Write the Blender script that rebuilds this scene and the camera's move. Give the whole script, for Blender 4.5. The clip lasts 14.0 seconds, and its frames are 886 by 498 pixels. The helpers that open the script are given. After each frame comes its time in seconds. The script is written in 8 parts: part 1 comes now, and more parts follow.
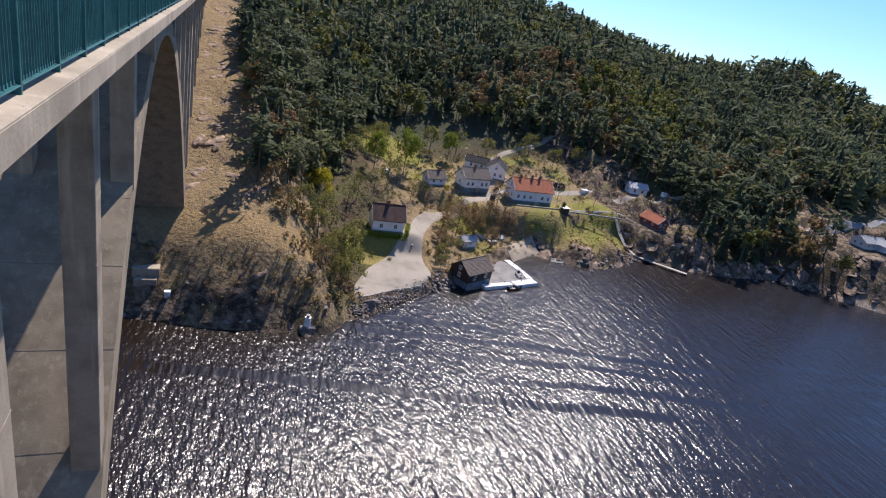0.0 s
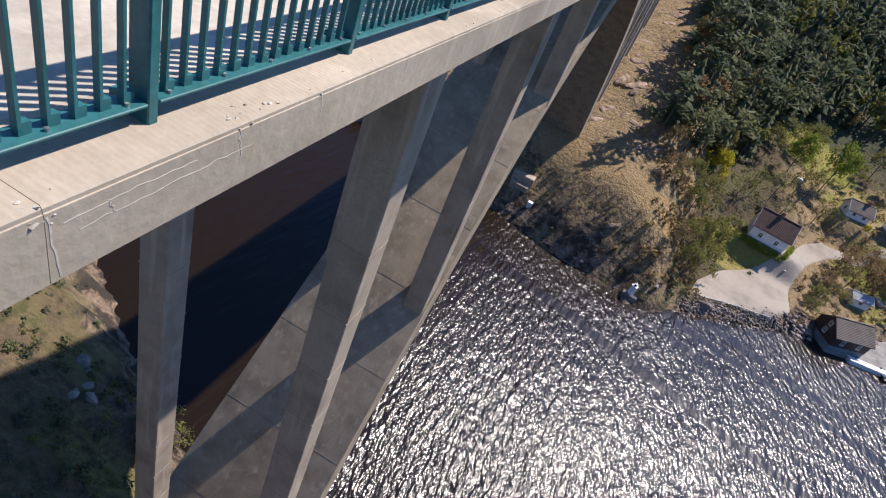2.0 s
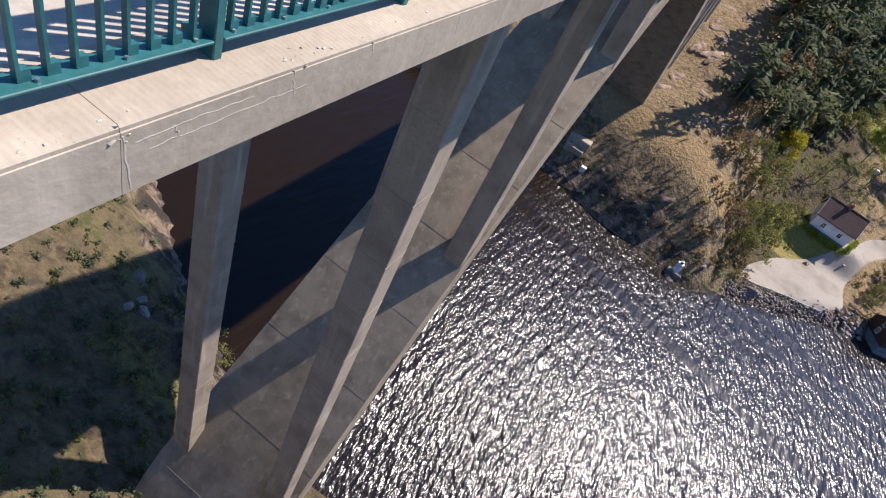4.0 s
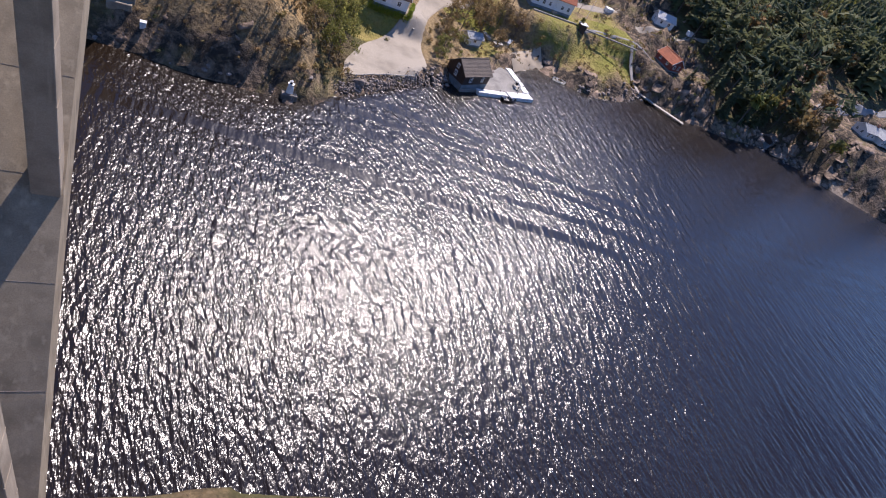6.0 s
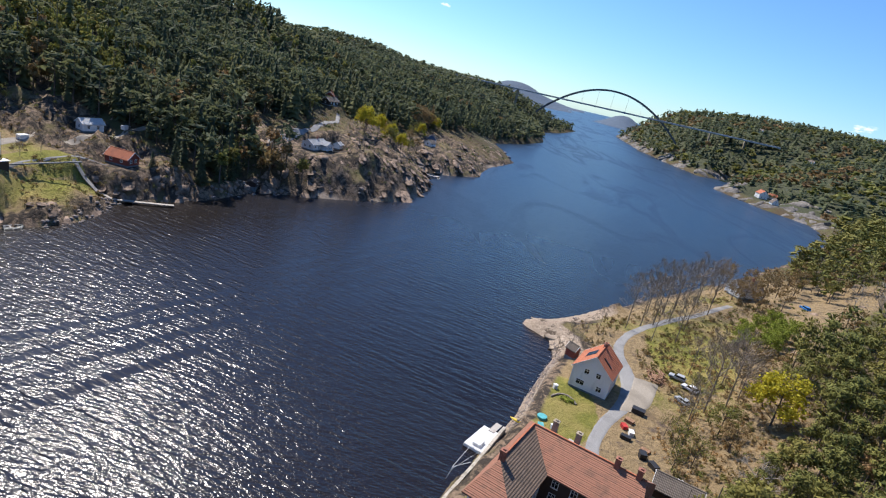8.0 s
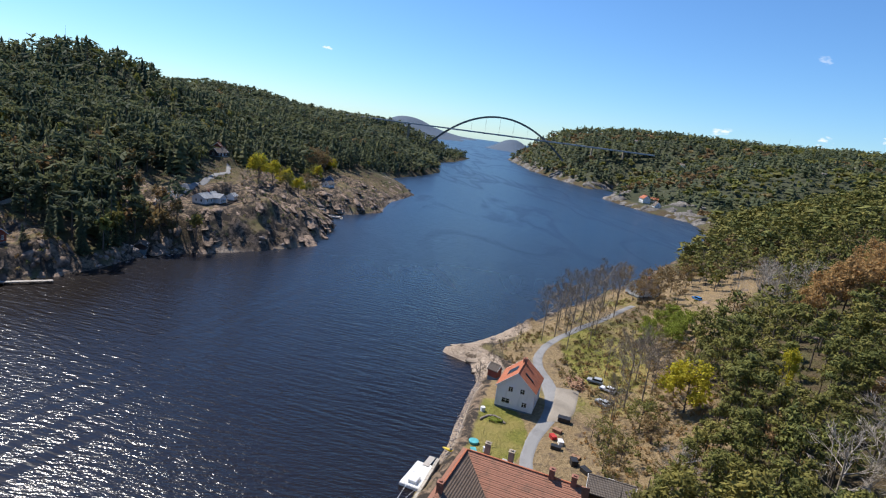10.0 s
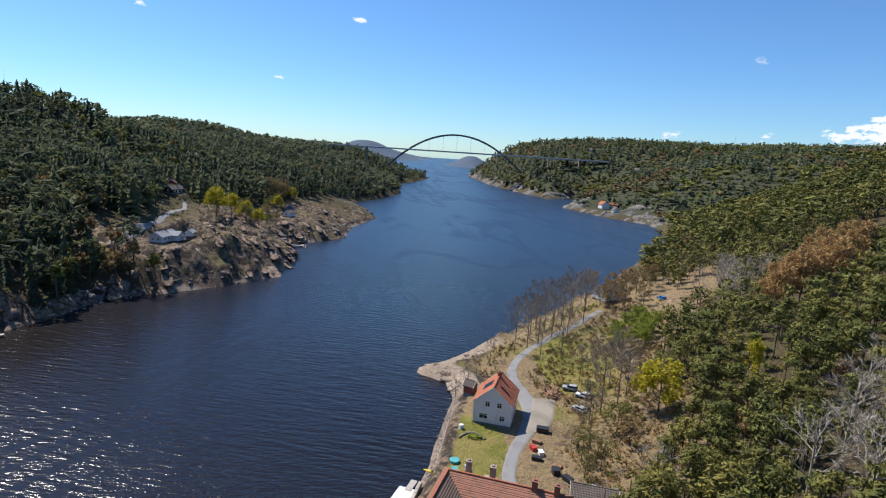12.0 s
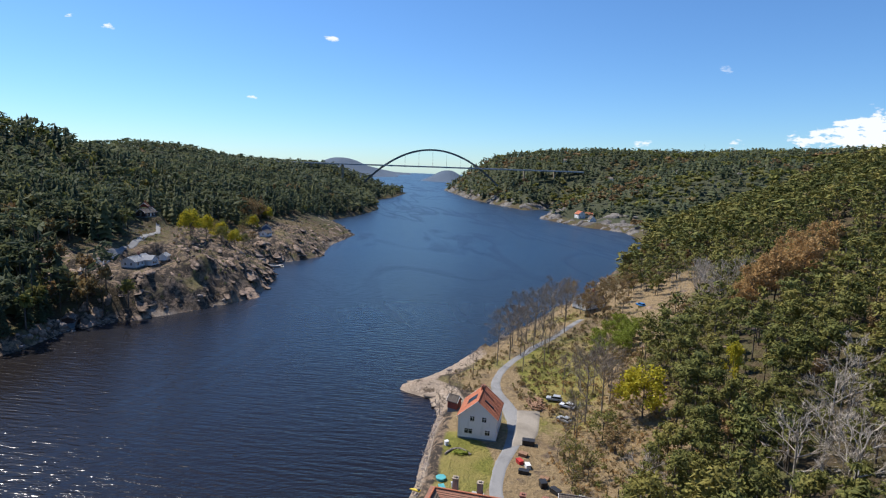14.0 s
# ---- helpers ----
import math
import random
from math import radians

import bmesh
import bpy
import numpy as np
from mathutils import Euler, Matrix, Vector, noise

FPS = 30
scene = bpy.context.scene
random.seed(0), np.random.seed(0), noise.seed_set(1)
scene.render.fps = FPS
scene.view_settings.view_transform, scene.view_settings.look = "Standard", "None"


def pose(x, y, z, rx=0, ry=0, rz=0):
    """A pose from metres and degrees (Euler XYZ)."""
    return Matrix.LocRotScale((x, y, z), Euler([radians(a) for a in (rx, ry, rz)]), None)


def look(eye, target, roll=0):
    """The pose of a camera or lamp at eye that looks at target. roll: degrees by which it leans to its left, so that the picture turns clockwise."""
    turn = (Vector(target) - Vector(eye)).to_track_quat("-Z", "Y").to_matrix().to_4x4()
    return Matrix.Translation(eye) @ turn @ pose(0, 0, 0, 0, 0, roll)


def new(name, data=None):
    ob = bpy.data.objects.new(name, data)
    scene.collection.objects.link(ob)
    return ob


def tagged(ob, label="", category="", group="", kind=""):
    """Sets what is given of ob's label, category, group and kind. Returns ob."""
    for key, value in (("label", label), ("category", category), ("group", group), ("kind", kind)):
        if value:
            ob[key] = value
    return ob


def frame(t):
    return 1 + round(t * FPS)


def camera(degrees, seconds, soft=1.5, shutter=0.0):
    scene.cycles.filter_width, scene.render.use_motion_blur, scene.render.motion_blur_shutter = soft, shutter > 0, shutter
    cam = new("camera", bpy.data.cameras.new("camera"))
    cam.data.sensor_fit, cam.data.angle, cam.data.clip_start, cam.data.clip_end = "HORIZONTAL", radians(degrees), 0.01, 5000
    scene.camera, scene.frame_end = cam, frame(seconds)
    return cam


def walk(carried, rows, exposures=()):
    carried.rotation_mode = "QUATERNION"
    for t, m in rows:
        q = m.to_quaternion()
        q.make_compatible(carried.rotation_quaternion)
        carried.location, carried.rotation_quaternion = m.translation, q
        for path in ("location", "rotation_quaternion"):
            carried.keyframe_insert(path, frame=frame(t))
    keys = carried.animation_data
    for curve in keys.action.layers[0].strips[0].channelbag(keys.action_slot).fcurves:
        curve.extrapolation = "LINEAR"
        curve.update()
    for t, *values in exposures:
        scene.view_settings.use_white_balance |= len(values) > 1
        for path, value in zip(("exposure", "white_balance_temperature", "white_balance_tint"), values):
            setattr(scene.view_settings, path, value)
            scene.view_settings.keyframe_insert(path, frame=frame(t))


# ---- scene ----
cam = camera(75.4, 14.0, soft=1.15)
PATH = [
    (0, (-0.036, 0.169, 61.889), (0.727, 1.875, 61.178), 12.2),
    (0.5, (0.034, 0.403, 62.021), (0.357, 2.189, 61.18), 15.7),
    (1, (-0.014, 0.37, 61.963), (-0.042, 2.105, 60.969), 18.5),
    (1.5, (-0.153, 0.613, 61.848), (-0.373, 2.263, 60.739), 21.7),
    (2, (-0.144, 0.597, 61.851), (-0.433, 2.195, 60.682), 23.6),
    (4.5, (0.11, 0.451, 62.013), (-0.203, 1.867, 60.636), 28.5),
    (5, (0.317, 0.805, 61.951), (0.371, 2.241, 60.56), 30.1),
    (5.5, (0.463, 0.96, 61.976), (0.951, 2.356, 60.629), 30.9),
    (6, (0.536, 1.013, 62.023), (1.413, 2.299, 60.767), 29.7),
    (6.5, (0.529, 0.909, 62.029), (1.742, 2.039, 60.91), 27.0),
    (7, (0.552, 0.759, 62.008), (2.052, 1.694, 61.073), 21.8),
    (7.5, (0.555, 0.662, 61.954), (2.274, 1.378, 61.225), 16.5),
    (8, (0.574, 0.587, 61.89), (2.421, 1.091, 61.311), 12.8),
    (8.5, (0.584, 0.539, 61.833), (2.469, 0.955, 61.309), 11.5),
    (9, (0.556, 0.465, 61.809), (2.467, 0.808, 61.329), 10.2),
    (11.5, (0.452, 0.038, 61.765), (2.415, 0.182, 61.413), 4.5),
    (12, (0.489, -0.03, 61.771), (2.457, 0.093, 61.435), 3.7),
    (12.5, (0.578, -0.082, 61.774), (2.55, 0.024, 61.452), 3.2),
    (13, (0.696, -0.117, 61.78), (2.67, -0.024, 61.472), 2.7),
    (13.5, (0.813, -0.132, 61.783), (2.789, -0.05, 61.487), 2.2),
    (14, (0.914, -0.155, 61.775), (2.893, -0.101, 61.492), 2.0),
]
walk(cam, [(t, look(eye, target, roll)) for t, eye, target, roll in PATH],
     [(0.0, 0.42, 6500, 17), (2.0, 0.52, 6500, 16), (4.5, 0.62, 6500, 18), (5.5, 0.6, 6500, 21), (6.5, 0.56, 6500, 23), (7.5, 0.45, 6500, 15), (8.5, 0.4, 6500, 10), (11.5, 0.2, 6500, 10), (14.0, 0.2, 6500, 10)])

# ---- light: clear spring day, sun over the far bank ----
SUN_AZ, SUN_EL = 33.0, 53.0  # degrees from +y towards +x, above the horizon
world = bpy.data.worlds.new("sky")
scene.world = world
world.use_nodes = True
wn = world.node_tree.nodes
sky = wn.new("ShaderNodeTexSky")
sky.sky_type = "NISHITA"
sky.sun_disc = False
sky.sun_elevation, sky.sun_rotation = radians(SUN_EL), radians(SUN_AZ)
sky.altitude, sky.air_density, sky.dust_density, sky.ozone_density = 60, 1.0, 0.05, 6.0
wn["Background"].inputs["Strength"].default_value = 0.109
tone = wn.new("ShaderNodeMix")
tone.data_type, tone.blend_type = "RGBA", "MULTIPLY"
tone.inputs[0].default_value, tone.inputs[7].default_value = 1.0, (0.70, 0.935, 1.15, 1)
world.node_tree.links.new(sky.outputs[0], tone.inputs[6])
# thin fair-weather clouds, thicker low over the horizon
wl = world.node_tree.links
sky_co = wn.new("ShaderNodeTexCoord")
sky_map = wn.new("ShaderNodeMapping")
sky_map.inputs["Scale"].default_value = (1.0, 1.0, 2.6)
wl.new(sky_co.outputs["Generated"], sky_map.inputs[0])
puff = wn.new("ShaderNodeTexNoise")
puff.inputs["Scale"].default_value, puff.inputs["Detail"].default_value, puff.inputs["Roughness"].default_value = 16.0, 6.0, 0.55
wl.new(sky_map.outputs[0], puff.inputs["Vector"])
veil = wn.new("ShaderNodeMapRange")
veil.inputs[1].default_value, veil.inputs[2].default_value, veil.inputs[3].default_value, veil.inputs[4].default_value = 0.66, 0.76, 0.0, 0.9
calm_sky = wn.new("ShaderNodeMath")
calm_sky.operation = "MULTIPLY_ADD"
calm_sky.inputs[1].default_value, calm_sky.inputs[2].default_value = 0.75, 0.11
wl.new(puff.outputs[0], calm_sky.inputs[0])
cover = None
squash = wn.new("ShaderNodeMapping")
squash.inputs["Scale"].default_value = (1, 1, 2.4)
wl.new(sky_co.outputs["Generated"], squash.inputs[0])
# a cumulus bank low in the south-west, a thin bank beside it and a few wisps: direction, size, how dense
for way, size, dense in (((0.836, -0.545, 0.064), 0.075, 0.42), ((0.80, -0.595, 0.075), 0.10, 0.42), ((0.868, -0.491, 0.058), 0.05, 0.36), ((0.904, -0.423, 0.050), 0.03, 0.30), ((0.955, -0.29, 0.043), 0.055, 0.22),
                         ((0.811, 0.552, 0.194), 0.035, 0.28), ((0.836, 0.518, 0.185), 0.026, 0.26), ((0.955, 0.218, 0.201), 0.024, 0.24), ((0.936, 0.338, 0.102), 0.024, 0.24)):
    apart = wn.new("ShaderNodeVectorMath")
    apart.operation = "DISTANCE"
    apart.inputs[1].default_value = (way[0], way[1], way[2] * 2.4)
    wl.new(squash.outputs[0], apart.inputs[0])
    bulge = wn.new("ShaderNodeMapRange")
    bulge.inputs[1].default_value, bulge.inputs[2].default_value, bulge.inputs[3].default_value, bulge.inputs[4].default_value = 0.0, size, dense, 0.0
    wl.new(apart.outputs["Value"], bulge.inputs[0])
    more = wn.new("ShaderNodeMath")
    if cover is not None:
        wl.new(cover, more.inputs[0])
    else:
        more.inputs[0].default_value = 0.0
    wl.new(bulge.outputs[0], more.inputs[1])
    cover = more.outputs[0]
# their edges are torn into small billows
billow = wn.new("ShaderNodeTexNoise")
billow.inputs["Scale"].default_value, billow.inputs["Detail"].default_value, billow.inputs["Roughness"].default_value = 42.0, 5.0, 0.6
wl.new(squash.outputs[0], billow.inputs["Vector"])
torn = wn.new("ShaderNodeMapRange")
torn.inputs[1].default_value, torn.inputs[2].default_value, torn.inputs[3].default_value, torn.inputs[4].default_value = 0.36, 0.66, 0.25, 1.5
wl.new(billow.outputs[0], torn.inputs[0])
heaped = wn.new("ShaderNodeMath")
heaped.operation = "MULTIPLY_ADD"
wl.new(cover, heaped.inputs[0])
wl.new(torn.outputs[0], heaped.inputs[1])
wl.new(calm_sky.outputs[0], heaped.inputs[2])
wl.new(heaped.outputs[0], veil.inputs[0])
white = wn.new("ShaderNodeMix")
white.data_type = "RGBA"
white.inputs[7].default_value = (8.3, 8.5, 8.9, 1)
wl.new(veil.outputs[0], white.inputs[0])
wl.new(tone.outputs[2], white.inputs[6])
wl.new(white.outputs[2], wn["Background"].inputs[0])
sun = new("sun", bpy.data.lights.new("sun", "SUN"))
sun.data.energy, sun.data.angle, sun.data.color = 5.0, radians(0.53), (1.0, 0.94, 0.86)
ca, sa, ce, se = (math.cos(radians(SUN_AZ)), math.sin(radians(SUN_AZ)), math.cos(radians(SUN_EL)), math.sin(radians(SUN_EL)))
sun.matrix_world = look((300 * sa * ce, 300 * ca * ce, 300 * se), (0, 0, 0))
scene.view_settings.exposure = 0.0


# ---- materials ----
def nodes_of(name):
    m = bpy.data.materials.new(name)
    m.use_nodes = True
    nt = m.node_tree
    return m, nt, nt.nodes["Principled BSDF"]


def noise_node(nt, vec, scale, detail=4.0, rough=0.55, dist=0.0):
    n = nt.nodes.new("ShaderNodeTexNoise")
    n.inputs["Scale"].default_value, n.inputs["Detail"].default_value = scale, detail
    n.inputs["Roughness"].default_value, n.inputs["Distortion"].default_value = rough, dist
    nt.links.new(vec, n.inputs["Vector"])
    return n


def ramp(nt, fac, lo, hi, a=(0, 0, 0, 1), b=(1, 1, 1, 1)):
    r = nt.nodes.new("ShaderNodeValToRGB")
    r.color_ramp.elements[0].position, r.color_ramp.elements[1].position = lo, hi
    r.color_ramp.elements[0].color, r.color_ramp.elements[1].color = a, b
    nt.links.new(fac, r.inputs[0])
    return r.outputs[0]


def mixc(nt, fac, a, b, blend="MIX"):
    n = nt.nodes.new("ShaderNodeMix")
    n.data_type, n.blend_type = "RGBA", blend
    for sock, v in ((n.inputs[0], fac), (n.inputs[6], a), (n.inputs[7], b)):
        if isinstance(v, (int, float)):
            sock.default_value = v
        elif isinstance(v, tuple):
            sock.default_value = (*v, 1)[:4]
        else:
            nt.links.new(v, sock)
    return n.outputs[2]


def position(nt, stretch=(1, 1, 1), local=False, turn=0.0):
    src = nt.nodes.new("ShaderNodeTexCoord").outputs["Object"] if local else nt.nodes.new("ShaderNodeNewGeometry").outputs["Position"]
    mp = nt.nodes.new("ShaderNodeMapping")
    mp.inputs["Scale"].default_value = stretch
    if turn:
        first = nt.nodes.new("ShaderNodeMapping")
        first.inputs["Rotation"].default_value = (0, 0, radians(turn))
        nt.links.new(src, first.inputs["Vector"])
        src = first.outputs[0]
    nt.links.new(src, mp.inputs["Vector"])
    return mp.outputs[0]


def bump(nt, bsdf, height, strength, distance=0.05):
    b = nt.nodes.new("ShaderNodeBump")
    b.inputs["Strength"].default_value, b.inputs["Distance"].default_value = strength, distance
    nt.links.new(height, b.inputs["Height"])
    nt.links.new(b.outputs[0], bsdf.inputs["Normal"])
    return b


def surface(name, c1, c2, fine=8.0, coarse=0.6, rough=0.8, stain=0.35, relief=0.3, depth=0.02, metal=0.0, stretch=(1, 1, 1), rand=0.0, local=False, spec=0.4):
    """A two-scale weathered surface: c1 and c2 mix by fine grain, a coarse stain darkens."""
    m, nt, bsdf = nodes_of(name)
    pos = position(nt, stretch, local)
    n1, n2 = noise_node(nt, pos, fine, 6), noise_node(nt, pos, coarse, 4)
    col = mixc(nt, ramp(nt, n1.outputs[0], 0.32, 0.68), c1, c2)
    dark = tuple(v * (1 - stain) for v in c1)
    col = mixc(nt, ramp(nt, n2.outputs[0], 0.45, 0.75), col, dark)
    if rand:
        info = nt.nodes.new("ShaderNodeObjectInfo")
        col = mixc(nt, rand, col, ramp(nt, info.outputs["Random"], 0.0, 1.0, (0.35, 0.35, 0.35, 1), (1, 1, 1, 1)), "MULTIPLY")
    nt.links.new(col, bsdf.inputs["Base Color"])
    bsdf.inputs["Roughness"].default_value, bsdf.inputs["Metallic"].default_value = rough, metal
    bsdf.inputs["Specular IOR Level"].default_value = spec
    bump(nt, bsdf, n1.outputs[0], relief, depth)
    return m


def foliage(name, c1, c2, c3, glow=0.25):
    """Leaves and needles: each clump differs, each tree differs by the tint attribute."""
    m, nt, bsdf = nodes_of(name)
    geo = nt.nodes.new("ShaderNodeNewGeometry")
    at = nt.nodes.new("ShaderNodeAttribute")
    at.attribute_name = "tint"
    col = mixc(nt, geo.outputs["Random Per Island"], c1, c2)
    col = mixc(nt, at.outputs["Fac"], col, c3)
    nt.links.new(col, bsdf.inputs["Base Color"])
    bsdf.inputs["Roughness"].default_value = 0.75
    bsdf.inputs["Specular IOR Level"].default_value = 0.15
    tr = nt.nodes.new("ShaderNodeBsdfTranslucent")
    nt.links.new(col, tr.inputs[0])
    mx = nt.nodes.new("ShaderNodeMixShader")
    mx.inputs[0].default_value = glow
    nt.links.new(bsdf.outputs[0], mx.inputs[1])
    nt.links.new(tr.outputs[0], mx.inputs[2])
    nt.links.new(mx.outputs[0], nt.nodes["Material Output"].inputs["Surface"])
    return m


def concrete_material(name, c1, c2, broom=0.0):
    m, nt, bsdf = nodes_of(name)
    pos = position(nt)
    n1, n2, n3 = noise_node(nt, pos, 14, 6), noise_node(nt, pos, 0.55, 5), noise_node(nt, position(nt, (1.2, 1.2, 0.12)), 1.6, 5)
    col = mixc(nt, ramp(nt, n1.outputs[0], 0.3, 0.7), c1, c2)
    col = mixc(nt, ramp(nt, n2.outputs[0], 0.42, 0.78), col, tuple(v * 0.62 for v in c1))
    col = mixc(nt, ramp(nt, n3.outputs[0], 0.55, 0.8), col, tuple(min(1, v * 1.25) for v in c2))
    nt.links.new(col, bsdf.inputs["Base Color"])
    bsdf.inputs["Roughness"].default_value = 0.88
    bsdf.inputs["Specular IOR Level"].default_value = 0.25
    height_ = n1.outputs[0]
    if broom:
        wave = nt.nodes.new("ShaderNodeTexWave")
        wave.bands_direction = "Y"
        wave.inputs["Scale"].default_value, wave.inputs["Distortion"].default_value = 9.0, 2.5
        wave.inputs["Detail Scale"].default_value = 0.6
        nt.links.new(pos, wave.inputs["Vector"])
        mul = nt.nodes.new("ShaderNodeMath")
        mul.operation = "MULTIPLY_ADD"
        mul.inputs[1].default_value = broom
        # the broom only went over the upper face
        facing = nt.nodes.new("ShaderNodeSeparateXYZ")
        nt.links.new(nt.nodes.new("ShaderNodeNewGeometry").outputs["Normal"], facing.inputs[0])
        top = nt.nodes.new("ShaderNodeMath")
        top.operation = "MULTIPLY"
        nt.links.new(wave.outputs[1], top.inputs[0])
        nt.links.new(facing.outputs[2], top.inputs[1])
        nt.links.new(top.outputs[0], mul.inputs[0])
        pits = noise_node(nt, pos, 55, 2, 0.5)
        worn = noise_node(nt, pos, 1.1, 3, 0.6)
        both = nt.nodes.new("ShaderNodeMath")
        both.operation = "MULTIPLY"
        nt.links.new(ramp(nt, pits.outputs[0], 0.66, 0.70), both.inputs[0])
        nt.links.new(ramp(nt, worn.outputs[0], 0.5, 0.62), both.inputs[1])
        nt.links.new(mixc(nt, both.outputs[0], col, tuple(v * 0.3 for v in c1)), bsdf.inputs["Base Color"])
        nt.links.new(n1.outputs[0], mul.inputs[2])
        height_ = mul.outputs[0]
    bump(nt, bsdf, height_, 0.4, 0.015)
    return m


CONCRETE = concrete_material("board_marked_concrete", (0.31, 0.252, 0.19), (0.40, 0.335, 0.255))
CONCRETE_PALE = concrete_material("worn_pale_concrete", (0.40, 0.355, 0.29), (0.52, 0.47, 0.39))
ARCH_CONCRETE = concrete_material("stained_arch_concrete", (0.265, 0.215, 0.152), (0.35, 0.292, 0.212))
BROOMED = concrete_material("broom_finished_concrete", (0.375, 0.315, 0.235), (0.435, 0.37, 0.285), 0.10)
ASPHALT = surface("asphalt", (0.045, 0.045, 0.047), (0.075, 0.073, 0.07), 30, 0.5, 0.9)
GRAVEL = surface("pale_gravel", (0.26, 0.225, 0.18), (0.36, 0.32, 0.265), 6, 0.18, 0.95, 0.3, 0.6, 0.05)
DRIVE = surface("grey_driveway_gravel", (0.21, 0.205, 0.20), (0.29, 0.285, 0.275), 8, 0.25, 0.95, 0.25, 0.5, 0.04)
TEAL = surface("teal_green_paint", (0.020, 0.115, 0.118), (0.032, 0.155, 0.158), 25, 2.5, 0.42, 0.3, 0.08, 0.004)
STEEL = surface("galvanised_steel", (0.35, 0.36, 0.37), (0.5, 0.5, 0.5), 18, 2, 0.45, 0.3, 0.1, 0.005, 0.9)
BRIDGE_PAINT = surface("dark_steel_paint", (0.07, 0.08, 0.09), (0.10, 0.115, 0.125), 0.5, 0.05, 0.5)
ROCK = surface("lichened_granite", (0.20, 0.165, 0.14), (0.36, 0.30, 0.26), 1.6, 0.25, 0.9, 0.5, 0.9, 0.25)
BARK = surface("tree_bark", (0.085, 0.068, 0.055), (0.15, 0.125, 0.105), 6, 0.8, 0.95, 0.3, 0.6, 0.03)
GREY_BARK = surface("grey_bark", (0.33, 0.285, 0.23), (0.48, 0.42, 0.345), 6, 0.8, 0.95, 0.3, 0.6, 0.03)
NEEDLES = foliage("conifer_needles", (0.043, 0.060, 0.040), (0.116, 0.140, 0.074), (0.165, 0.175, 0.080), 0.4)
PINE_NEEDLES = foliage("pine_needles", (0.032, 0.046, 0.016), (0.19, 0.195, 0.052), (0.23, 0.20, 0.052), 0.12)
SPRING = foliage("spring_leaves", (0.135, 0.150, 0.040), (0.245, 0.24, 0.066), (0.19, 0.17, 0.055), 0.35)
YELLOW = foliage("yellow_maple_bloom", (0.40, 0.335, 0.022), (0.58, 0.49, 0.035), (0.42, 0.39, 0.06), 0.3)
BUDS = foliage("brown_birch_buds", (0.20, 0.13, 0.065), (0.32, 0.205, 0.10), (0.25, 0.20, 0.085), 0.3)
RUST = foliage("rust_birch_catkins", (0.34, 0.20, 0.085), (0.50, 0.31, 0.135), (0.42, 0.29, 0.12), 0.35)
TWIG = surface("brown_grey_twigs", (0.20, 0.162, 0.122), (0.30, 0.25, 0.195), 6, 0.8, 0.95, 0.3, 0.6, 0.03)
FRESH = foliage("fresh_green_leaves", (0.15, 0.20, 0.026), (0.27, 0.32, 0.045), (0.27, 0.29, 0.055), 0.3)


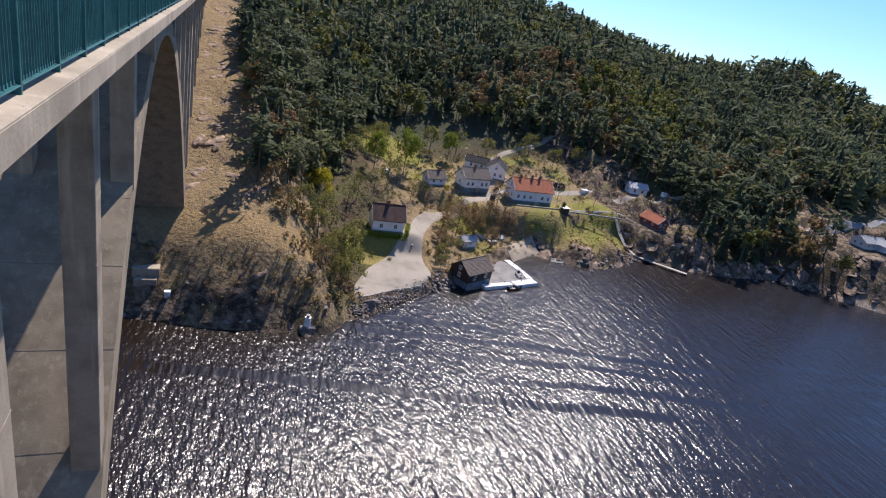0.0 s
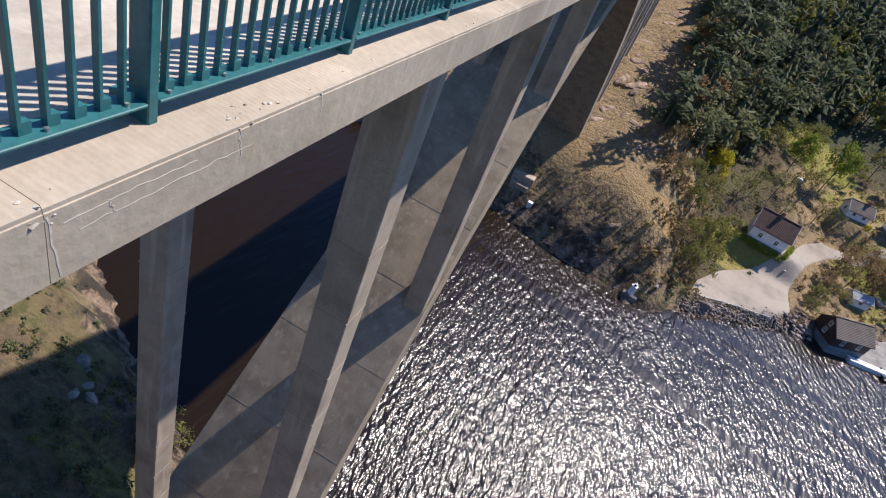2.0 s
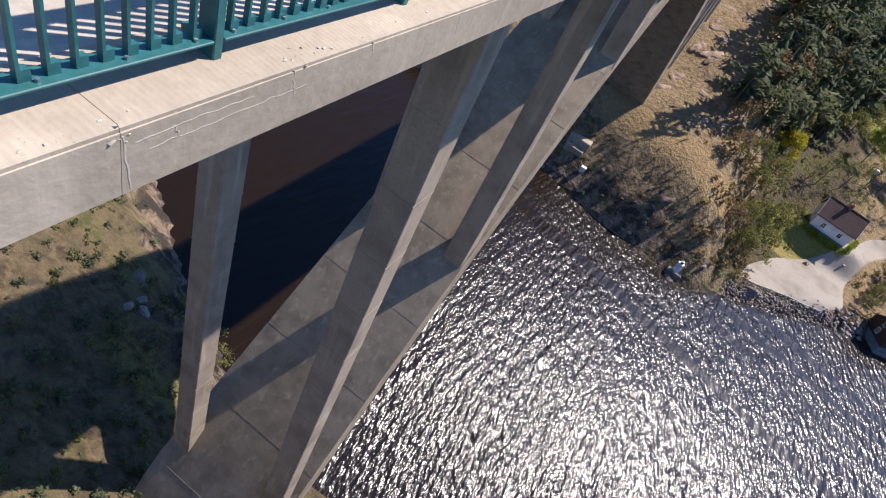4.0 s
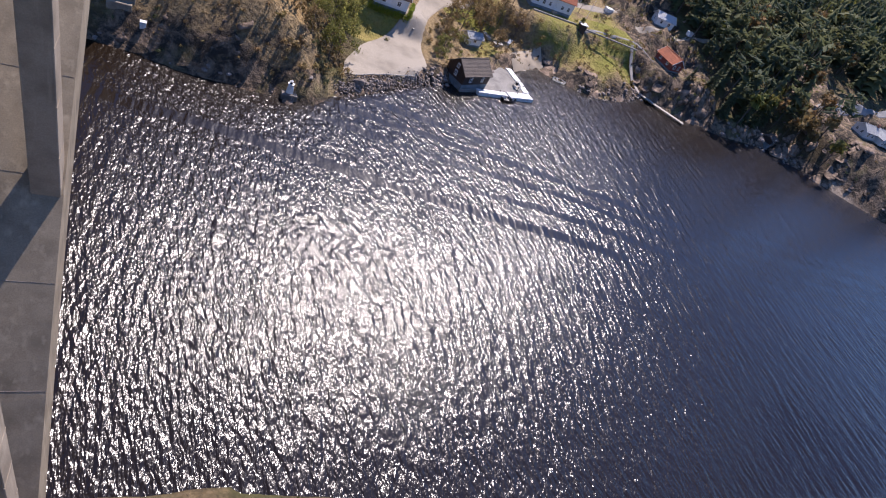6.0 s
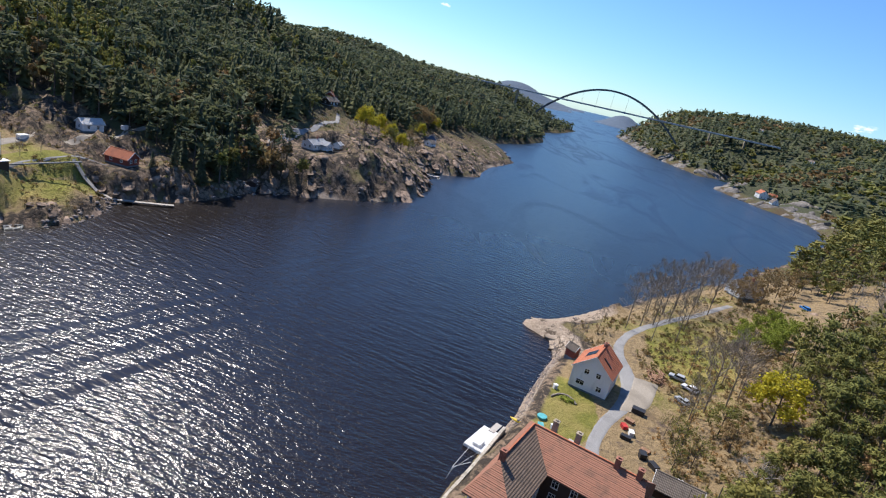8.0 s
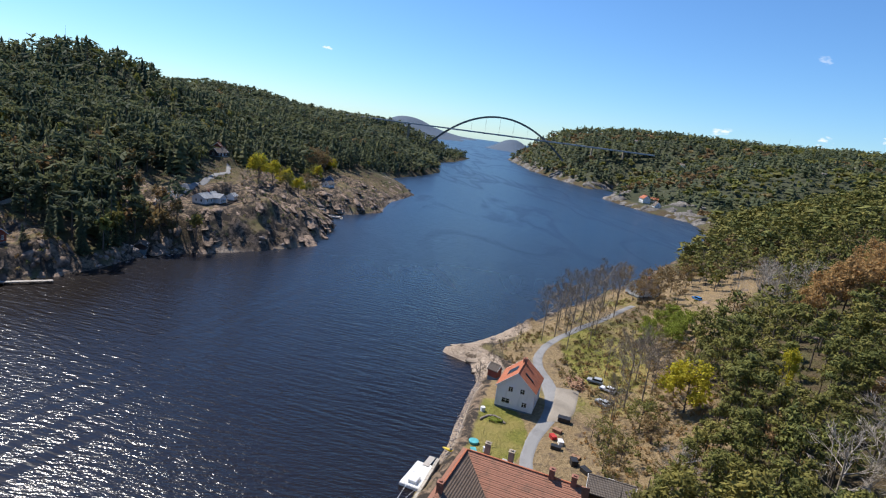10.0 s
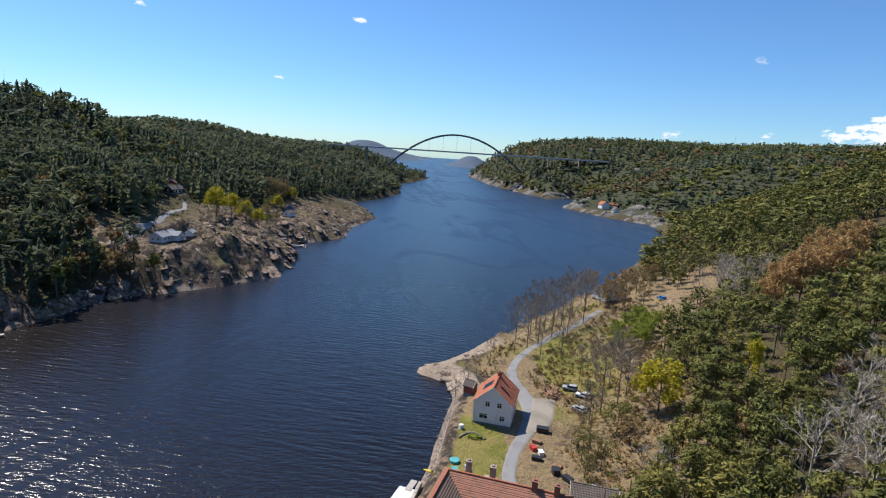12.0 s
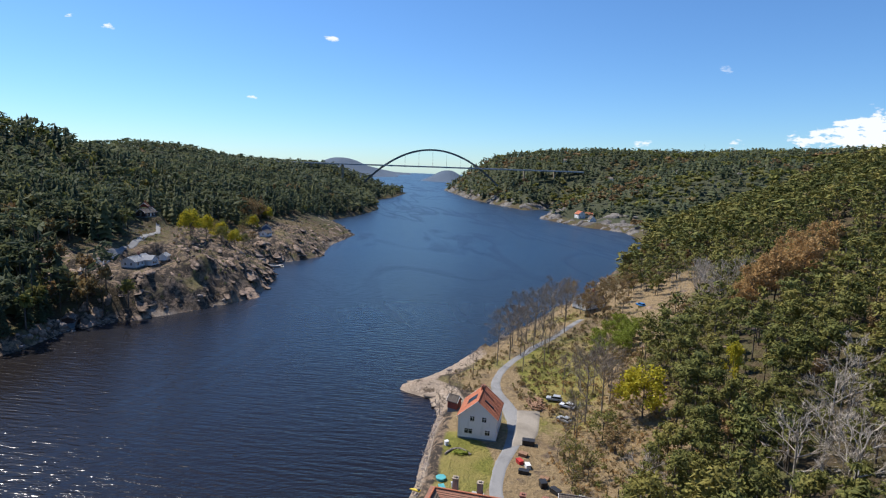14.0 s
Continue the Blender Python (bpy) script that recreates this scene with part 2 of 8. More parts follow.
def water_material():
    m, nt, bsdf = nodes_of("dark_fjord_water")
    bsdf.inputs["IOR"].default_value = 1.44
    # the open reach beyond the cape lies in the wind
    reach = nt.nodes.new("ShaderNodeSeparateXYZ")
    nt.links.new(position(nt), reach.inputs[0])
    windy = nt.nodes.new("ShaderNodeMapRange")
    windy.inputs[1].default_value, windy.inputs[2].default_value, windy.inputs[3].default_value, windy.inputs[4].default_value = 60.0, 330.0, 0.20, 0.30
    nt.links.new(reach.outputs[0], windy.inputs[0])
    # winding lanes where the tide meets
    tide = noise_node(nt, position(nt, (0.0042, 0.016, 1), turn=-14.0), 1.0, 3, 0.5, 0.9)
    lane_ = nt.nodes.new("ShaderNodeValToRGB")
    for at_, v in ((0.43, 0.0), (0.475, 1.0), (0.53, 0.0)):
        e = lane_.color_ramp.elements.new(at_)
        e.color = (v, v, v, 1)
    lane_.color_ramp.elements[0].color = lane_.color_ramp.elements[-1].color = (0, 0, 0, 1)
    nt.links.new(tide.outputs[0], lane_.inputs[0])
    ruffled = nt.nodes.new("ShaderNodeMath")
    ruffled.operation = "MULTIPLY_ADD"
    ruffled.inputs[1].default_value = 0.09
    offing = nt.nodes.new("ShaderNodeMapRange")
    offing.inputs[1].default_value, offing.inputs[2].default_value = 180.0, 420.0
    nt.links.new(reach.outputs[0], offing.inputs[0])
    nt.links.new(mixc(nt, offing.outputs[0], (0, 0, 0), lane_.outputs[0]), ruffled.inputs[0])
    nt.links.new(windy.outputs[0], ruffled.inputs[2])
    nt.links.new(ruffled.outputs[0], bsdf.inputs["Roughness"])
    # tea-brown river water near the bridge, bluer sea further out: sky reflection painted in
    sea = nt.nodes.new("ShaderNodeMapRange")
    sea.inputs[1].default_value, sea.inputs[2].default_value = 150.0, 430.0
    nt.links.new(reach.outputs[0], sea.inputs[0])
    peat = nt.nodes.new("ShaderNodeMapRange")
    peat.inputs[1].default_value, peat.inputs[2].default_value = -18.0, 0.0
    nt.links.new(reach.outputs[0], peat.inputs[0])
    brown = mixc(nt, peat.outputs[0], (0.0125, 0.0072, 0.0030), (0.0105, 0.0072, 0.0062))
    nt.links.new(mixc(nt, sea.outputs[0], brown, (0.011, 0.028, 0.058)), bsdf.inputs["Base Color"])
    # calm streaks left by a passing boat, lying aslant across the sound
    across = position(nt, (0.0, 1 / 130, 0.0), turn=13.6)
    sep = nt.nodes.new("ShaderNodeSeparateXYZ")
    nt.links.new(across, sep.inputs[0])
    sway = noise_node(nt, position(nt, (0.014, 0.03, 1), turn=13.6), 1.0, 3)
    shift = nt.nodes.new("ShaderNodeMath")
    shift.operation = "MULTIPLY_ADD"
    shift.inputs[1].default_value, shift.inputs[2].default_value = 0.075, -0.0375
    nt.links.new(sway.outputs[0], shift.inputs[0])
    along = nt.nodes.new("ShaderNodeMath")
    nt.links.new(sep.outputs[1], along.inputs[0])
    nt.links.new(shift.outputs[0], along.inputs[1])
    bands = nt.nodes.new("ShaderNodeValToRGB")
    ramp_ = bands.color_ramp
    ramp_.elements[0].position, ramp_.elements[1].position = 0.0, 1.0
    ramp_.elements[0].color = ramp_.elements[1].color = (1, 1, 1, 1)
    for mid, half, low in ((0.56, 0.005, 0.6), (0.664, 0.010, 0.2), (0.72, 0.007, 0.35), (0.775, 0.006, 0.4), (0.825, 0.008, 0.3), (0.872, 0.009, 0.3)):
        for at_, v in ((mid - half * 1.25, 1.0), (mid - half, low), (mid + half, low), (mid + half * 1.25, 1.0)):
            e = ramp_.elements.new(at_)
            e.color = (v, v, v, 1)
    nt.links.new(along.outputs[0], bands.inputs[0])
    patch = noise_node(nt, position(nt, (0.011, 0.05, 1), turn=13.6), 1.0, 2, 0.5, 0.3)
    calm = mixc(nt, ramp(nt, patch.outputs[0], 0.50, 0.58), bands.outputs[0], (1, 1, 1))
    gust = noise_node(nt, position(nt, (0.02, 0.03, 1)), 1.0, 3, 0.5, 0.3)
    calm = mixc(nt, ramp(nt, gust.outputs[0], 0.35, 0.65, (0.45, 0.45, 0.45, 1), (0, 0, 0, 1)), calm, (0.55, 0.55, 0.55), "MULTIPLY")
    big = noise_node(nt, position(nt, (1.0, 0.30, 1), turn=-8.0), 1.4, 2, 0.5, 0.15)
    small = noise_node(nt, position(nt, (1.0, 0.42, 1), turn=14.0), 3.0, 2, 0.5, 0.2)
    total = None
    for node, amount in ((big, 1.0), (small, 0.33)):
        mul = nt.nodes.new("ShaderNodeMath")
        mul.operation = "MULTIPLY_ADD"
        mul.inputs[1].default_value = amount
        mul.inputs[2].default_value = -0.665
        nt.links.new(node.outputs[0], mul.inputs[0])
        if total is not None:
            nt.links.new(total, mul.inputs[2])
        total = mul.outputs[0]
    scaled = nt.nodes.new("ShaderNodeMath")
    scaled.operation = "MULTIPLY"
    nt.links.new(total, scaled.inputs[0])
    # the breeze dies away towards the cape and the near shore
    lee = nt.nodes.new("ShaderNodeVectorMath")
    lee.operation = "DOT_PRODUCT"
    lee.inputs[1].default_value = (1.0, -0.15, 0.0)
    nt.links.new(position(nt), lee.inputs[0])
    ragged = nt.nodes.new("ShaderNodeMath")
    ragged.operation = "MULTIPLY_ADD"
    ragged.inputs[1].default_value = 50.0
    nt.links.new(gust.outputs[0], ragged.inputs[0])
    nt.links.new(lee.outputs["Value"], ragged.inputs[2])
    breeze = nt.nodes.new("ShaderNodeMapRange")
    breeze.inputs[1].default_value, breeze.inputs[2].default_value, breeze.inputs[3].default_value, breeze.inputs[4].default_value = 72.0, 128.0, 1.0, 0.38
    nt.links.new(ragged.outputs[0], breeze.inputs[0])
    upstream = nt.nodes.new("ShaderNodeMapRange")
    upstream.inputs[1].default_value, upstream.inputs[2].default_value, upstream.inputs[3].default_value = -18.0, -6.0, 0.12
    nt.links.new(reach.outputs[0], upstream.inputs[0])
    sheltered = nt.nodes.new("ShaderNodeMath")
    sheltered.operation = "MULTIPLY"
    nt.links.new(calm, sheltered.inputs[0])
    nt.links.new(upstream.outputs[0], sheltered.inputs[1])
    # a film of still water mirrors less than the ruffled parts
    gloss = nt.nodes.new("ShaderNodeMapRange")
    gloss.inputs[1].default_value, gloss.inputs[2].default_value, gloss.inputs[3].default_value, gloss.inputs[4].default_value = 0.4, 0.95, 0.36, 0.5
    nt.links.new(breeze.outputs[0], gloss.inputs[0])
    outer_gloss = nt.nodes.new("ShaderNodeMapRange")
    outer_gloss.inputs[1].default_value, outer_gloss.inputs[2].default_value, outer_gloss.inputs[3].default_value, outer_gloss.inputs[4].default_value = 150.0, 300.0, 0.36, 0.5
    nt.links.new(reach.outputs[0], outer_gloss.inputs[0])
    level_ = nt.nodes.new("ShaderNodeMath")
    level_.operation = "MAXIMUM"
    nt.links.new(gloss.outputs[0], level_.inputs[0])
    nt.links.new(outer_gloss.outputs[0], level_.inputs[1])
    # still water upstream of the bridge
    still = nt.nodes.new("ShaderNodeMapRange")
    still.inputs[1].default_value, still.inputs[2].default_value, still.inputs[3].default_value = -18.0, -6.0, 0.45
    nt.links.new(reach.outputs[0], still.inputs[0])
    mirror = nt.nodes.new("ShaderNodeMath")
    mirror.operation = "MULTIPLY"
    nt.links.new(level_.outputs[0], mirror.inputs[0])
    nt.links.new(still.outputs[0], mirror.inputs[1])
    nt.links.new(mirror.outputs[0], bsdf.inputs["Specular IOR Level"])
    blown = nt.nodes.new("ShaderNodeMath")
    blown.operation = "MULTIPLY"
    nt.links.new(sheltered.outputs[0], blown.inputs[0])
    nt.links.new(breeze.outputs[0], blown.inputs[1])
    nt.links.new(blown.outputs[0], scaled.inputs[1])
    # a low swell runs down the whole sound
    swell = noise_node(nt, position(nt, (1.0, 0.17, 1), turn=6.0), 0.75, 1, 0.4, 0.2)
    rolling = nt.nodes.new("ShaderNodeMath")
    rolling.operation = "MULTIPLY_ADD"
    rolling.inputs[1].default_value = 0.62
    nt.links.new(swell.outputs[0], rolling.inputs[0])
    nt.links.new(scaled.outputs[0], rolling.inputs[2])
    scaled = rolling
    # the sides of the wavelets that face the wind are the long ones
    lean = nt.nodes.new("ShaderNodeVectorMath")
    lean.operation = "DOT_PRODUCT"
    lean.inputs[1].default_value = (-0.12, 0.13, 0.0)
    nt.links.new(position(nt), lean.inputs[0])
    both = nt.nodes.new("ShaderNodeMath")
    nt.links.new(scaled.outputs[0], both.inputs[0])
    nt.links.new(lean.outputs["Value"], both.inputs[1])
    bump(nt, bsdf, both.outputs[0], 1.0, 0.39)
    return m


WATER = water_material()


def ground_material():
    """Forest floor, with grass, bare rock and gravel where the ground's own zones say so, and rock on steep slopes."""
    m, nt, bsdf = nodes_of("ground")
    pos = position(nt)
    at = nt.nodes.new("ShaderNodeAttribute")
    at.attribute_name = "zone"
    sep = nt.nodes.new("ShaderNodeSeparateColor")
    nt.links.new(at.outputs["Color"], sep.inputs[0])
    n1, n2, n3 = noise_node(nt, pos, 1.2, 8, 0.65), noise_node(nt, pos, 0.12, 5), noise_node(nt, pos, 0.35, 8, 0.7, 0.5)
    floor_col = mixc(nt, ramp(nt, n1.outputs[0], 0.35, 0.65), (0.055, 0.042, 0.026), (0.12, 0.09, 0.052))
    floor_col = mixc(nt, ramp(nt, n2.outputs[0], 0.45, 0.7), floor_col, (0.10, 0.10, 0.04))
    heath = mixc(nt, ramp(nt, n1.outputs[0], 0.35, 0.65), (0.195, 0.140, 0.076), (0.34, 0.250, 0.138))
    heath = mixc(nt, ramp(nt, n3.outputs[0], 0.52, 0.66), heath, (0.12, 0.088, 0.066))
    heath = mixc(nt, ramp(nt, n2.outputs[0], 0.5, 0.72), heath, (0.28, 0.198, 0.105))
    grass = mixc(nt, ramp(nt, n1.outputs[0], 0.3, 0.7), (0.13, 0.135, 0.03), (0.25, 0.235, 0.055))
    grass = mixc(nt, ramp(nt, n2.outputs[0], 0.42, 0.68), grass, (0.30, 0.24, 0.085))
    rock = mixc(nt, ramp(nt, n1.outputs[0], 0.3, 0.7), (0.125, 0.088, 0.060), (0.35, 0.255, 0.175))
    rock = mixc(nt, ramp(nt, n3.outputs[0], 0.43, 0.53), rock, (0.055, 0.045, 0.036))
    rock = mixc(nt, ramp(nt, n2.outputs[0], 0.55, 0.72), rock, (0.20, 0.165, 0.075))

    def broken(channel):
        add = nt.nodes.new("ShaderNodeMath")
        add.operation = "MULTIPLY_ADD"
        add.inputs[1].default_value, add.inputs[2].default_value = 0.7, -0.35
        nt.links.new(n3.outputs[0], add.inputs[0])
        s = nt.nodes.new("ShaderNodeMath")
        nt.links.new(channel, s.inputs[0])
        nt.links.new(add.outputs[0], s.inputs[1])
        return ramp(nt, s.outputs[0], 0.38, 0.58)

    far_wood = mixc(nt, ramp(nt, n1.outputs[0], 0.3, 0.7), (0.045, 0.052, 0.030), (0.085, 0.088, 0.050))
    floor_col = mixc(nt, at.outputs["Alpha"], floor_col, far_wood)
    # aerial haze over the sea islands is put into their ground colour as blue-grey
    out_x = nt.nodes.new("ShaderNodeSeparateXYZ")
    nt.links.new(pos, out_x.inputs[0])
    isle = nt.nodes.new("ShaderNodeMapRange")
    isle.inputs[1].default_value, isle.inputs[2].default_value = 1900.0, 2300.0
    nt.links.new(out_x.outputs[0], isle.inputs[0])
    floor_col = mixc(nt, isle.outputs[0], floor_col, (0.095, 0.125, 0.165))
    col = mixc(nt, broken(sep.outputs[2]), floor_col, heath)
    col = mixc(nt, broken(sep.outputs[0]), col, grass)
    col = mixc(nt, broken(sep.outputs[1]), col, rock)
    dry = nt.nodes.new("ShaderNodeAttribute")
    dry.attribute_name = "straw"
    col = mixc(nt, broken(dry.outputs["Fac"]), col, mixc(nt, ramp(nt, n1.outputs[0], 0.3, 0.7), (0.25, 0.168, 0.085), (0.37, 0.262, 0.13)))
    bare = nt.nodes.new("ShaderNodeAttribute")
    bare.attribute_name = "bare"
    washed = mixc(nt, ramp(nt, n1.outputs[0], 0.32, 0.68), (0.27, 0.205, 0.15), (0.46, 0.37, 0.28))
    washed = mixc(nt, ramp(nt, n3.outputs[0], 0.56, 0.62), washed, (0.12, 0.09, 0.065))
    col = mixc(nt, broken(bare.outputs["Fac"]), col, washed)
    nt.links.new(col, bsdf.inputs["Base Color"])
    bsdf.inputs["Roughness"].default_value = 0.95
    bsdf.inputs["Specular IOR Level"].default_value = 0.15
    mixh = nt.nodes.new("ShaderNodeMath")
    nt.links.new(n1.outputs[0], mixh.inputs[0])
    nt.links.new(n3.outputs[0], mixh.inputs[1])
    bump(nt, bsdf, mixh.outputs[0], 1.0, 0.7)
    return m


GROUND = ground_material()


# ---- small builders ----
def mesh_of(name, verts, faces, material, tint=None):
    me = bpy.data.meshes.new(name)
    verts, faces = np.asarray(verts, np.float32), np.asarray(faces, np.int32)
    n, k = len(faces), faces.shape[1]
    me.vertices.add(len(verts))
    me.vertices.foreach_set("co", verts.ravel())
    me.loops.add(n * k)
    me.loops.foreach_set("vertex_index", faces.ravel())
    me.polygons.add(n)
    me.polygons.foreach_set("loop_start", np.arange(0, n * k, k, dtype=np.int32))
    me.polygons.foreach_set("loop_total", np.full(n, k, np.int32))
    me.update(calc_edges=True)
    if tint is not None:
        a = me.attributes.new("tint", "FLOAT", "POINT")
        a.data.foreach_set("value", np.asarray(tint, np.float32))
    me.materials.append(material)
    return me


def part(name, bm, material, parent=None, label=""):
    me = bpy.data.meshes.new(name)
    bm.to_mesh(me)
    bm.free()
    me.materials.append(material)
    ob = new(name, me)
    if parent is not None:
        ob.parent = parent
    if label:
        ob["label"] = label
    return ob


def share(name, me, parent, m, label=""):
    ob = new(name, me)
    ob.parent = parent
    ob.matrix_basis = m
    if label:
        ob["label"] = label
    return ob


def box(bm, x0, x1, y0, y1, z0, z1, bevel=0.0):
    made = bmesh.ops.create_cube(bm, size=1.0, matrix=Matrix.LocRotScale(((x0 + x1) / 2, (y0 + y1) / 2, (z0 + z1) / 2), None, (abs(x1 - x0), abs(y1 - y0), abs(z1 - z0))))
    if bevel:
        edges = list({e for v in made["verts"] for e in v.link_edges})
        bmesh.ops.bevel(bm, geom=edges, offset=bevel, segments=1, affect="EDGES")
    return bm


def box_bm(*a, **k):
    return box(bmesh.new(), *a, **k)


def prism(bm, ring, axis, lo, hi):
    """A closed outline (pairs) swept along one axis from lo to hi."""
    def at(p, w):
        return {"x": (w, p[0], p[1]), "y": (p[0], w, p[1]), "z": (p[0], p[1], w)}[axis]
    a = [bm.verts.new(at(p, lo)) for p in ring]
    b = [bm.verts.new(at(p, hi)) for p in ring]
    n = len(ring)
    for i in range(n):
        bm.faces.new((a[i], a[(i + 1) % n], b[(i + 1) % n], b[i]))
    bm.faces.new(a[::-1])
    bm.faces.new(b)
    bmesh.ops.recalc_face_normals(bm, faces=bm.faces[:])
    return bm


def tube(bm, p, q, r0, r1=None, sides=6):
    p, q = Vector(p), Vector(q)
    r1 = r0 if r1 is None else r1
    d = q - p
    bmesh.ops.create_cone(bm, cap_ends=True, segments=sides, radius1=r0, radius2=max(r1, 1e-4), depth=d.length,
                          matrix=Matrix.Translation((p + q) / 2) @ d.to_track_quat("Z", "Y").to_matrix().to_4x4())
    return bm


def empty(name, m=None, label="", category="", group="", kind=""):
    ob = new(name)
    ob.empty_display_size = 0.5
    if m is not None:
        ob.matrix_basis = m
    return tagged(ob, label, category, group, kind)


# ---- the lie of the land ----
def hashed(i, j, seed):
    h = (i * 374761393 + j * 668265263 + seed * 1442695041) & 0xFFFFFFFF
    h = ((h ^ (h >> 13)) * 1274126177) & 0xFFFFFFFF
    return ((h ^ (h >> 16)) & 0xFFFF) / 65535.0


def vnoise(x, y, seed=0):
    xi, yi = np.floor(x).astype(np.int64), np.floor(y).astype(np.int64)
    fx, fy = x - xi, y - yi
    fx, fy = fx * fx * (3 - 2 * fx), fy * fy * (3 - 2 * fy)
    a, b, c, d = hashed(xi, yi, seed), hashed(xi + 1, yi, seed), hashed(xi, yi + 1, seed), hashed(xi + 1, yi + 1, seed)
    return (a * (1 - fx) + b * fx) * (1 - fy) + (c * (1 - fx) + d * fx) * fy - 0.5


def fbm(x, y, size, octaves=4, seed=0, ridged=False):
    total, amp = 0.0 * x, 1.0
    for o in range(octaves):
        n = vnoise(x / size + 17.3 * o, y / size - 9.1 * o, seed + o)
        total = total + amp * ((0.5 - 2 * np.abs(n)) if ridged else n)
        size, amp = size / 2.03, amp * 0.52
    return total


def smooth(lo, hi, v):
    u = np.clip((v - lo) / (hi - lo), 0, 1)
    return u * u * (3 - 2 * u)


# shorelines, from upstream of the bridge to the sea
FAR_SHORE = [(-3000, 320), (-400, 165), (-120, 125), (-40, 111), (-14, 107), (-2, 103.5), (18, 100.5), (24, 101), (31, 106.4), (42, 113), (53, 120.5), (68, 127),
             (84, 140), (98, 147.5), (106, 142), (116, 139), (128, 141.5), (141, 149), (150, 143), (172, 136.5), (196, 136), (206, 126), (221, 112), (240, 99),
             (254, 92), (290, 95), (303, 98), (340, 117), (352, 104), (376, 90), (430, 97), (500, 91), (520, 100), (568, 116), (600, 146), (700, 122), (800, 113), (1000, 150),
             (1100, 130), (1318, 122), (1380, 260), (1500, 700), (1700, 2600)]
NEAR_SHORE = [(1900, -2600), (1720, -400), (1620, -60), (1573, 46), (1400, 20), (1160, -18), (1018, -56), (885, -101), (955, -150), (850, -140), (745, -104), (650, -139), (606, -176), (500, -165),
              (446, -136), (376, -108), (289, -65), (227, -29), (194, -11), (174, 1.0), (164, 8), (157, 14.6), (152.5, 14.8), (147.5, 6), (137, 3.5), (127, 5), (106, 6.4), (97, 7.8), (64, 14.6), (51, 18), (28, 23),
              (8, 26), (-6, 26), (-20, 28), (-36, 35), (-80, 58), (-150, 85), (-400, 120), (-3000, 220)]


def shore_distance(x, y, line, sign):
    """Metres inland (positive) or out on the water (negative) of an open shoreline whose land lies to one side."""
    p = np.array(line, float)
    best, inside = np.full(x.shape, 1e9), np.zeros(x.shape, bool)
    for (x0, y0), (x1, y1) in zip(p[:-1], p[1:]):
        dx, dy = x1 - x0, y1 - y0
        t = np.clip(((x - x0) * dx + (y - y0) * dy) / (dx * dx + dy * dy), 0, 1)
        best = np.minimum(best, np.hypot(x - x0 - t * dx, y - y0 - t * dy))
    ring = np.vstack([p, [[p[-1, 0], sign * 9000], [p[0, 0], sign * 9000]]])
    for (x0, y0), (x1, y1) in zip(ring, np.roll(ring, -1, 0)):
        if y0 != y1:
            inside ^= ((y0 > y) != (y1 > y)) & (x < (x1 - x0) * (y - y0) / (y1 - y0) + x0)
    return np.where(inside, best, -best)


# how the ground climbs from the shore: (x of the station, [(metres inland, height), ...])
FAR_CLIMB = [(-300, [(0, 0), (20, 14), (100, 40), (300, 75), (900, 90)]),
             (12, [(0, 0), (2, 1.8), (11, 12.6), (14, 15), (18, 16.6), (55, 30), (95, 41), (135, 50), (175, 60), (300, 76), (900, 92)]),
             (36, [(0, 0), (5, 3), (20, 5), (40, 10), (80, 22), (140, 44), (250, 74), (400, 84), (900, 96)]),
             (70, [(0, 0), (4, 1.8), (25, 4.5), (50, 11), (80, 16), (120, 32), (230, 72), (400, 84), (900, 96)]),
             (150, [(0, 0), (6, 4), (16, 8), (30, 12), (45, 14.5), (75, 22), (130, 42), (230, 72), (330, 90), (900, 100)]),
             (190, [(0, 0), (7, 5), (30, 14), (60, 24), (130, 46), (250, 80), (400, 94), (900, 98)]),
             (232, [(0, 0), (5, 5), (14, 12), (22, 17), (45, 19), (70, 25), (130, 42), (260, 78), (430, 90), (900, 88)]),
             (310, [(0, 0), (5, 4), (14, 10), (30, 16), (60, 22), (110, 34), (300, 70), (500, 82), (900, 72)]),
             (400, [(0, 0), (6, 3), (20, 7), (40, 11), (80, 20), (200, 42), (500, 60), (900, 62)]),
             (560, [(0, 0), (15, 8), (60, 26), (150, 44), (500, 62), (900, 70)]),
             (1300, [(0, 0), (20, 5), (45, 9), (70, 24), (150, 52), (500, 64), (900, 64)])]
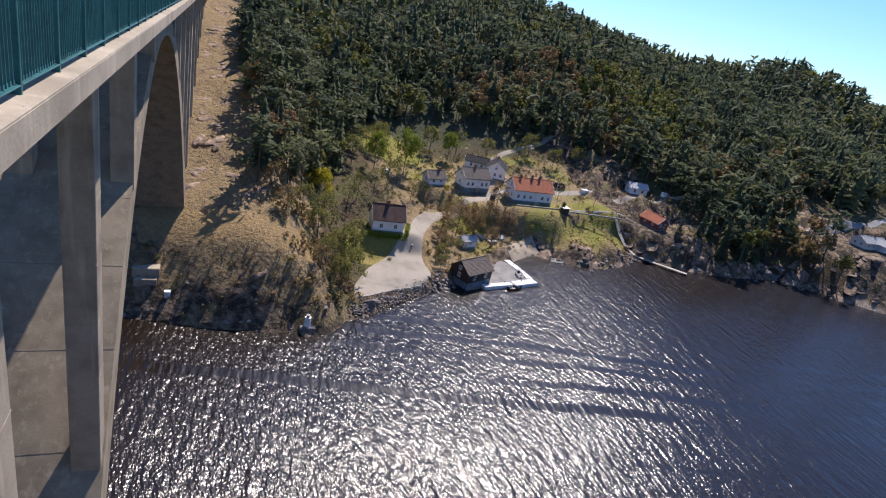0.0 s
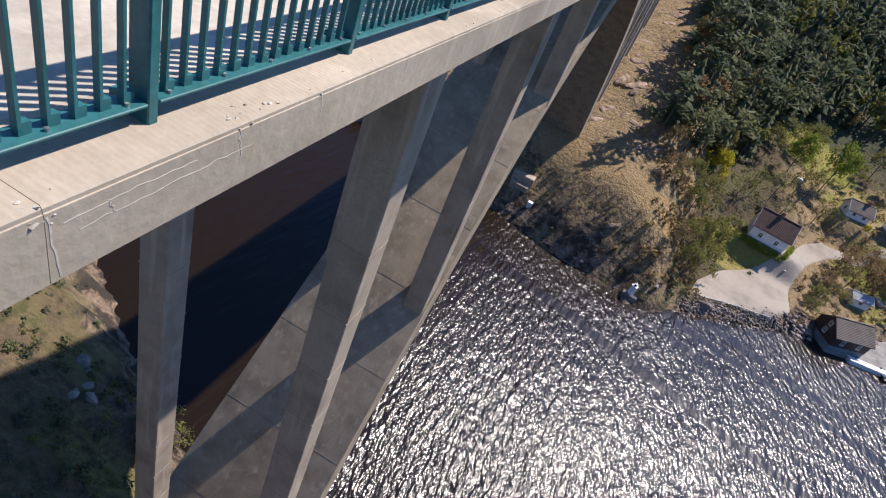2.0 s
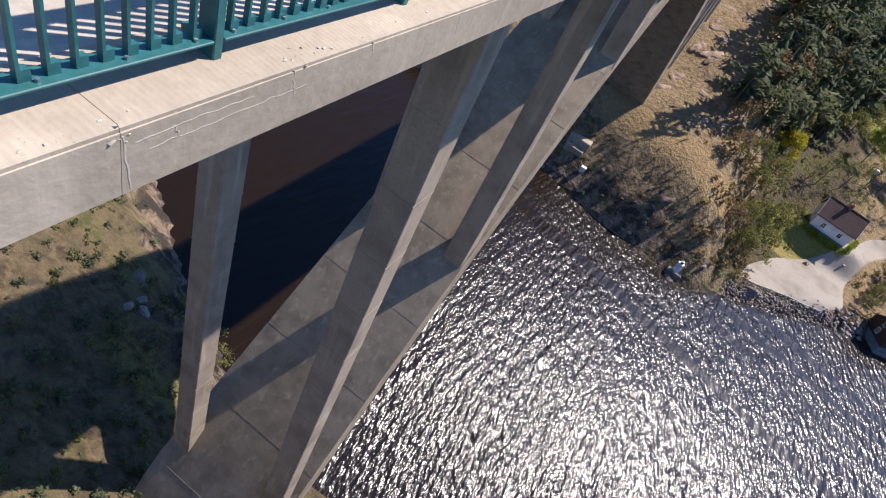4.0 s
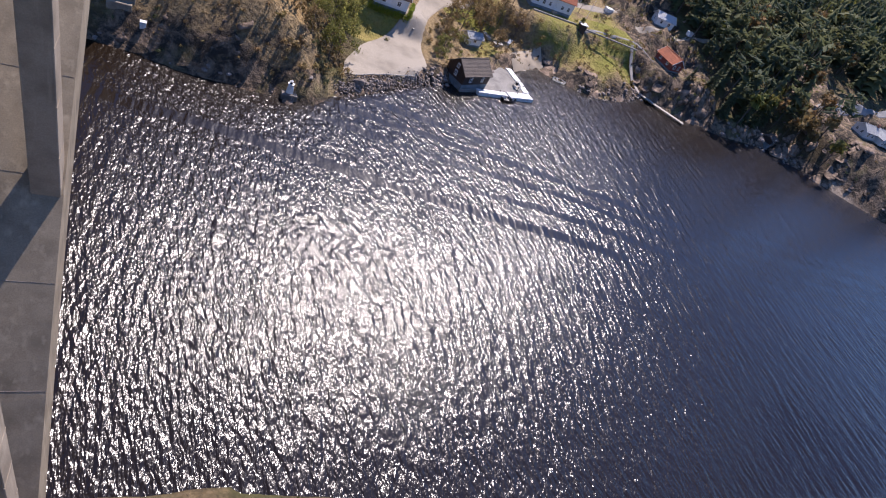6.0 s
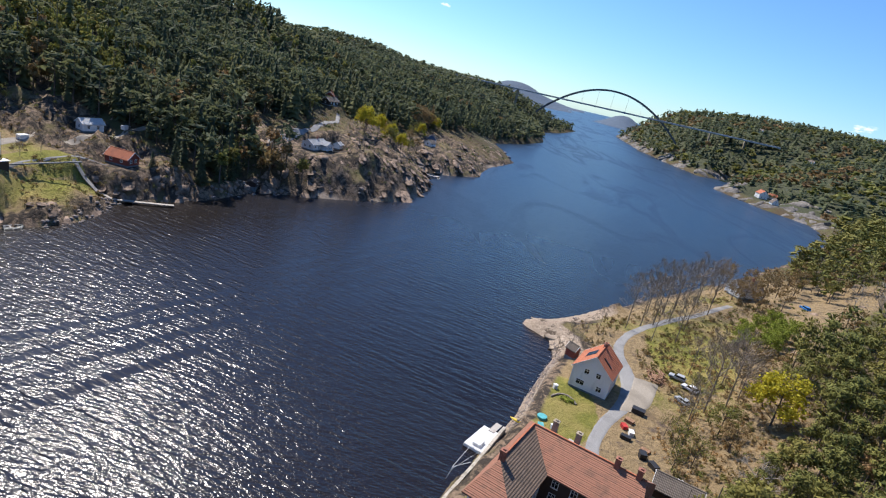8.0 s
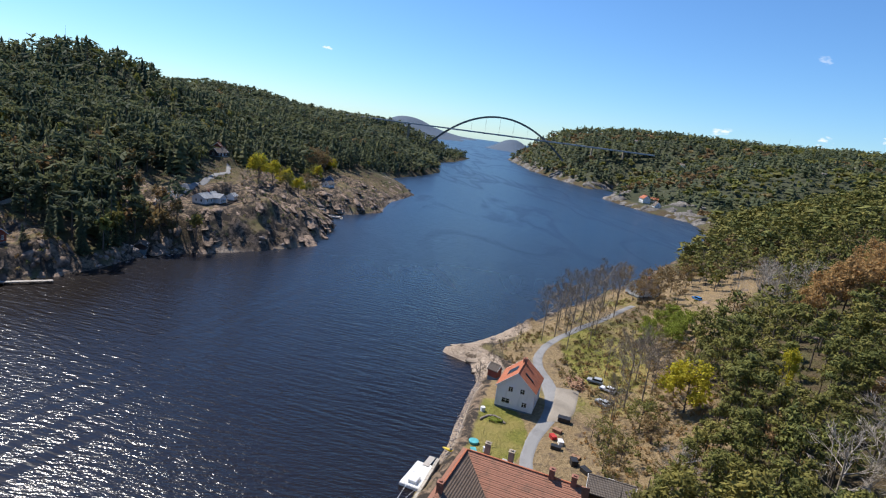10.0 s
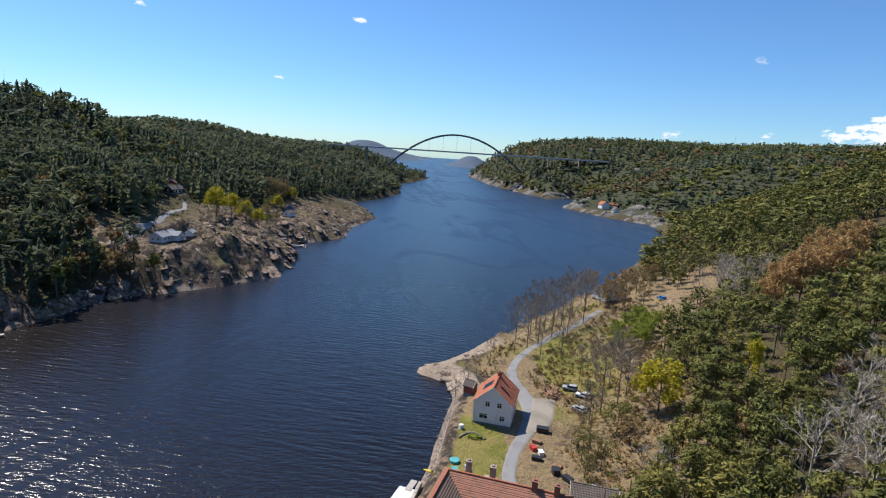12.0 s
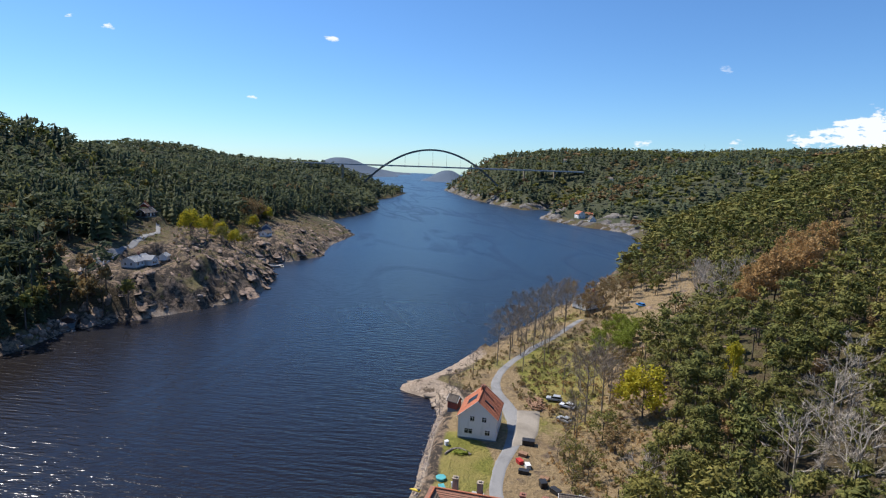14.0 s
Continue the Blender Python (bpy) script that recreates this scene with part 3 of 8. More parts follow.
NEAR_CLIMB = [(-60, [(0, 0), (6, 7), (18, 14), (30, 20), (60, 36), (110, 56), (400, 70)]),
              (-14, [(0, 0), (5, 4), (12, 9), (24, 17), (50, 33), (95, 54), (400, 70)]),
              (0, [(0, 0), (4, 1.5), (12, 3.5), (24, 12), (50, 28), (95, 50), (400, 66)]),
              (45, [(0, 0), (3, 1.4), (14, 3), (30, 6), (50, 14), (95, 34), (180, 52), (900, 66)]),
              (110, [(0, 0), (4, 1.6), (10, 3), (33, 4), (48, 8), (90, 22), (180, 50), (900, 66)]),
              (170, [(0, 0), (4, 1.6), (12, 3.2), (34, 5), (50, 9), (100, 27), (190, 52), (900, 66)]),
              (240, [(0, 0), (4, 2), (30, 5.5), (50, 12), (100, 30), (190, 52), (900, 66)]),
              (330, [(0, 0), (6, 4), (40, 18), (90, 38), (125, 52), (190, 68), (900, 82)]),
              (490, [(0, 0), (6, 5), (14, 11), (45, 25), (90, 42), (130, 56), (165, 73), (240, 82), (900, 92)]),
              (620, [(0, 0), (6, 4), (30, 9), (120, 21), (300, 54), (700, 98), (1200, 116)]),
              (900, [(0, 0), (8, 6), (60, 25), (200, 70), (500, 104), (900, 114)]),
              (1500, [(0, 0), (10, 8), (60, 52), (110, 84), (250, 106), (500, 108), (900, 112)])]


def climb(x, v, table):
    xs = np.array([s for s, _ in table], float)
    rows = np.array([np.interp(v.ravel(), *np.array(c, float).T) for _, c in table])
    k = np.clip(np.searchsorted(xs, x.ravel()) - 1, 0, len(xs) - 2)
    u = np.clip((x.ravel() - xs[k]) / (xs[k + 1] - xs[k]), 0, 1)
    u = u * u * (3 - 2 * u)
    cols = np.arange(rows.shape[1])
    return (rows[k, cols] * (1 - u) + rows[k + 1, cols] * u).reshape(x.shape)


# levelled places: x, y, radius, height
PADS = []


def level(x, y, r, z):
    PADS.append((x, y, r, z))


def land(x, y, pads=True):
    """Height of the ground, and how far inland each place lies on the far and the near bank."""
    x, y = np.asarray(x, float), np.asarray(y, float)
    far, near = shore_distance(x, y, FAR_SHORE, 1), shore_distance(x, y, NEAR_SHORE, -1)
    v = np.maximum(far, near)
    wob = fbm(x, y, 9, 3, 5) * 4 * smooth(-30, 10, v) * smooth(600, 300, x)
    z = np.where(far > near, climb(x, np.maximum(far + wob, 0), FAR_CLIMB), climb(x, np.maximum(near + wob * 0.4, 0), NEAR_CLIMB))
    z = np.where(v > 0, z, np.maximum(-0.35 * np.abs(v) - 0.25, -6.0))
    for cx, cy, rx, ry, top in ((3300, 690, 420, 190, 96), (2750, 70, 260, 80, 50), (4300, 900, 700, 300, 80)):
        z = np.maximum(z, -6 + (top + 6) * np.exp(-((x - cx) / rx) ** 2 - ((y - cy) / ry) ** 2) + 8 * fbm(x, y, 150, 3, 3))
    z = z + 32 * np.exp(-(((x - 405) / 64) ** 2) - ((y - 330) / 72) ** 2)
    z = z + 19 * np.exp(-(((x - 1000) / 115) ** 2) - ((y - 548) / 105) ** 2)
    rough = smooth(0, 25, v)
    rocky = np.clip(rock_mask(x, y, far, near), 0, 1)
    z = z + rough * (1.2 * fbm(x, y, 38, 3, 11) + 5 * fbm(x, y, 160, 3, 21) * smooth(60, 200, v))
    z = z + smooth(0.3, 4, v) * rocky * (1 - 0.85 * smooth(132, 138, x) * smooth(180, 170, x) * (near > -5)) * ((5.6 - 2.0 * smooth(205, 225, x)) * fbm(x, y, 15, 4, 31, True) + (1.6 + 1.2 * smooth(205, 225, x) * smooth(480, 420, x)) * fbm(x, y, 4.5, 2, 41))
    if pads:
        for px, py, r, h in PADS:
            d = np.hypot(x - px, y - py)
            z = z + (h - z) * smooth(r * 1.7, r, d) * smooth(0.2, 3.0, v)
    return z, far, near


def rock_mask(x, y, far, near):
    cape = smooth(205, 225, x) * smooth(480, 420, x) * smooth(62, 40, far) * (far > -5)
    bluff = smooth(30, 22, x) * smooth(13, 10, far) * (far > -5) * smooth(-80, -40, x) * 0.42
    shore = (1 - 0.75 * smooth(500, 600, x)) * smooth(7, 2, np.maximum(far, near)) * (np.maximum(far, near) > -8) * 0.9
    shore = shore * (1 - 0.75 * smooth(-14, -8, x) * smooth(62, 56, x) * (near > -8))
    spit = smooth(12, 8, near) * smooth(136, 141, x) * smooth(175, 165, x)
    bank = smooth(-10, -16, x) * smooth(30, 14, near) * (near > 0) * 0.4
    far_right = smooth(560, 620, x) * smooth(5, 1, near) * (near > -5) * 0.5
    cove = 0.4 * smooth(100, 108, x) * smooth(135, 128, x) * smooth(14, 9, far) * (far > -4)
    return np.maximum.reduce([cape, bluff, shore, spit, bank, far_right, cove])


def height(x, y):
    return float(land(np.array([float(x)]), np.array([float(y)]))[0][0])


# houses and yards stand on levelled ground
for pad in ((45.5, 143, 8, 7.5), (85, 178, 8, 12), (70, 177, 5, 12), (102, 190, 8, 13), (103, 168, 11, 11.5), (162, 184, 6, 14), (152, 158, 6, 9.0), (160, 236, 5, 26),
            (238, 137, 11, 15.2), (252.5, 132.5, 5, 15.6), (400, 136, 7, 12), (372, 126, 7, 12.5), (330, 182, 6, 27), (345, 190, 6, 29), (43, 121, 12, 2.4), (52, 128, 7, 2.8), (120, 171, 8, 11.5), (135, 170, 7, 11.8),
            (124, -7.5, 9, 3.0), (73, 6, 11, 3.0), (84, -8, 11, 3.2), (123, -19, 7, 3.4), (108, -2, 8, 2.8), (236, -55, 7, 6), (706, -148, 22, 4.5), (668, -153, 9, 5.0), (86, 168.5, 7, 10.4)):
    level(*pad)


def steps(*spans):
    out = []
    for a, b, s in spans:
        out += list(np.arange(a, b, s))
    return np.array(sorted(set(np.round(out, 3))), float)


gx = steps((-3000, -400, 260), (-400, -90, 30), (-90, -48, 6), (-48, 320, 1.9), (320, 560, 5), (560, 1700, 14), (1700, 5200, 110))
gy = steps((-2600, -700, 160), (-700, -220, 24), (-220, -75, 6), (-75, 215, 1.9), (215, 480, 6), (480, 900, 26), (900, 2700, 160))
X, Y = np.meshgrid(gx, gy)
Z, FAR, NEAR = land(X, Y)
nx, ny = len(gx), len(gy)
idx = np.arange(nx * ny).reshape(ny, nx)
quads = np.stack([idx[:-1, :-1], idx[:-1, 1:], idx[1:, 1:], idx[1:, :-1]], -1).reshape(-1, 4)
ground_mesh = mesh_of("ground", np.stack([X, Y, Z], -1).reshape(-1, 3), quads, GROUND)
V = np.maximum(FAR, NEAR)
lawn = np.zeros(X.shape)
for cx, cy, rx, ry in ((109, -1, 14, 8), (131, 166, 16, 6), (146, 156, 12, 7), (122, 154, 12, 5), (62, 208, 14, 14), (40, 136, 9, 6), (225, 143, 9, 5), (258, 142, 8, 5), (70, 12, 14, 5), (160, -30, 26, 11), (345, 108, 6, 5), (76, 160, 10, 5), (228, 144, 9, 4), (247, 128, 7, 4)):
    lawn = np.maximum(lawn, smooth(1.25, 0.75, np.hypot((X - cx) / rx, (Y - cy) / ry)))
lawn = np.maximum(lawn, (FAR > 5) * smooth(80, 60, FAR) * smooth(52, 70, X) * smooth(185, 165, X) * (0.42 + 0.5 * vnoise(X / 11, Y / 11, 93)))
lawn = np.maximum(lawn, (NEAR > 2) * smooth(-12, -18, X) * smooth(-60, -40, X) * smooth(50, 30, NEAR) * (0.34 + 0.4 * vnoise(X / 7, Y / 7, 97)))
lawn = np.maximum(lawn, (NEAR > 6) * smooth(52, 40, NEAR) * smooth(100, 130, X) * smooth(260, 225, X) * (0.38 + 0.35 * vnoise(X / 14, Y / 14, 91)))
heath = np.maximum.reduce([smooth(30, 22, X) * smooth(1, 5, FAR) * (0.62 + 0.38 * smooth(14, 20, FAR)), smooth(30, 60, X) * smooth(175, 150, X) * smooth(75, 55, FAR) * (FAR > 0) * 0.6,
                           smooth(190, 225, X) * smooth(560, 450, X) * smooth(75, 50, FAR) * (FAR > 0) * 0.45, (NEAR > 0) * smooth(64, 50, NEAR) * smooth(330, 260, X) * (0.45 + 0.22 * smooth(90, 100, X))])
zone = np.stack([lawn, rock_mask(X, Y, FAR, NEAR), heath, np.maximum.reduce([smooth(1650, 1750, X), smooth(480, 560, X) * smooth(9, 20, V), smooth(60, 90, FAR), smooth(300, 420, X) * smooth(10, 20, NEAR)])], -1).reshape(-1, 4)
straw = ground_mesh.attributes.new("straw", "FLOAT", "POINT")
straw.data.foreach_set("value", (smooth(10, 13, FAR) * smooth(22, 15, FAR) * smooth(27, 20, X) * smooth(-16, -10, X)).astype(np.float32).ravel())
bare_rock = np.maximum(0.6 * smooth(3.4, 1.8, NEAR) * (NEAR > -2) * smooth(94, 99, X) * smooth(142, 138, X), np.maximum(smooth(9, 6, NEAR) * (NEAR > -3) * smooth(136, 141, X) * smooth(192, 172, X), (FAR > -3) * smooth(5, 1.5, FAR) * smooth(205, 215, X) * smooth(520, 440, X) * (0.5 + 0.6 * vnoise(X / 9, Y / 9, 95))))
bare = ground_mesh.attributes.new("bare", "FLOAT", "POINT")
bare.data.foreach_set("value", bare_rock.astype(np.float32).ravel())
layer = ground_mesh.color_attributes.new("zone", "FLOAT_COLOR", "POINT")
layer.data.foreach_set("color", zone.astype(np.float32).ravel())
ground_mesh.polygons.foreach_set("use_smooth", np.ones(len(quads), bool))
ground = tagged(new("ground", ground_mesh), "wooded rocky banks of heath, grass and granite along the sound", "ground", kind="structure")

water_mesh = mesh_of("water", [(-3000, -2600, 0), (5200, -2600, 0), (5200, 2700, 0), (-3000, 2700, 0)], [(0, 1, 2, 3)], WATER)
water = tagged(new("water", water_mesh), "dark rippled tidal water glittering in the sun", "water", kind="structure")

LINE_PAINT = surface("worn_white_line_paint", (0.6, 0.6, 0.58), (0.75, 0.75, 0.73), 9, 0.8, 0.7, 0.4)

# ---- the old road bridge: concrete arch, columns, deck ----
DECK_X0, DECK_X1, DECK_Z = -15.4, -1.62, 60.42
Y_MID, TOP, RISE = 71.5, 57.0, 0.0130
UNDER, RISE_IN = 55.0, 0.0143


def arch_top(y):
    return TOP - RISE * (y - Y_MID) ** 2


def arch_under(y):
    return UNDER - RISE_IN * (y - Y_MID) ** 2


def arch_edges(y):
    flare = 0.00021 * (y - Y_MID) ** 2
    # the upstream side splays out towards the springing
    return -10.0 + 4.75 + flare, -12.54 - min(2.72e-7 * (y - Y_MID) ** 4, 2.95)


bridge = empty("road_bridge", pose(0, 0, 0), "tall board-marked concrete arch road bridge across the sound", "bridge")
bm = bmesh.new()
rows = []
for y in np.linspace(4, 139, 91):
    e, w = arch_edges(y)
    rows.append([bm.verts.new(p) for p in ((e, y, arch_under(y)), (e, y, arch_top(y)), (w, y, arch_top(y)), (w, y, arch_under(y)))])
for a, b in zip(rows[:-1], rows[1:]):
    for i in range(4):
        bm.faces.new((a[i], b[i], b[(i + 1) % 4], a[(i + 1) % 4]))
bm.faces.new(rows[0])
bm.faces.new(rows[-1][::-1])
bmesh.ops.recalc_face_normals(bm, faces=bm.faces[:])
arch = part("arch", bm, ARCH_CONCRETE, bridge, "sweeping concrete arch barrel with shuttering marks")
# day joints across the top of the barrel
for y in np.arange(9.9, 62, 4.15):
    e, w = arch_edges(y)
    s = 2 * RISE * (Y_MID - y)
    bm = bmesh.new()
    box(bm, w + 0.05, e - 0.05, -0.012, 0.012, -0.02, 0.01)
    j = part("joint", bm, ROCK, arch)
    j.matrix_basis = Matrix.Translation((0, y, arch_top(y))) @ Matrix.Rotation(math.atan(s), 4, "X")

BENTS = [15.9, 30.6, 44.9, 58.6]
for y in BENTS + [2 * Y_MID - v for v in BENTS[::-1]]:
    rear = arch_edges(y)[1] + 0.15
    for x0, x1 in ((-6.5, -5.02), (rear, rear + 1.5)):
        lo = min(arch_top(y - 0.75), arch_top(y + 0.75)) - 0.6
        bm = bmesh.new()
        box(bm, x0, x1, y - 0.72, y + 0.72, lo, DECK_Z - 1.4, 0.05)
        col = part("column", bm, CONCRETE, bridge, "square concrete column standing on the arch")
        # pour lines round the column
        for z in np.arange(lo + 3.5, DECK_Z - 3, 3.4):
            bm = bmesh.new()
            box(bm, x0 - 0.012, x1 + 0.012, y - 0.732, y + 0.732, z, z + 0.03)
            part("pour_line", bm, CONCRETE, col)
    bm = bmesh.new()
    box(bm, rear, -5.02, y - 0.5, y + 0.5, DECK_Z - 2.3, DECK_Z - 1.35, 0.04)
    part("cross_beam", bm, CONCRETE, bridge)
# piers of the approach spans on both banks
for y in (139.5, 158, 176, 194, 212, 230, 248, -12, -29, -46, -63):
    foot = min(height(-4, y), height(-16, y)) - 2
    if foot < DECK_Z - 3:
        bm = bmesh.new()
        wide = 1.6 if y == 139.5 else 0.9
        prism(bm, [(-15.2, foot), (-4.95, foot), (-5.05, DECK_Z - 1.4), (-15.0, DECK_Z - 1.4)], "y", y - wide, y + wide)
        part("pier", bm, CONCRETE, bridge, "broad concrete pier on the bank")
bm = bmesh.new()
box(bm, DECK_X0 + 0.45, DECK_X1 - 0.35, -95, 268, DECK_Z - 0.60, DECK_Z - 0.325)
for x in (-14.4, -10.1, -5.8):
    box(bm, x - 0.3, x + 0.3, -95, 268, DECK_Z - 1.45, DECK_Z - 0.62)
part("deck_slab", bm, CONCRETE, bridge)
for side, (xa, xb, lip) in enumerate(((-2.10, DECK_X1, DECK_X1), (DECK_X0, DECK_X0 + 0.6, DECK_X0))):
    # edge beam in pours, with a drip lip along its top
    for k in range(29):
        y0, y1 = -98.35 + 12.5 * k + 0.0015, -98.35 + 12.5 * (k + 1) - 0.0015
        out = 1 if side == 0 else -1
        ring = [(xa, DECK_Z - 0.36), (xb, DECK_Z - 0.36), (xb, DECK_Z - 0.034), (xb - 0.005 * out, DECK_Z - 0.031), (xb - 0.005 * out, DECK_Z - 0.012), (xb - 0.016 * out, DECK_Z), (xa, DECK_Z + 0.01)]
        if side:
            ring = [(xb, DECK_Z - 0.45), (xa, DECK_Z - 0.45), (xa, DECK_Z - 0.10), (xa + 0.03, DECK_Z - 0.02), (xa + 0.09, DECK_Z), (xb, DECK_Z + 0.01)]
        part("edge_beam", prism(bmesh.new(), ring, "y", y0, y1), BROOMED, bridge, "pale weathered concrete edge beam")
bm = bmesh.new()
box(bm, -3.18, -2.105, -95, 268, DECK_Z - 0.32, DECK_Z - 0.02)
part("footway", bm, CONCRETE_PALE, bridge, "pale concrete footway")
bm = bmesh.new()
box(bm, -14.78, -13.5, -95, 268, DECK_Z - 0.32, DECK_Z - 0.02)
part("footway", bm, CONCRETE_PALE, bridge, "pale concrete footway")
for x in (-3.185, -13.495):
    bm = bmesh.new()
    box(bm, x - 0.2 if x > -8 else x, x if x > -8 else x + 0.2, -95, 268, DECK_Z - 0.30, DECK_Z + 0.02, 0.02)
    part("kerb", bm, CONCRETE, bridge)
bm = bmesh.new()
box(bm, -13.29, -3.39, -95, 268, DECK_Z - 0.30, DECK_Z - 0.14)
part("roadway", bm, ASPHALT, bridge, "dark asphalt roadway")
# guard rail between footway and roadway
guard = empty("guard_rail", Matrix.Translation((-3.28, 0, DECK_Z)), "dark steel guard rail between footway and roadway", "guard rail")
for z0, z1 in ((0.22, 0.36), (0.50, 0.66)):
    bm = box_bm(-0.03, 0.03, -60, 262, z0, z1, 0.012)
    part("beam", bm, BRIDGE_PAINT, guard)
gp = bpy.data.meshes.new("post")
bm = box_bm(-0.10, -0.035, -0.05, 0.05, 0.0, 0.70)
bm.to_mesh(gp)
bm.free()
gp.materials.append(BRIDGE_PAINT)
for k in range(130):
    share("post", gp, guard, Matrix.Translation((0, -40 + 2.4 * k, -0.02)))
# road markings
for k in range(45):
    part("lane_mark", box_bm(-8.40, -8.28, -40 + 6.5 * k, -37 + 6.5 * k, DECK_Z - 0.141, DECK_Z - 0.136), LINE_PAINT, bridge)
abut = height(-10, 268)
bm = bmesh.new()
box(bm, DECK_X0, DECK_X1, 262, 272, min(abut, 50) - 6, DECK_Z - 0.8)
part("abutment", bm, CONCRETE, bridge)


# ---- the railing along the edge the camera looks over ----
POST_Y0, POST_STEP, RAIL_X, RAIL_H = 2.3 - 1.6 * 8, 1.6, -1.87, 1.22
bm = box_bm(-0.055, 0.055, -0.028, 0.028, -0.03, RAIL_H, 0.006)
box(bm, -0.13, -0.05, -0.05, 0.05, 0.06, 0.10)
post_mesh = bpy.data.meshes.new("post")
bm.to_mesh(post_mesh)
bm.free()
post_mesh.materials.append(TEAL)
bm = box_bm(-0.017, 0.017, -0.007, 0.007, 0.108, RAIL_H - 0.03)
box(bm, -0.017, 0.017, 0.007, 0.042, 0.1075, 0.155)
bal_mesh = bpy.data.meshes.new("baluster")
bm.to_mesh(bal_mesh)
bm.free()
bal_mesh.materials.append(TEAL)
bm = box_bm(-0.06, 0.06, 0.03, POST_STEP - 0.03, 0.092, 0.107, 0.004)
bot_mesh = bpy.data.meshes.new("bottom_rail")
bm.to_mesh(bot_mesh)
bm.free()
bot_mesh.materials.append(TEAL)
bm = box_bm(-0.045, 0.045, 0.0, POST_STEP, RAIL_H - 0.035, RAIL_H + 0.015, 0.012)
top_mesh = bpy.data.meshes.new("handrail")
bm.to_mesh(top_mesh)
bm.free()
top_mesh.materials.append(TEAL)
bm = bmesh.new()
tube(bm, (0.03, 0, 0.10), (0.03, 0, 0.121), 0.010, sides=6)
bolt_mesh = bpy.data.meshes.new("bolt")
bm.to_mesh(bolt_mesh)
bm.free()
bolt_mesh.materials.append(STEEL)
railing = empty("railing", Matrix.Translation((RAIL_X + 0.0, 0, DECK_Z)), "teal painted steel railing with flat balusters on the bridge edge", "railing")
rest = []
singles = 0
for k in range(172):
    y0 = POST_Y0 + POST_STEP * k
    share("post", post_mesh, railing, Matrix.Translation((0, y0, 0)))
    share("bottom_rail", bot_mesh, railing, Matrix.Translation((0, y0, 0)))
    share("handrail", top_mesh, railing, Matrix.Translation((0, y0, 0)))
    if k < 26:
        for yb in (0.11, 0.45, 0.8, 1.15, 1.49):
            share("bolt", bolt_mesh, railing, Matrix.Translation((0, y0 + yb, 0)), "galvanised bolt")
    for i in range(1, 15):
        y = y0 + POST_STEP * i / 15
        if 6 <= k < 27:
            share("baluster", bal_mesh, railing, Matrix.Translation((0, y, 0)))
        else:
            rest.append(y)
cube_v = np.array([(x, y, z) for x in (-0.017, 0.017) for y in (-0.006, 0.006) for z in (0.10, RAIL_H - 0.03)])
cube_f = np.array([(0, 1, 3, 2), (4, 6, 7, 5), (0, 4, 5, 1), (2, 3, 7, 6)])
vv = (cube_v[None] + np.array([(0, y, 0) for y in rest])[:, None]).reshape(-1, 3)
ff = (cube_f[None] + 8 * np.arange(len(rest))[:, None, None]).reshape(-1, 4)
far_bal = new("balusters", mesh_of("balusters", vv, ff, TEAL))
far_bal.parent = railing
tagged(far_bal, kind="stuff")
# the far side's railing
railing_far = empty("railing", Matrix.Translation((DECK_X0 + 0.3, 0, DECK_Z)), "teal painted steel railing along the bridge's other edge", "railing")
for k in range(0, 172):
    y0 = POST_Y0 + POST_STEP * k
    share("post", post_mesh, railing_far, Matrix.Translation((0, y0, 0)))
    share("bottom_rail", bot_mesh, railing_far, Matrix.Translation((0, y0, 0)))
    share("handrail", top_mesh, railing_far, Matrix.Translation((0, y0, 0)))
ys = np.concatenate([POST_Y0 + POST_STEP * (np.arange(172) + i / 15) for i in range(1, 15)])
vv = (cube_v[None] + np.stack([0 * ys, ys, 0 * ys], -1)[:, None]).reshape(-1, 3)
ff = (cube_f[None] + 8 * np.arange(len(ys))[:, None, None]).reshape(-1, 4)
fb = new("balusters", mesh_of("balusters", vv, ff, TEAL))
fb.parent = railing_far
tagged(fb, kind="stuff")

# ---- the new arch bridge down the sound ----
DECK_PAINT = surface("pale_bridge_steel", (0.30, 0.315, 0.335), (0.38, 0.395, 0.41), 0.5, 0.05, 0.6)
NB = (1067, 55)
new_bridge = empty("arch_bridge", Matrix.Translation((NB[0], NB[1], 0)), "slender dark single-arch motorway bridge far down the sound", "bridge")
bm = bmesh.new()
prev = None
for s in np.linspace(-1, 1, 49):
    y, z = 123.5 * s, 92 - 62 * s * s
    w, h = 2.0 + 1.1 * abs(s), 1.5 + 0.6 * abs(s)
    ring = [bm.verts.new((dx, y, z + dz)) for dx, dz in ((-w, -h), (w, -h), (w, h), (-w, h))]
    if prev:
        for i in range(4):
            bm.faces.new((prev[i], ring[i], ring[(i + 1) % 4], prev[(i + 1) % 4]))
    prev = ring
bmesh.ops.recalc_face_normals(bm, faces=bm.faces[:])
part("arch", bm, BRIDGE_PAINT, new_bridge)
for x in (-10, 10):
    bm = bmesh.new()
    box(bm, x - 4.5, x + 4.5, -276, 420, 59.9, 62.5, 0.3)
    part("deck", bm, DECK_PAINT, new_bridge)
for y in np.arange(-78, 79, 25.5):
    zt = 92 - 62 * (y / 123.5) ** 2
    bm = bmesh.new()
    box(bm, -5.5, 5.5, y - 0.8, y + 0.8, 59.4, 60.6)
    part("cross_beam", bm, BRIDGE_PAINT, new_bridge)
    for x in (-1, 1):
        bm = bmesh.new()
        tube(bm, (x * 5.3, y, 61.5), (x * 1.2, y, zt), 0.09, sides=5)
        part("hanger", bm, BRIDGE_PAINT, new_bridge)
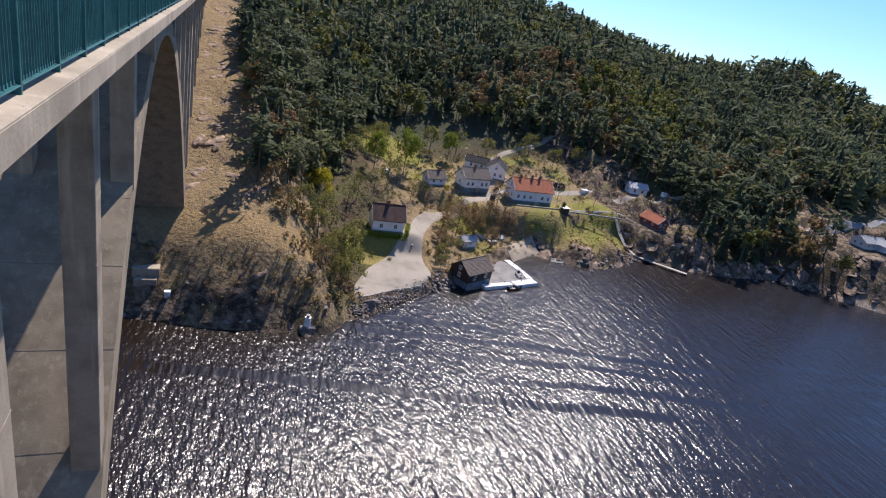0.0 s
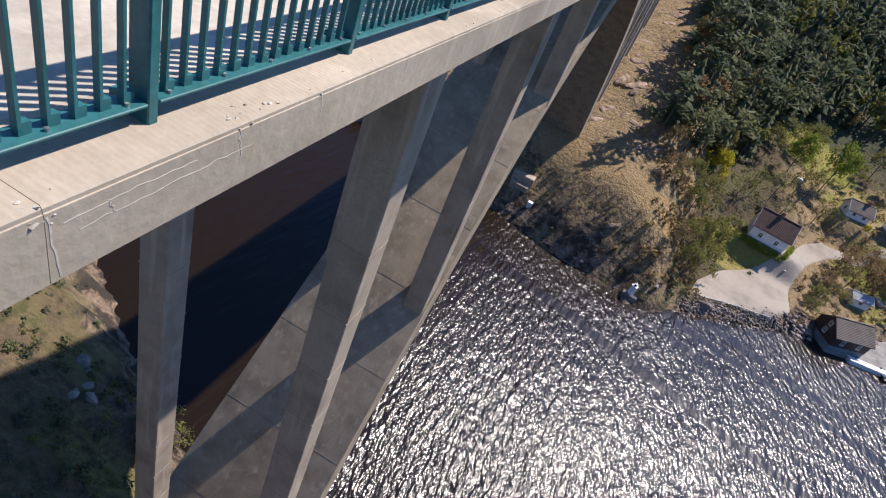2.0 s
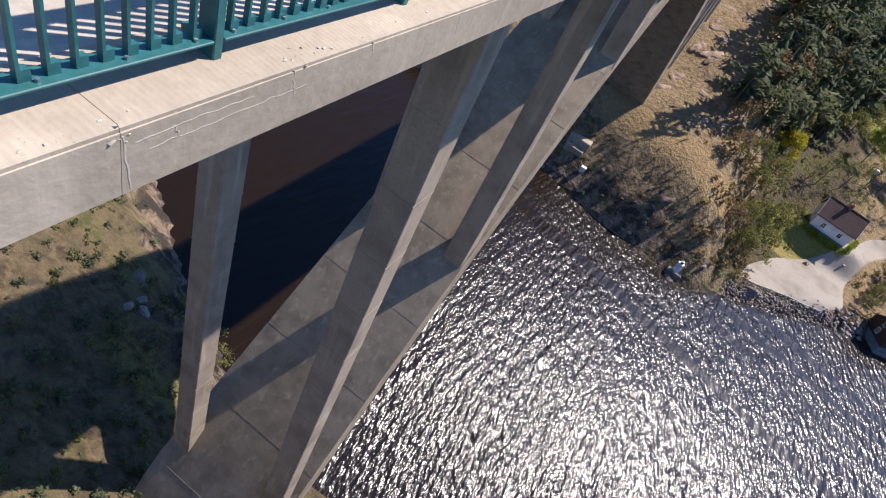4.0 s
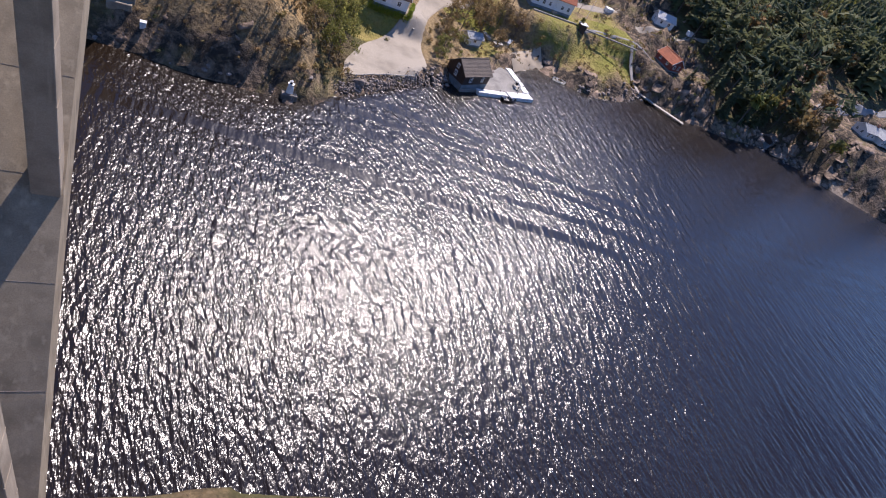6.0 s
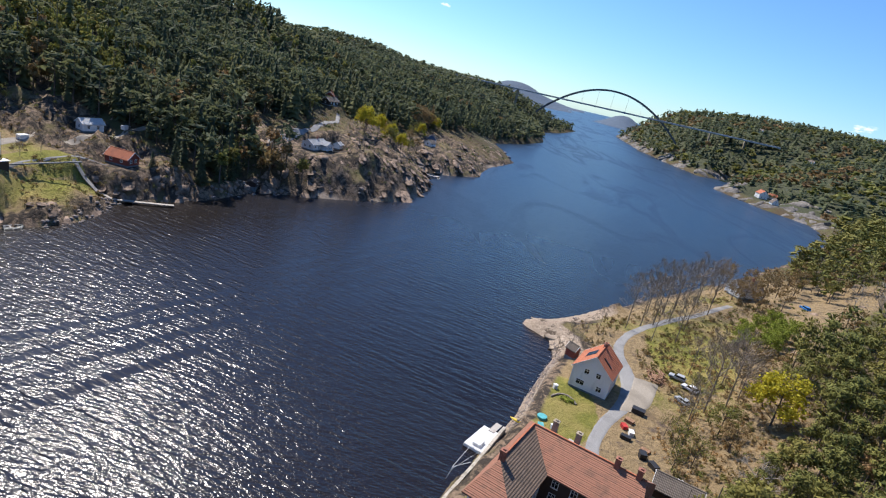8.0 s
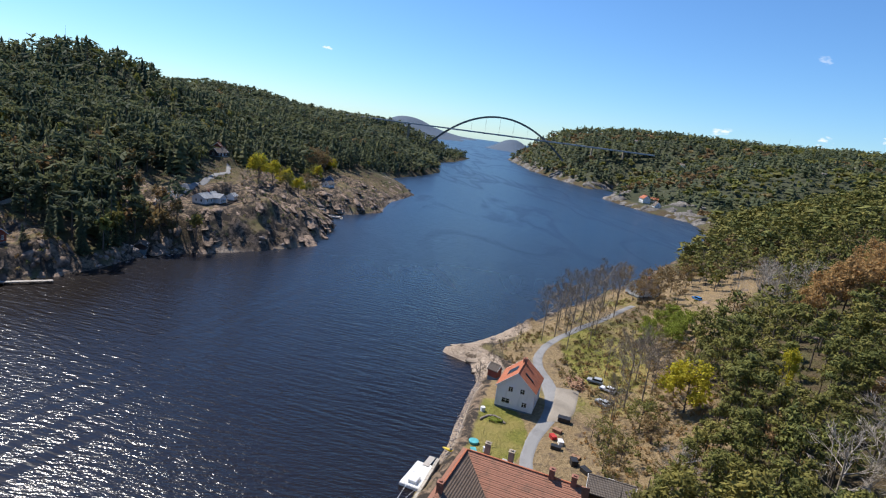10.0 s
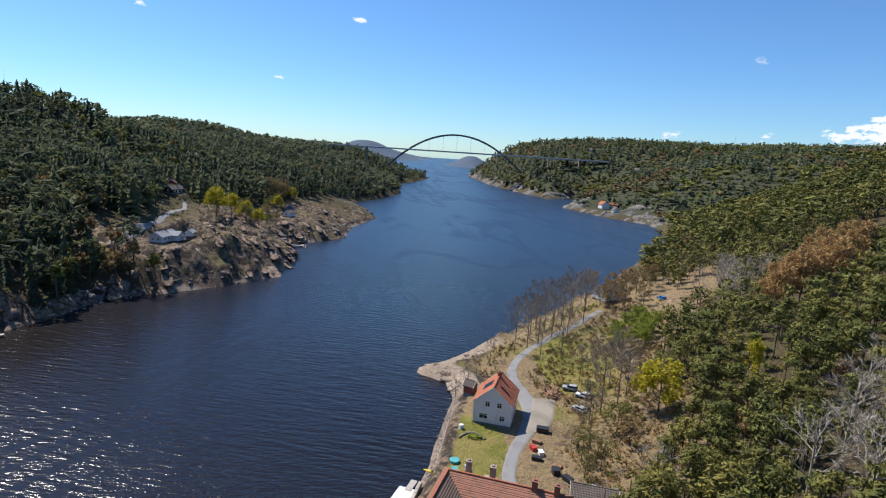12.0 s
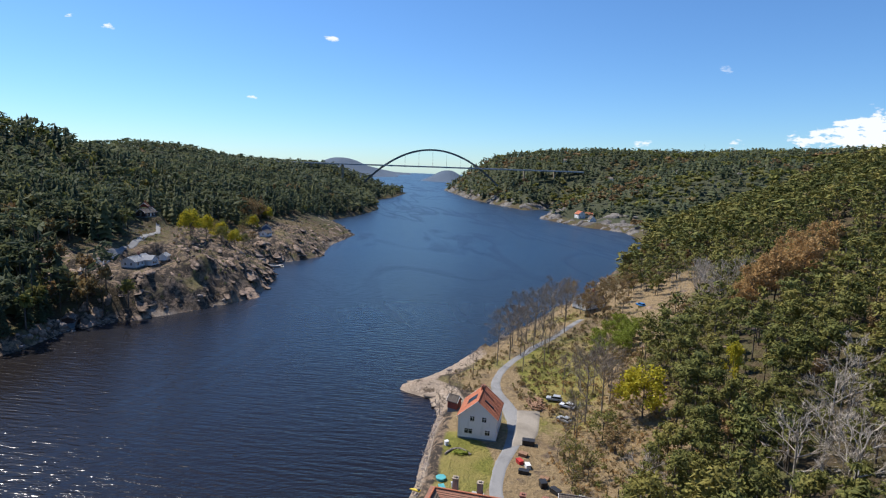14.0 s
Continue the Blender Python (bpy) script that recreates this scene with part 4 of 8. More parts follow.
for y in (-225, -170, 165, 225, 285, 345):
    g = height(NB[0], NB[1] + y)
    bm = bmesh.new()
    box(bm, -6, 6, y - 1.2, y + 1.2, min(g, 40) - 3, 60.8)
    part("pier", bm, ARCH_CONCRETE, new_bridge)

# lime streaks, a spalled joint and loose crumbs on the edge beam
LIME = surface("lime_bloom", (0.47, 0.42, 0.34), (0.58, 0.53, 0.45), 20, 3, 0.9)
SPALL = surface("broken_concrete", (0.36, 0.31, 0.245), (0.54, 0.485, 0.41), 40, 9, 0.95, 0.4, 0.5, 0.004)
g = np.random.default_rng(4)


def crack(name, material, points, wide, label):
    """A thin ragged vein on the beam's outer face, through (y, z) points below the deck level."""
    upper, lower = [], []
    for y, z in points:
        w = wide * (0.4 + 0.9 * g.random())
        upper.append((y, z + w))
        lower.append((y, z - w))
    along = abs(points[-1][0] - points[0][0]) > abs(points[-1][1] - points[0][1])
    if not along:
        upper, lower = [(y + wide, z) for y, z in points], [(y - wide, z) for y, z in points]
    bm = prism(bmesh.new(), upper + lower[::-1], "x", -0.004, 0.0015)
    ob = part(name, bm, material, bridge, label)
    ob.matrix_basis = Matrix.Translation((DECK_X1, 0, DECK_Z))


def ragged(y0, y1, z0, z1, n, jit):
    return [(y0 + (y1 - y0) * i / n + g.normal(0, jit), z0 + (z1 - z0) * i / n + g.normal(0, jit)) for i in range(n + 1)]


crack("lime_streak", LIME, ragged(1.72, 2.35, -0.105, -0.085, 14, 0.004), 0.0022, "whitish lime streak")
crack("lime_streak", LIME, ragged(1.78, 2.75, -0.165, -0.14, 18, 0.004), 0.0018, "whitish lime streak")
for y0, top_, low_, w_ in ((1.66, -0.05, -0.34, 0.004), (1.9, -0.09, -0.16, 0.003), (2.62, -0.02, -0.2, 0.003), (3.3, -0.02, -0.14, 0.004), (4.4, -0.03, -0.22, 0.003), (5.6, -0.02, -0.3, 0.004)):
    crack("lime_streak", LIME, [(y + 0.0, z) for z, y in ragged(top_, low_, y0, y0 + 0.03, 9, 0.004)], w_, "whitish lime run below the lip")
# broken edge at the joint: a shallow ragged scar of exposed aggregate with loose pieces
for yc, n_chip, reach_ in ((1.645, 16, 0.12), (2.75, 6, 0.10)):
    for _ in range(n_chip):
        s = 0.004 + 0.010 * g.random() ** 2
        bm = bmesh.new()
        bmesh.ops.create_icosphere(bm, subdivisions=1, radius=s)
        for v in bm.verts:
            v.co = Vector((v.co.x, v.co.y * 1.5, v.co.z * 0.7)) + Vector(g.normal(0, s * 0.28, 3))
        on_top = g.random() < 0.65
        ob = part("spall", bm, SPALL, bridge, "broken aggregate at the beam's joint")
        ob.matrix_basis = Matrix.Translation((DECK_X1 - (0.01 + 0.16 * g.random() if on_top else 0.003), yc + g.normal(0, reach_ * 0.5), DECK_Z - (0.004 if on_top else 0.02 + 0.07 * g.random())))
for k in range(40):
    yy, s = (2.75 + g.normal(0, 0.2) if k < 16 else 1.2 + 6.5 * g.random() ** 1.4), 0.003 + 0.007 * g.random() ** 2
    bm = bmesh.new()
    bmesh.ops.create_icosphere(bm, subdivisions=1, radius=s, matrix=Matrix.Translation((DECK_X1 - 0.03 - 0.05 * g.random(), yy, DECK_Z + s * 0.4)) @ Matrix.Diagonal((1, 1.6, 0.6, 1)))
    for v in bm.verts:
        v.co += Vector(g.normal(0, s * 0.25, 3))
    tagged(part("concrete_crumb", bm, LIME), "loose pale crumb of concrete on the edge beam", "crumb", "crumbs on the edge beam")

SAND = surface("beach_sand", (0.30, 0.245, 0.18), (0.40, 0.335, 0.255), 9, 0.3, 0.95, 0.25, 0.4, 0.03)
# ---- roads, yards ----
def ground_z(x, y):
    """Height of the ground sheet itself at places within its fine part."""
    x, y = np.asarray(x, float), np.asarray(y, float)
    i = np.clip(np.searchsorted(gx, x) - 1, 0, nx - 2)
    j = np.clip(np.searchsorted(gy, y) - 1, 0, ny - 2)
    u, v = (x - gx[i]) / (gx[i + 1] - gx[i]), (y - gy[j]) / (gy[j + 1] - gy[j])
    return (Z[j, i] * (1 - u) + Z[j, i + 1] * u) * (1 - v) + (Z[j + 1, i] * (1 - u) + Z[j + 1, i + 1] * u) * v


def gz(x, y):
    return float(ground_z([x], [y])[0])


def spaced(line, n):
    p = np.array(line, float)
    d = np.r_[0, np.cumsum(np.hypot(*np.diff(p, axis=0).T))]
    t = np.linspace(0, d[-1], n)
    q = np.stack([np.interp(t, d, p[:, 0]), np.interp(t, d, p[:, 1])], -1)
    for _ in range(6):
        q[1:-1] = (q[:-2] + 2 * q[1:-1] + q[2:]) / 4
    return q


def strip(name, left, right, material, label, category, lift=0.10, across=9, kind="structure"):
    """A sheet over the ground between two edges, feathered into it at its sides."""
    n = int(max(8, sum(math.dist(a, b) for a, b in zip(left[:-1], left[1:])) / 1.1))
    a, b = spaced(left, n), spaced(right, n)
    a, b = a + 0.25 * np.stack([fbm(a[:, 0], a[:, 1], 3, 2, 61), fbm(a[:, 0], a[:, 1], 3, 2, 62)], -1), b + 0.25 * np.stack([fbm(b[:, 0], b[:, 1], 3, 2, 63), fbm(b[:, 0], b[:, 1], 3, 2, 64)], -1)
    u = np.linspace(0, 1, across)[None, :, None]
    p = a[:, None] * (1 - u) + b[:, None] * u
    z = ground_z(p[..., 0], p[..., 1]) + lift
    z[:, 0] -= lift + 0.12
    z[:, -1] -= lift + 0.12
    k = np.arange(n * across).reshape(n, across)
    f = np.stack([k[:-1, :-1], k[:-1, 1:], k[1:, 1:], k[1:, :-1]], -1).reshape(-1, 4)
    me = mesh_of(name, np.concatenate([p, z[..., None]], -1).reshape(-1, 3), f, material)
    me.polygons.foreach_set("use_smooth", np.ones(len(f), bool))
    return tagged(new(name, me), label, category, kind=kind)


def lane(line, width):
    p = np.array(line, float)
    d = np.gradient(p, axis=0)
    d = d / np.hypot(d[:, 0], d[:, 1])[:, None]
    w = np.broadcast_to(np.asarray(width, float) / 2, (len(p),))[:, None]
    side = np.stack([-d[:, 1], d[:, 0]], -1) * w
    return (p + side).tolist(), (p - side).tolist()


strip("gravel_lot", [(30.8, 110.8), (32, 118), (38, 128.5), (47, 137), (54.5, 149), (58, 157), (64, 163.5)], [(50.2, 119.6), (54.5, 124), (54.3, 132), (55.5, 139), (58.7, 147), (63.5, 155.5), (68, 160.5)], GRAVEL, "pale gravel turning place running up into a village road", "gravel lot", 0.2, 25)
strip("road", *lane([(65.5, 161.5), (76, 166), (86, 170), (96, 177), (106, 180), (122, 182), (140, 185), (158, 178), (178, 176), (196, 176)], [5, 4.6, 4.6, 6, 6, 4, 3.6, 3.4, 3, 3]), GRAVEL, "pale gravel village road between the houses", "road")
strip("road", *lane([(96, 179), (97, 190), (100, 202), (112, 214), (130, 222), (150, 232)], [4, 4, 4, 3.5, 3, 3]), GRAVEL, "narrow gravel track climbing behind the houses", "road")
strip("path", *lane([(112, 160), (124, 164), (140, 164), (147, 160)], 1.0), DRIVE, "narrow gravel path across the lawn", "path")
strip("driveway", *lane([(92, -9.5), (100, -8.5), (110, -10.5), (119, -14), (127, -15.5), (136, -14), (144, -11.8), (152, -11.5), (161, -14), (172, -19), (186, -26.5), (202, -37), (220, -49)], [2.8, 2.9, 3.1, 3.9, 5.4, 4.0, 3.3, 2.9, 2.7, 2.7, 2.7, 2.7, 2.7]), DRIVE, "grey gravel driveway curving along the shore", "driveway")
strip("yard", [(116, -12.5), (124, -14.5), (134.5, -15.5)], [(117.5, -17.2), (122, -19.6), (133.5, -21.6)], GRAVEL, "pale gravel parking yard beside the driveway", "yard", 0.13, 15)
strip("driveway", *lane([(214, 146), (226, 149), (241, 152), (259, 150), (280, 156), (305, 163), (326, 174)], [2.2, 2.6, 3.4, 3.4, 2.8, 2.6, 2.6]), DRIVE, "grey gravel drive over the rocky cape", "driveway", 0.3, 13)
strip("beach", [(87.5, 140.5), (93, 145), (100, 148)], [(84, 146), (90, 151.5), (98, 153)], SAND, "small pale sand beach at the head of the cove", "beach")
PALE_ROCK = surface("sea_washed_granite", (0.29, 0.225, 0.165), (0.48, 0.39, 0.30), 0.8, 0.2, 0.9, 0.45, 0.8, 0.2)

# ---- trees ----
rng = np.random.default_rng(7)


def kites(c, out, side, length, width, fold=0.25):
    """Small folded leaf clumps: an inner point, two sides and a tip, as two triangles each."""
    up = np.cross(out, side)
    a, t = c - out * length[:, None] * 0.5, c + out * length[:, None] * 0.5
    l = c + side * width[:, None] * 0.5 - up * (fold * width)[:, None]
    r = c - side * width[:, None] * 0.5 - up * (fold * width)[:, None]
    v = np.stack([a, l, t, r], 1).reshape(-1, 3)
    k = np.arange(len(c))[:, None] * 4
    return v, np.concatenate([k + [0, 1, 2], k + [0, 2, 3]], 0)


def unit(v):
    return v / np.maximum(np.linalg.norm(v, axis=-1, keepdims=True), 1e-9)


def spruce_crown(n, g, spread=0.17, base=0.08):
    """A pointed conifer of height 1: layered drooping sprays, thinner to the top."""
    h = base + (0.99 - base) * g.random(n) ** 1.25
    layer = np.round(h * 13) / 13 + g.normal(0, 0.012, n)
    reach = spread * np.clip(1.02 - layer, 0.01, 1) ** 0.85 * (0.75 + 0.5 * g.random(n)) + 0.012
    az = g.random(n) * 2 * np.pi
    rad = reach * (0.35 + 0.6 * g.random(n) ** 0.6)
    out = np.stack([np.cos(az), np.sin(az), -0.25 - 0.4 * g.random(n)], -1)
    side = np.stack([-np.sin(az), np.cos(az), 0.3 * g.normal(0, 1, n)], -1)
    c = np.stack([np.cos(az) * rad, np.sin(az) * rad, layer - 0.15 * rad], -1)
    size = (0.055 + 0.75 * reach * 0.6) * (0.7 + 0.6 * g.random(n)) * (60 / n) ** 0.33
    return kites(c, unit(out), unit(side), size * 1.5, size * 0.95)


def skirt_spruce(layers, teeth, g, spread=0.16, base=0.07):
    """A pointed conifer of height 1 built of drooping ragged skirts of branches."""
    vs, fs, n = [], [], 0
    for i in range(layers):
        u = i / layers
        top = base + (1 - base) * ((i + 1.35) / (layers + 0.35))
        rim = base + (1 - base) * (u * 0.97) + g.normal(0, 0.008)
        r = spread * (1.02 - u) ** 0.9 * (0.85 + 0.3 * g.random()) + 0.008
        az = (np.arange(2 * teeth) + g.random()) * np.pi / teeth + g.normal(0, 0.12, 2 * teeth)
        rr = r * np.where(np.arange(2 * teeth) % 2, 0.5, 1.0) * (0.7 + 0.55 * g.random(2 * teeth))
        zz = rim - 0.22 * rr * np.where(np.arange(2 * teeth) % 2, 0, 1) + g.normal(0, 0.012, 2 * teeth)
        off = g.normal(0, 0.008, 2)
        vs.append(np.concatenate([[[off[0], off[1], min(top, 1.0)]], np.stack([np.cos(az) * rr + off[0], np.sin(az) * rr + off[1], zz], -1)]))
        k = np.arange(2 * teeth)
        fs.append(np.stack([np.zeros_like(k), k + 1, (k + 1) % (2 * teeth) + 1], -1) + n)
        n += 2 * teeth + 1
    return np.concatenate(vs), np.concatenate(fs)


def pine_crown(n, g, low=0.42, spread=0.2, blobs=12):
    """A rounded pine crown of height 1: tufts gathered on the ends of a few limbs."""
    cz = low + (0.93 - low) * g.random(blobs)
    ca_ = g.random(blobs) * 2 * np.pi
    cr = spread * (0.25 + 0.75 * g.random(blobs)) * np.clip(1.25 - (cz - low) / (1 - low), 0.2, 1)
    centre = np.stack([np.cos(ca_) * cr, np.sin(ca_) * cr, cz], -1)
    centre[0] = (0, 0, 0.92)
    k = g.integers(0, blobs, n)
    d = unit(g.normal(0, 1, (n, 3)))
    c = centre[k] + d * np.array([1, 1, 0.5]) * (0.105 * g.random(n) ** 0.45)[:, None] * (spread / 0.2)
    face = unit(d + np.array([0, 0, 0.3]) + g.normal(0, 0.38, (n, 3)))
    out = unit(np.cross(face, g.normal(0, 1, (n, 3))))
    side = np.cross(face, out)
    size = 0.055 * (0.6 + 0.8 * g.random(n)) * (150 / n) ** 0.4
    v, f = kites(c, out, side, size * 2.0, size * 0.66)
    return v, f, centre


def round_crown(n, g, low=0.25, spread=0.3, leaf=0.05):
    """An uneven broadleaf crown of height 1."""
    blobs = 14
    d = unit(g.normal(0, 1, (blobs, 3)))
    centre = d * np.array([spread * 0.7, spread * 0.7, (1 - low) * 0.32]) * (0.4 + 0.6 * g.random(blobs))[:, None] + np.array([0, 0, (1 + low) / 2])
    k = g.integers(0, blobs, n)
    dd = unit(g.normal(0, 1, (n, 3)))
    c = centre[k] + dd * (spread * 0.42 * g.random(n) ** 0.5)[:, None]
    face = unit(dd + g.normal(0, 0.45, (n, 3)))
    out = unit(np.cross(face, g.normal(0, 1, (n, 3))))
    side = np.cross(face, out)
    size = leaf * (0.6 + 0.8 * g.random(n))
    v, f = kites(c, out, side, size * 1.2, size)
    return v, f, centre


def limb(p, q, r0, r1, sides=4):
    p, q = np.array(p, float), np.array(q, float)
    d = unit(q - p)
    a = unit(np.cross(d, (0.31, 0.95, 0.1)))
    b = np.cross(d, a)
    ang = np.arange(sides) * 2 * np.pi / sides
    ring = np.cos(ang)[:, None] * a + np.sin(ang)[:, None] * b
    v = np.concatenate([p + ring * r0, q + ring * r1])
    i = np.arange(sides)
    j = (i + 1) % sides
    f = np.concatenate([np.stack([i, j, j + sides], -1), np.stack([i, j + sides, i + sides], -1)])
    return v, f


def joined(pieces):
    vs, fs, n = [], [], 0
    for v, f in pieces:
        vs.append(v)
        fs.append(f + n)
        n += len(v)
    return np.concatenate(vs), np.concatenate(fs)


def branching(g, levels=3, first=7, height_=1.0, spread=0.33, r=0.018, low=0.28, lean=0.0):
    """A bare trunk with limbs and twigs, of height 1; also returns the twig ends."""
    pieces = [limb((0, 0, -0.02), (lean * 0.5, 0, 0.55), r, r * 0.6, 6), limb((lean * 0.5, 0, 0.55), (lean, 0.01, 0.93), r * 0.6, r * 0.12, 5)]
    ends = []

    def grow(p, d, length, rad, level):
        q = p + d * length
        pieces.append(limb(p, q, rad, rad * 0.65, 4 if level < 2 else 3))
        if level >= levels:
            ends.append(q)
            return
        for _ in range(3 if level < 2 else 2):
            nd = unit(d + g.normal(0, 0.42, 3) + np.array([0, 0, 0.22]))
            grow(p + d * length * (0.45 + 0.55 * g.random()), nd, length * (0.58 + 0.22 * g.random()), rad * 0.68, level + 1)

    for i in range(first):
        z = low + (0.82 - low) * (i + g.random()) / first
        az = i * 2.4 + g.random()
        up = 0.55 + 0.6 * g.random()
        d = unit(np.array([math.cos(az), math.sin(az), up]))
        grow(np.array([lean * z, 0, z]), d, spread * (1.1 - 0.7 * (z - low) / (1 - low)) * 0.75, r * 0.5, 1)
    return joined(pieces), np.array(ends)


def scatter_mesh(name, kinds, place, scale, turn, tint, material):
    """One joined mesh of many trees: kinds is a list of (verts, faces) shapes of height 1."""
    vs, fs, ts, n = [], [], [], 0
    pick = np.arange(len(place)) % len(kinds)
    for k, (v, f) in enumerate(kinds):
        sel = np.flatnonzero(pick == k)
        if not len(sel):
            continue
        c, s = np.cos(turn[sel])[:, None], np.sin(turn[sel])[:, None]
        w = scale[sel][:, None, :] * np.stack([c * v[None, :, 0] - s * v[None, :, 1], s * v[None, :, 0] + c * v[None, :, 1], np.broadcast_to(v[None, :, 2], (len(sel), len(v)))], -1)
        vs.append((w + place[sel][:, None]).reshape(-1, 3))
        fs.append((f[None] + (n + len(v) * np.arange(len(sel)))[:, None, None]).reshape(-1, 3))
        ts.append(np.repeat(tint[sel], len(v)))
        n += len(v) * len(sel)
    return mesh_of(name, np.concatenate(vs), np.concatenate(fs), material, np.concatenate(ts))


def jittered(x0, x1, y0, y1, gap):
    u, v = np.meshgrid(np.arange(x0, x1, gap), np.arange(y0, y1, gap))
    u, v = u.ravel(), v.ravel()
    return u + gap * (rng.random(len(u)) - 0.5) * 0.95, v + gap * (rng.random(len(u)) - 0.5) * 0.95


def in_forest(x, y, far, near):
    """Where the dense conifer woods grow."""
    slope = (far > 0) & (x > 9 + 6 * vnoise(x / 30, y / 30, 3) + np.clip((y - 230) * 0.03, 0, 20)) & (x < 215)
    behind = np.interp(x, [10, 26, 34, 60, 90, 120, 150, 168, 176, 215], [26, 36, 48, 88, 90, 86, 70, 50, 2, 4])
    woods = slope & (far > behind)
    woods |= (x <= -22) & (far > 55)
    back = np.interp(x, [212, 226, 300, 345, 360, 420, 480, 540, 580, 700], [8, 52, 74, 72, 62, 60, 48, 26, 6, 4])
    woods |= (far > back) & (x >= 212)
    lim = np.interp(x, [-60, 20, 50, 75, 100, 130, 160, 200, 240, 280, 340, 600, 700], [42, 34, 34, 30, 42, 50, 54, 50, 42, 16, 9, 6, 5])
    woods |= (near > lim + 6 * vnoise(x / 18, y / 18, 9)) & (x > 15)
    woods |= (x <= 15) & (near > 60) & ((x > 2) | (x < -22))
    return woods


# glades round single trees and open slopes within the woods
GLADES = [(123, -42, 7), (116, -39, 6), (109, -36, 5), (125, -62, 5), (117, -58, 5), (94, -64, 6), (87, -59, 5), (82, -51, 6), (78, -57, 6), (91, -32, 6), (72, -52, 5),
          (190, -75, 8), (200, -82, 11), (215, -85, 12), (235, -92, 12), (252, -99, 11), (178, -92, 7), (185, -101, 7), (193, -113, 8), (201, -120, 8), (208, -130, 8), (216, -134, 7), (172, -86, 6),
          (150, -73, 5), (143, -68, 5), (240, -66, 10), (105, -47, 4), (112, -80, 5), (104, -72, 5), (704, -136, 26), (690, -146, 20), (722, -140, 18), (648, -160, 24), (626, -180, 22), (668, -165, 18)]


def plant(x, y):
    z, far, near = land(x, y)
    return z, far, near


def woods(name, area, gap, tall, lod, label, mix=0.82, pine=False, limit=None):
    x, y = jittered(*area, gap)
    keep = (np.abs(x + 8.5) > 11) | (y > 285) | (y < -100)
    x, y = x[keep], y[keep]
    z, far, near = plant(x, y)
    ok = in_forest(x, y, far, near) & (z > 1.0)
    if limit is not None:
        ok &= limit(x, y)
    for cx, cy, r in GLADES:
        ok &= np.hypot(x - cx, y - cy) > r
    gaps = vnoise(x / 26, y / 26, 77) + 0.5 * vnoise(x / 9, y / 9, 78)
    ok &= gaps > -0.42
    x, y, z = x[ok], y[ok], z[ok]
    n = len(x)
    hgt = tall * (0.62 + 0.6 * rng.random(n) ** 1.3)
    full = 1.15 if pine and gap < 6 else min(max(1.4, gap / 4.2), 2.7)
    scale = np.stack([full * hgt * (0.85 + 0.4 * rng.random(n)), full * hgt * (0.85 + 0.4 * rng.random(n)), hgt], -1)
    turn, tint = rng.random(n) * 6.28, rng.random(n) ** 2
    place = np.stack([x, y, z - 0.3], -1)
    # broadleaves stand in groves
    grove = smooth(0.0, 0.26, vnoise(x / 44, y / 44, 55) + 0.3 * vnoise(x / 15, y / 15, 56))
    soft = rng.random(n) < (1 - mix) * (0.3 + 2.0 * grove)
    brown = vnoise(x / 55, y / 55, 58) + 0.25 * vnoise(x / 12, y / 12, 59) > 0.12
    rootish = empty(name, None, label, "woods", kind="stuff")
    for sub, sel, mat in (("conifers", ~soft, PINE_NEEDLES if pine else NEEDLES), ("birches", soft, None)):
        if not sel.any():
            continue
        if mat is None:
            kinds = [round_crown(lod, np.random.default_rng(100 + i), 0.25, 0.24, 0.9 / lod ** 0.5)[:2] for i in range(5)]
            s2 = scale[sel] * np.array([0.8 / full, 0.8 / full, 0.85]) * np.array([max(1, full * 0.7), max(1, full * 0.7), 1])
            half = ~brown[sel]
            for leafmat, hsel in ((SPRING, half), (BUDS, ~half)):
                if hsel.any():
                    ob = new(sub, scatter_mesh(sub, kinds, place[sel][hsel], s2[hsel], turn[sel][hsel], tint[sel][hsel], leafmat))
                    ob.parent = rootish
                    tagged(ob, kind="stuff")
        else:
            kinds = []
            for i in range(8):
                g = np.random.default_rng(200 + i + lod)
                lay, tee = (11, 7) if lod > 200 else (8, 5) if lod > 60 else (6, 4) if lod > 30 else (4, 3)
                kinds.append(pine_crown(int(lod * (0.6 if not pine else 1)), g, 0.35, 0.24)[:2] if (pine or i % 2 == 0) else skirt_spruce(lay, tee, g, 0.135 + 0.05 * g.random()))
            ob = new(sub, scatter_mesh(sub, kinds, place[sel], scale[sel], turn[sel], tint[sel], mat))
            ob.parent = rootish
            tagged(ob, kind="stuff")
    trunks = [limb((0, 0, 0), (0, 0, 0.86), 0.013, 0.004, 3)]
    if gap < 9:
        ob = new("trunks", scatter_mesh("trunks", trunks, place, scale, turn, tint, BARK))
        ob.parent = rootish
        tagged(ob, kind="stuff")
    return n


